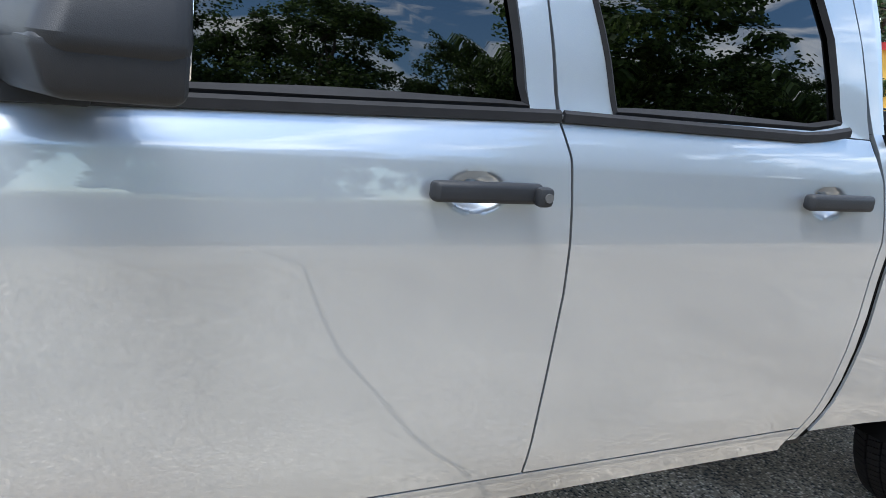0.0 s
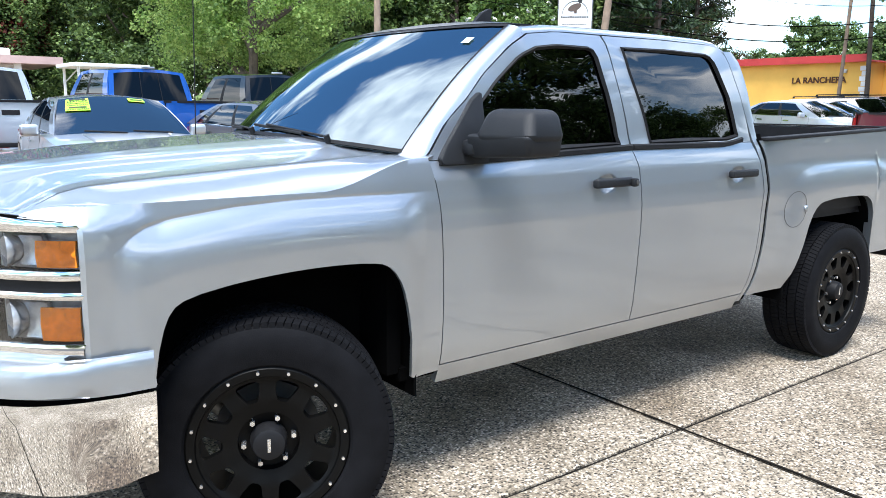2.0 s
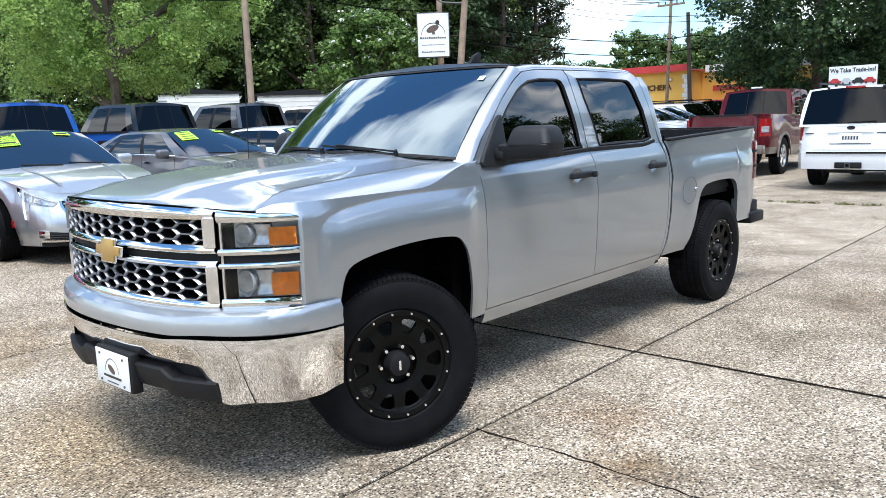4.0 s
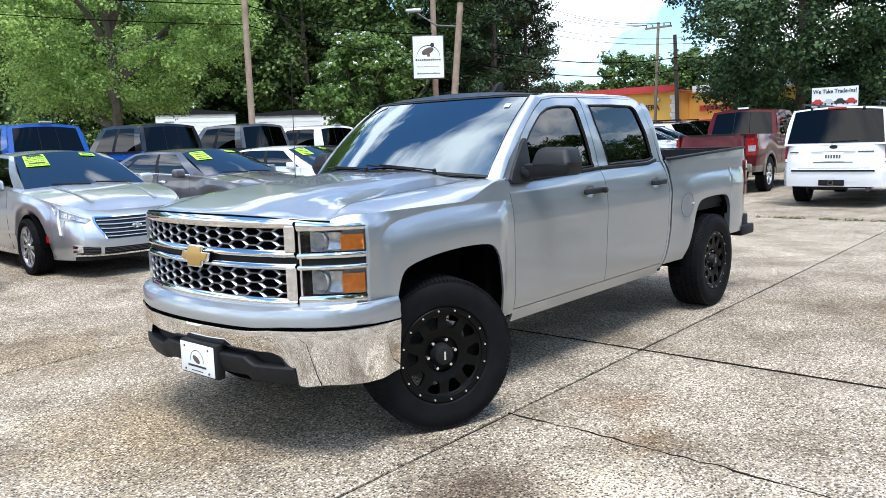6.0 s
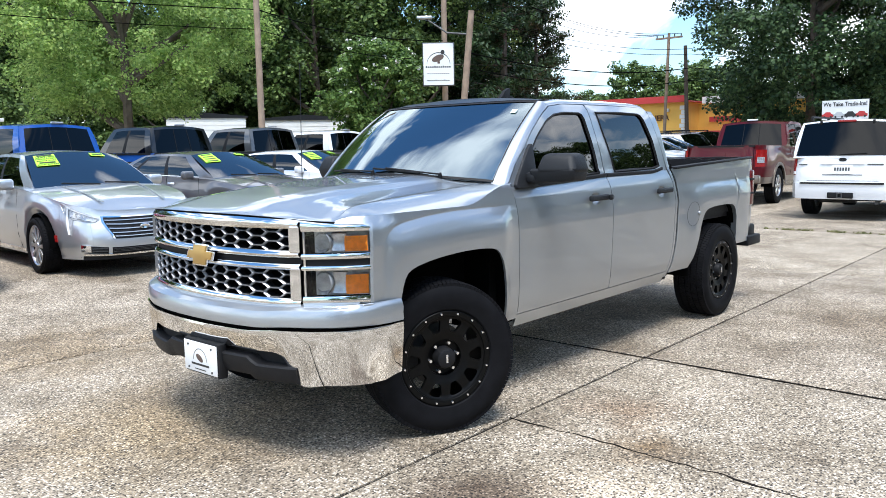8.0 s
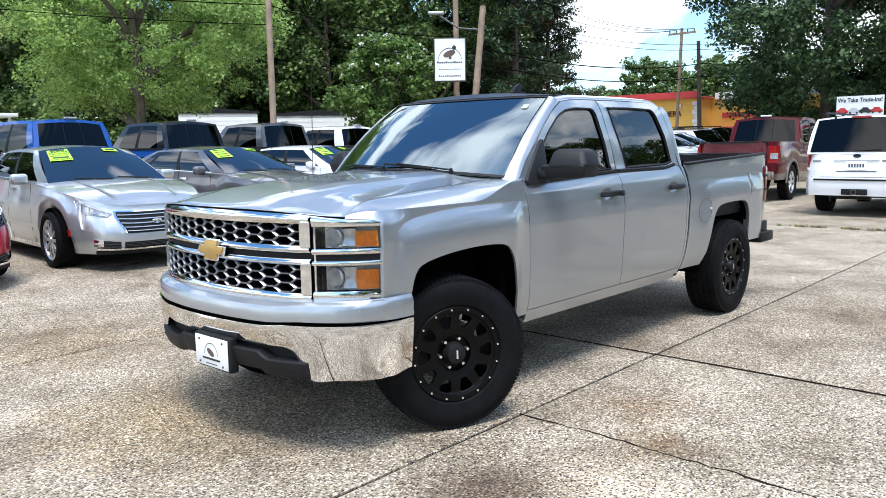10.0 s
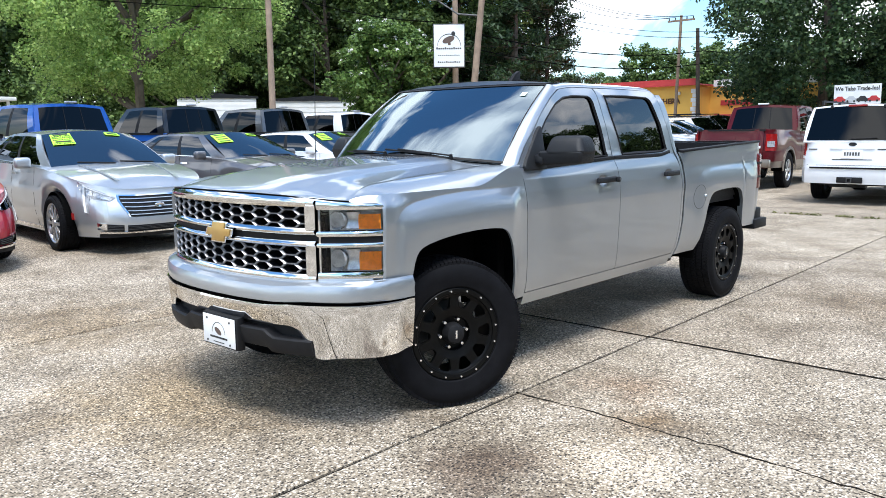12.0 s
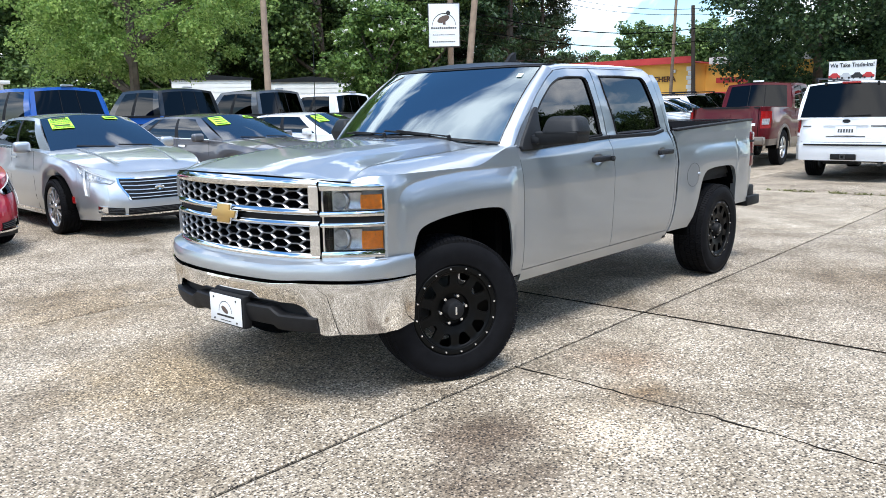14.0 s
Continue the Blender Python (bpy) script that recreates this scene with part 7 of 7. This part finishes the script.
# the wooded far side of the street, which the truck's glass and paint reflect
for k, x in enumerate((-34, -27, -20.5, -14, -8, -2.5, 3.5, 9.5, 15.5, 22, 29, 37)):
    src = (big_a, big_b)[k % 2]
    sc = 0.56 + 0.18 * ((k * 7) % 5) / 4
    copy_thing(src, pose(x, -25.5 - 2.5 * ((k * 3) % 4) / 3, 0, 0, 0, 47 * k) @ Matrix.Diagonal((sc, sc, sc, 1)))
    if k % 2 == 0:
        copy_thing(under, pose(x + 2.5, -24.0, 0, 0, 0, 61 * k))
# more of them stand nearer, beside the lot's street corner
for k, (x, y, sc) in enumerate(((15.5, -24.0, 0.58), (21.5, -21.5, 1.10), (25.8, -18.8, 0.52), (29.5, -17.4, 0.49), (34.5, -16.6, 0.48), (41.0, -16.5, 0.57))):
    copy_thing((big_b, big_a)[k % 2], pose(x, y, 0, 0, 0, 71 * k) @ Matrix.Diagonal((sc, sc, sc, 1)))
    copy_thing(under, pose(x + 2.4, y - 0.6, 0, 0, 0, 50 * k))
bm = grid_bm(lin(-200, 200, 9), [-14.5, -4.50], lambda x, y: (x, y, -0.06))
tagged(part("road", bm, M_ASPHALT, None), "grey asphalt street along the lot", "road", kind="structure")


# ---- poles and wires ----
def pole(p, h, r, mat, label, lean=(0, 0)):
    root = thing("utility_pole", Matrix.Translation(p), label, "utility pole", "utility poles")
    part("post", cyl_bm((0, 0, -0.3), (lean[0], lean[1], h), r, 14, r * 0.78), mat, root)
    return root


P1, P0, P2, PD, PU = polar(54.1, 25.5), polar(40.9, 31.0), polar(40.2, 29.5), polar(23.7, 40.0), polar(25.45, 39.0)
pole(P1, 10.5, 0.108, M_POLE, "weathered wooden utility pole behind the cars")
p0 = pole(P0, 9.5, 0.13, M_POLE, "wooden utility pole carrying the dealer's sign")
LEAN = Vector((0.42, -0.50, 0)) / 6.6
p2 = pole(P2, 6.6, 0.145, M_POLE, "short leaning wooden pole with a street-light arm", LEAN * 6.6)
pole(PD, 6.3, 0.11, M_POLEDARK, "dark creosoted utility pole by the yellow building", (-0.15, 0.2))
pu = pole(PU, 6.80, 0.085, M_POLE, "tall pale utility pole with a crossarm", (0.06, -0.20))
part("crossarm", moved(box_bm(-0.04, 0.04, -0.66, 0.66, 6.53, 6.61), pose(0.06, -0.20, 0)), M_POLE, pu)
for y in (-0.60, -0.28, 0.28, 0.60):
    part("insulator", cyl_bm((0.06, y - 0.20, 6.61), (0.06, y - 0.20, 6.73), 0.028, 8), M_STEEL, pu)
# street-light arm from the short pole, over the sign
root_ = LEAN * 5.75 + Vector((0, 0, 5.75))
mid_arm, tip_arm = polar(40.7, 29.7, 5.85) - P2, polar(42.3, 30.0, 6.45) - P2
arm = cyl_bm(root_, mid_arm, 0.035, 8)
cyl_bm(mid_arm, tip_arm, 0.032, 8, None, arm)
part("lamp_arm", arm, M_STEEL, p2)
headb = box_bm(-0.30, 0.30, -0.12, 0.12, -0.06, 0.07, 0.05, segs=3)
moved(headb, Matrix.Translation(tip_arm) @ pose(0, 0, 0, 0, 0, 130))
part("lamp_head", headb, M_RIMSILVER, p2)
part("meter_box", box_bm(-0.12, 0.12, -0.26, -0.12, 1.5, 2.0, 0.02), M_STEEL, p2)


def wire(name, a, b, sag, r, label):
    a, b = Vector(a), Vector(b)
    bm = bmesh.new()
    n = 16
    prev = None
    pts = [a.lerp(b, i / n) - Vector((0, 0, sag * 4 * (i / n) * (1 - i / n))) for i in range(n + 1)]
    d = (b - a).normalized()
    e = d.orthogonal().normalized()
    g = d.cross(e)
    rings = [[bm.verts.new(q + (e * math.cos(k * 1.2566) + g * math.sin(k * 1.2566)) * r) for k in range(5)] for q in pts]
    for u, w in zip(rings, rings[1:]):
        for k in range(5):
            bm.faces.new((u[k], u[(k + 1) % 5], w[(k + 1) % 5], w[k]))
    ob = part(name, bm, M_DARK, None)
    return tagged(ob, label, "cable", "overhead cables")


LAB = "black overhead cable strung between poles"
far_left = polar(96.0, 34.0, 8.2)
for z1, z0, r in ((5.95, 5.75, 0.016), (5.35, 5.05, 0.013), (7.6, 7.3, 0.013), (8.4, 8.1, 0.013)):
    wire("overhead_cable", P1 + Vector((0, 0, z1)), P0 + Vector((0, 0, z0)), 0.28, r, LAB)
    wire("overhead_cable", P1 + Vector((0, 0, z1)), far_left + Vector((0, 0, z1 - 5.95)), 0.5, r, LAB)
for z0, zd, r in ((5.1, 5.25, 0.022), (4.55, 4.65, 0.019), (6.3, 5.9, 0.012), (6.5, 6.15, 0.012)):
    wire("overhead_cable", P2 + LEAN * z0 + Vector((0, 0, z0)), PD + Vector((0, 0, zd)), 0.45, r, LAB)
    wire("overhead_cable", PD + Vector((0, 0, zd)), polar(5.0, 48.0, zd), 0.4, r, LAB)
for z0, zu, dy in ((8.6, 6.72, 0.40), (8.8, 6.72, -0.80), (9.0, 6.72, 0.08)):
    wire("overhead_cable", P0 + Vector((0, 0, z0)), PU + Vector((0, dy, zu)), 0.9, 0.014, LAB)

# ---- the dealer's sign on its pole ----
M_SIGNWHITE = simple("white_sign_face", (0.74, 0.75, 0.74), 0.45, 0, 0.04, 2)
sp = polar(41.35, 29.8)
face_dir = math.degrees(math.atan2(EYE0.y - sp.y, EYE0.x - sp.x)) + 90
sign = thing("pole_sign", Matrix.Translation((sp.x, sp.y, 3.92)) @ pose(0, 0, 0, 0, 0, face_dir), "white dealer sign with a bird emblem, on a pole", "sign")
part("sign_box", box_bm(-0.60, 0.60, 0.0, 0.20, 0.0, 1.60, 0.02), M_STEEL, sign)
board = part("sign_face", box_bm(-0.565, 0.565, -0.012, -0.001, 0.035, 1.565), M_SIGNWHITE, sign, "white sign face")
arc = bmesh.new()
for k in range(24):
    a0, a1 = math.pi * k / 24, math.pi * (k + 1) / 24
    w0, w1 = 0.012 + 0.018 * math.sin(a0), 0.012 + 0.018 * math.sin(a1)
    arc.faces.new([arc.verts.new((math.cos(a) * r, -0.016, 0.80 + math.sin(a) * r)) for a, r in ((a0, 0.44), (a1, 0.44), (a1, 0.44 - w1), (a0, 0.44 - w0))])
part("emblem_arc", arc, M_INK, board)
shape = bmesh.new()
bmesh.ops.create_uvsphere(shape, u_segments=16, v_segments=10, radius=1.0)
moved(shape, pose(-0.02, -0.016, 1.02, 0, -22, 0) @ Matrix.Diagonal((0.24, 0.003, 0.115, 1)))
part("emblem_shape", shape, M_BROWN, board)
shape = bmesh.new()
bmesh.ops.create_uvsphere(shape, u_segments=12, v_segments=8, radius=1.0)
moved(shape, pose(0.16, -0.017, 1.24, 0, 0, 0) @ Matrix.Diagonal((0.075, 0.003, 0.085, 1)))
part("emblem_shape", shape, M_INK, board)
part("emblem_shape", box_bm(-0.04, 0.06, -0.018, -0.014, 0.82, 0.92), M_BROWN, board)
for z, w, h in ((0.67, 0.96, 0.055), (0.44, 0.84, 0.022), (0.18, 0.86, 0.038)):
    n = int(w / 0.075)
    for k in range(n):
        x0 = -w / 2 + w * k / n
        part("print_bar", box_bm(x0, x0 + w / n * 0.68, -0.018, -0.013, z, z + h * (1.0 if k % 4 else 1.35)), M_INK, board)

# ---- sales board under the magnolia ----
bp = Vector((23.2, 2.98, 0))
sb = thing("sales_board", Matrix.Translation(bp) @ pose(0, 0, 0, 0, 0, -90) @ Matrix.Diagonal((0.86, 1, 0.98, 1)), "white sales board with red and black cars printed on it", "sign")
brd = part("board", box_bm(-0.76, 0.76, 0.0, 0.03, 2.28, 2.88), M_SIGNWHITE, sb)
for x in (-0.6, 0.6):
    part("post", box_bm(x - 0.04, x + 0.04, 0.03, 0.10, -0.05, 2.85), M_POLE, sb)
words = text_mesh("We Take Trade-Ins!", 0.175, M_INK, "lettering", 0.003, True)
words.parent = brd
words.location = (0, -0.006, 2.75)
M_PRINTRED = simple("red_print", (0.45, 0.03, 0.03), 0.5)
M_PRINTGREY = simple("grey_print", (0.45, 0.47, 0.48), 0.5)
for k, (x, mt) in enumerate(((-0.56, M_PRINTRED), (-0.19, M_PRINTGREY), (0.18, M_INK), (0.54, M_PRINTRED))):
    sil = prism_bm([(-0.19, 0.0), (0.19, 0.0), (0.20, 0.07), (0.13, 0.10), (0.08, 0.16), (-0.07, 0.16), (-0.13, 0.10), (-0.20, 0.08)], -0.005)
    moved(sil, pose(x, -0.001, 2.36))
    part("printed_shape", sil, mt, brd)
    for dx in (-0.11, 0.11):
        part("printed_wheel", cyl_bm((x + dx, -0.004, 2.365), (x + dx, -0.009, 2.365), 0.035, 10), M_INK, brd)

# ---- yellow building with the red roof edge ----
M_YELLOW = simple("yellow_stucco", (0.86, 0.50, 0.11), 0.85, 0, 0.08, 0.8, bump=0.3, fine=60)
M_REDMETAL = simple("red_metal_fascia", (0.50, 0.045, 0.045), 0.5, 0, 0.12, 1.5)
M_WHITEWALL = simple("white_clapboard", (0.80, 0.80, 0.78), 0.7, 0, 0.07, 1.2)
yb = thing("yellow_building", pose(34.0, 12.9, 0), "yellow stucco restaurant with a red roof edge", "building")
part("wall", box_bm(0.0, 0.3, 0.0, 32.0, -0.1, 3.68), M_YELLOW, yb)
part("wall", box_bm(0.3, 14.0, -0.0, 0.3, -0.1, 3.68), M_YELLOW, yb)
part("wall", box_bm(1.6, 1.9, -9.0, -0.01, -0.1, 3.6), M_YELLOW, yb)
part("roof", box_bm(-0.25, 14.2, -0.2, 32.2, 3.68, 3.74), M_REDMETAL, yb)
part("fascia", box_bm(-0.30, -0.22, -0.25, 32.2, 3.66, 3.98), M_REDMETAL, yb, "red metal roof edge")
part("fascia", box_bm(1.45, 1.53, -9.2, -0.25, 3.62, 3.95), M_WHITEWALL, yb)
for k in range(16):
    part("quoin", box_bm(-0.03, 0.0, 0.0, 0.26 if k % 2 else 0.18, 0.0 + 0.22 * k, 0.20 + 0.22 * k, 0.008), M_WHITEWALL, yb)
M_LETTER = simple("dark_brown_letters", (0.09, 0.03, 0.01), 0.6)
lt = text_mesh("LA RANCHERA", 0.37, M_LETTER, "lettering", 0.02, True)
lt.parent = yb
lt.matrix_basis = pose(-0.03, 2.05, 2.92, 0, 0, -90)
part("red_awning", box_bm(0.9, 1.6, -2.6, -0.5, 1.9, 2.25, 0.05), M_REDMETAL, yb)
part("sign_panel", box_bm(1.55, 1.60, -2.2, -0.6, 2.7, 2.95), M_REDMETAL, yb)
part("roof_vent", box_bm(3.0, 3.8, 6.0, 6.8, 3.56, 4.15, 0.03), M_STEEL, yb)
part("roof_vent", cyl_bm((2.0, 9.0, 3.56), (2.0, 9.0, 4.2), 0.18, 12), M_STEEL, yb)
part("wall_lamp", box_bm(-0.12, 0.0, 0.8, 0.98, 3.22, 3.38, 0.02), M_WHITE, yb)

# ---- insurance office with a flat canopy ----
M_PINK = simple("faded_pink_fascia", (0.52, 0.36, 0.33), 0.7, 0, 0.1, 1.0)
ins = thing("insurance_office", pose(0, 40.0, 0), "low office with a pink canopy edge and a red roof sign", "building")
part("wall", box_bm(-12.5, 6.1, 1.6, 7.0, -0.1, 3.38), M_WHITEWALL, ins)
part("canopy", box_bm(-13.5, 7.95, -0.4, 7.2, 3.38, 3.74), M_PINK, ins, "pink flat canopy")
for x in (-6.0, -2.0, 2.0, 6.0):
    part("canopy_post", box_bm(x - 0.16, x + 0.16, 0.0, 0.32, -0.1, 3.38), M_WHITEWALL, ins)
for k in range(6):
    win = part("window", box_bm(-11 + k * 2.9, -9.2 + k * 2.9, 1.55, 1.62, 1.3, 2.75), M_TINT, ins)
    part("window_frame", box_bm(-10.15 + k * 2.9, -10.05 + k * 2.9, 1.52, 1.55, 1.3, 2.75), M_WHITE, win)
rs = part("roof_sign", box_bm(0.60, 4.95, 0.2, 0.30, 4.02, 4.68), M_WHITE, ins, "white roof sign with a red band")
part("sign_band", box_bm(0.62, 4.93, 0.188, 0.20, 4.30, 4.66), M_PRINTRED, rs)
for x in (1.2, 4.3):
    part("sign_leg", box_bm(x - 0.04, x + 0.04, 0.22, 0.28, 3.74, 4.02), M_STEEL, rs)
tx = text_mesh("ALL ABOUT AUTO INSURANCE", 0.36, M_WHITE, "lettering", 0.01, True)
tx.parent = rs
tx.matrix_basis = pose(2.78, 0.18, 4.48) @ Matrix.Diagonal((0.84, 1, 1, 1))
part("print_bar", box_bm(1.7, 4.0, 0.188, 0.20, 4.09, 4.22), M_INK, rs)
part("air_unit", box_bm(5.1, 5.9, 1.0, 1.8, 3.74, 4.15, 0.1), M_WHITE, ins)

# ---- small white houses among the trees, and an open carport ----
def house(m, w, d, h, label):
    root = thing("house", m, label, "house", "white houses behind the lot")
    for y0, y1, x0, x1 in ((0, 0.12, 0, w), (d - 0.12, d, 0, w), (0.12, d - 0.12, 0, 0.12), (0.12, d - 0.12, w - 0.12, w)):
        part("wall", box_bm(x0, x1, y0, y1, -0.1, h), M_WHITEWALL, root)
    for k in range(int(h / 0.22)):
        part("clapboard", box_bm(-0.01, w + 0.01, -0.025, -0.002, 0.05 + 0.22 * k, 0.24 + 0.22 * k), M_WHITEWALL, root)
    rf = prism_bm([(-0.12, h - 0.03), (w + 0.12, h - 0.03), (w + 0.12, h + 0.06), (w / 2, h + 0.22), (-0.12, h + 0.06)], d + 0.16)
    moved(rf, pose(0, -0.08, 0))
    part("roof", rf, M_GREYPL, root, "dark shallow roof")
    win_ = part("window", box_bm(w * 0.62, w * 0.78, -0.05, -0.028, h * 0.45, h * 0.8), M_TINT, root)
    part("window_frame", box_bm(w * 0.60, w * 0.80, -0.045, -0.03, h * 0.43, h * 0.45), M_WHITE, win_)
    return root


h1 = polar(60.5, 40.0)
house(Matrix.Translation(h1) @ pose(0, 0, 0, 0, 0, -30), 3.7, 4.0, 3.3, "small white clapboard house under the trees")
h2 = polar(53.9, 36.0)
house(Matrix.Translation(h2) @ pose(0, 0, 0, 0, 0, -36), 3.6, 3.2, 3.0, "small white clapboard shed beside the pole")
cp = thing("carport", pose(8.75, 35.5, 0), "open carport with a flat white roof on posts", "carport")
part("roof", box_bm(-1.65, 1.65, -1.6, 1.6, 3.10, 3.26, 0.02), M_WHITEWALL, cp)
for x in (-1.35, 1.35):
    for y in (-1.4, 1.4):
        part("post", box_bm(x - 0.05, x + 0.05, y - 0.05, y + 0.05, -0.1, 3.10), M_WHITEWALL, cp)
        part("brace", cyl_bm((x, y, 2.45), (x - math.copysign(0.6, x), y, 3.10), 0.03, 6), M_WHITEWALL, cp)


# weeds in the far slab joints
M_WEED = leaf_mat("dry_weeds", (0.10, 0.11, 0.04), (0.17, 0.18, 0.06), (0.26, 0.24, 0.10), 0.3)
rng_w = random.Random(9)
tufts = []
for jx, y0, y1, n in ((JOINT_X + 2 * SLAB_X, -1.0, 1.6, 46), (JOINT_X + 2 * SLAB_X, 3.2, 4.6, 12), (JOINT_X + SLAB_X, 0.6, 2.2, 8)):
    for k in range(n):
        tufts.append(((jx + rng_w.gauss(0, 0.012), rng_w.uniform(y0, y1), 0.012), rng_w.uniform(0.02, 0.06)))
weeds = new("weeds", leaves_mesh("weeds", M_WEED, tufts, 14, 0.045, 77, 3.0))
tagged(weeds, "dry green weeds growing in the slab joints", "weeds", kind="stuff")
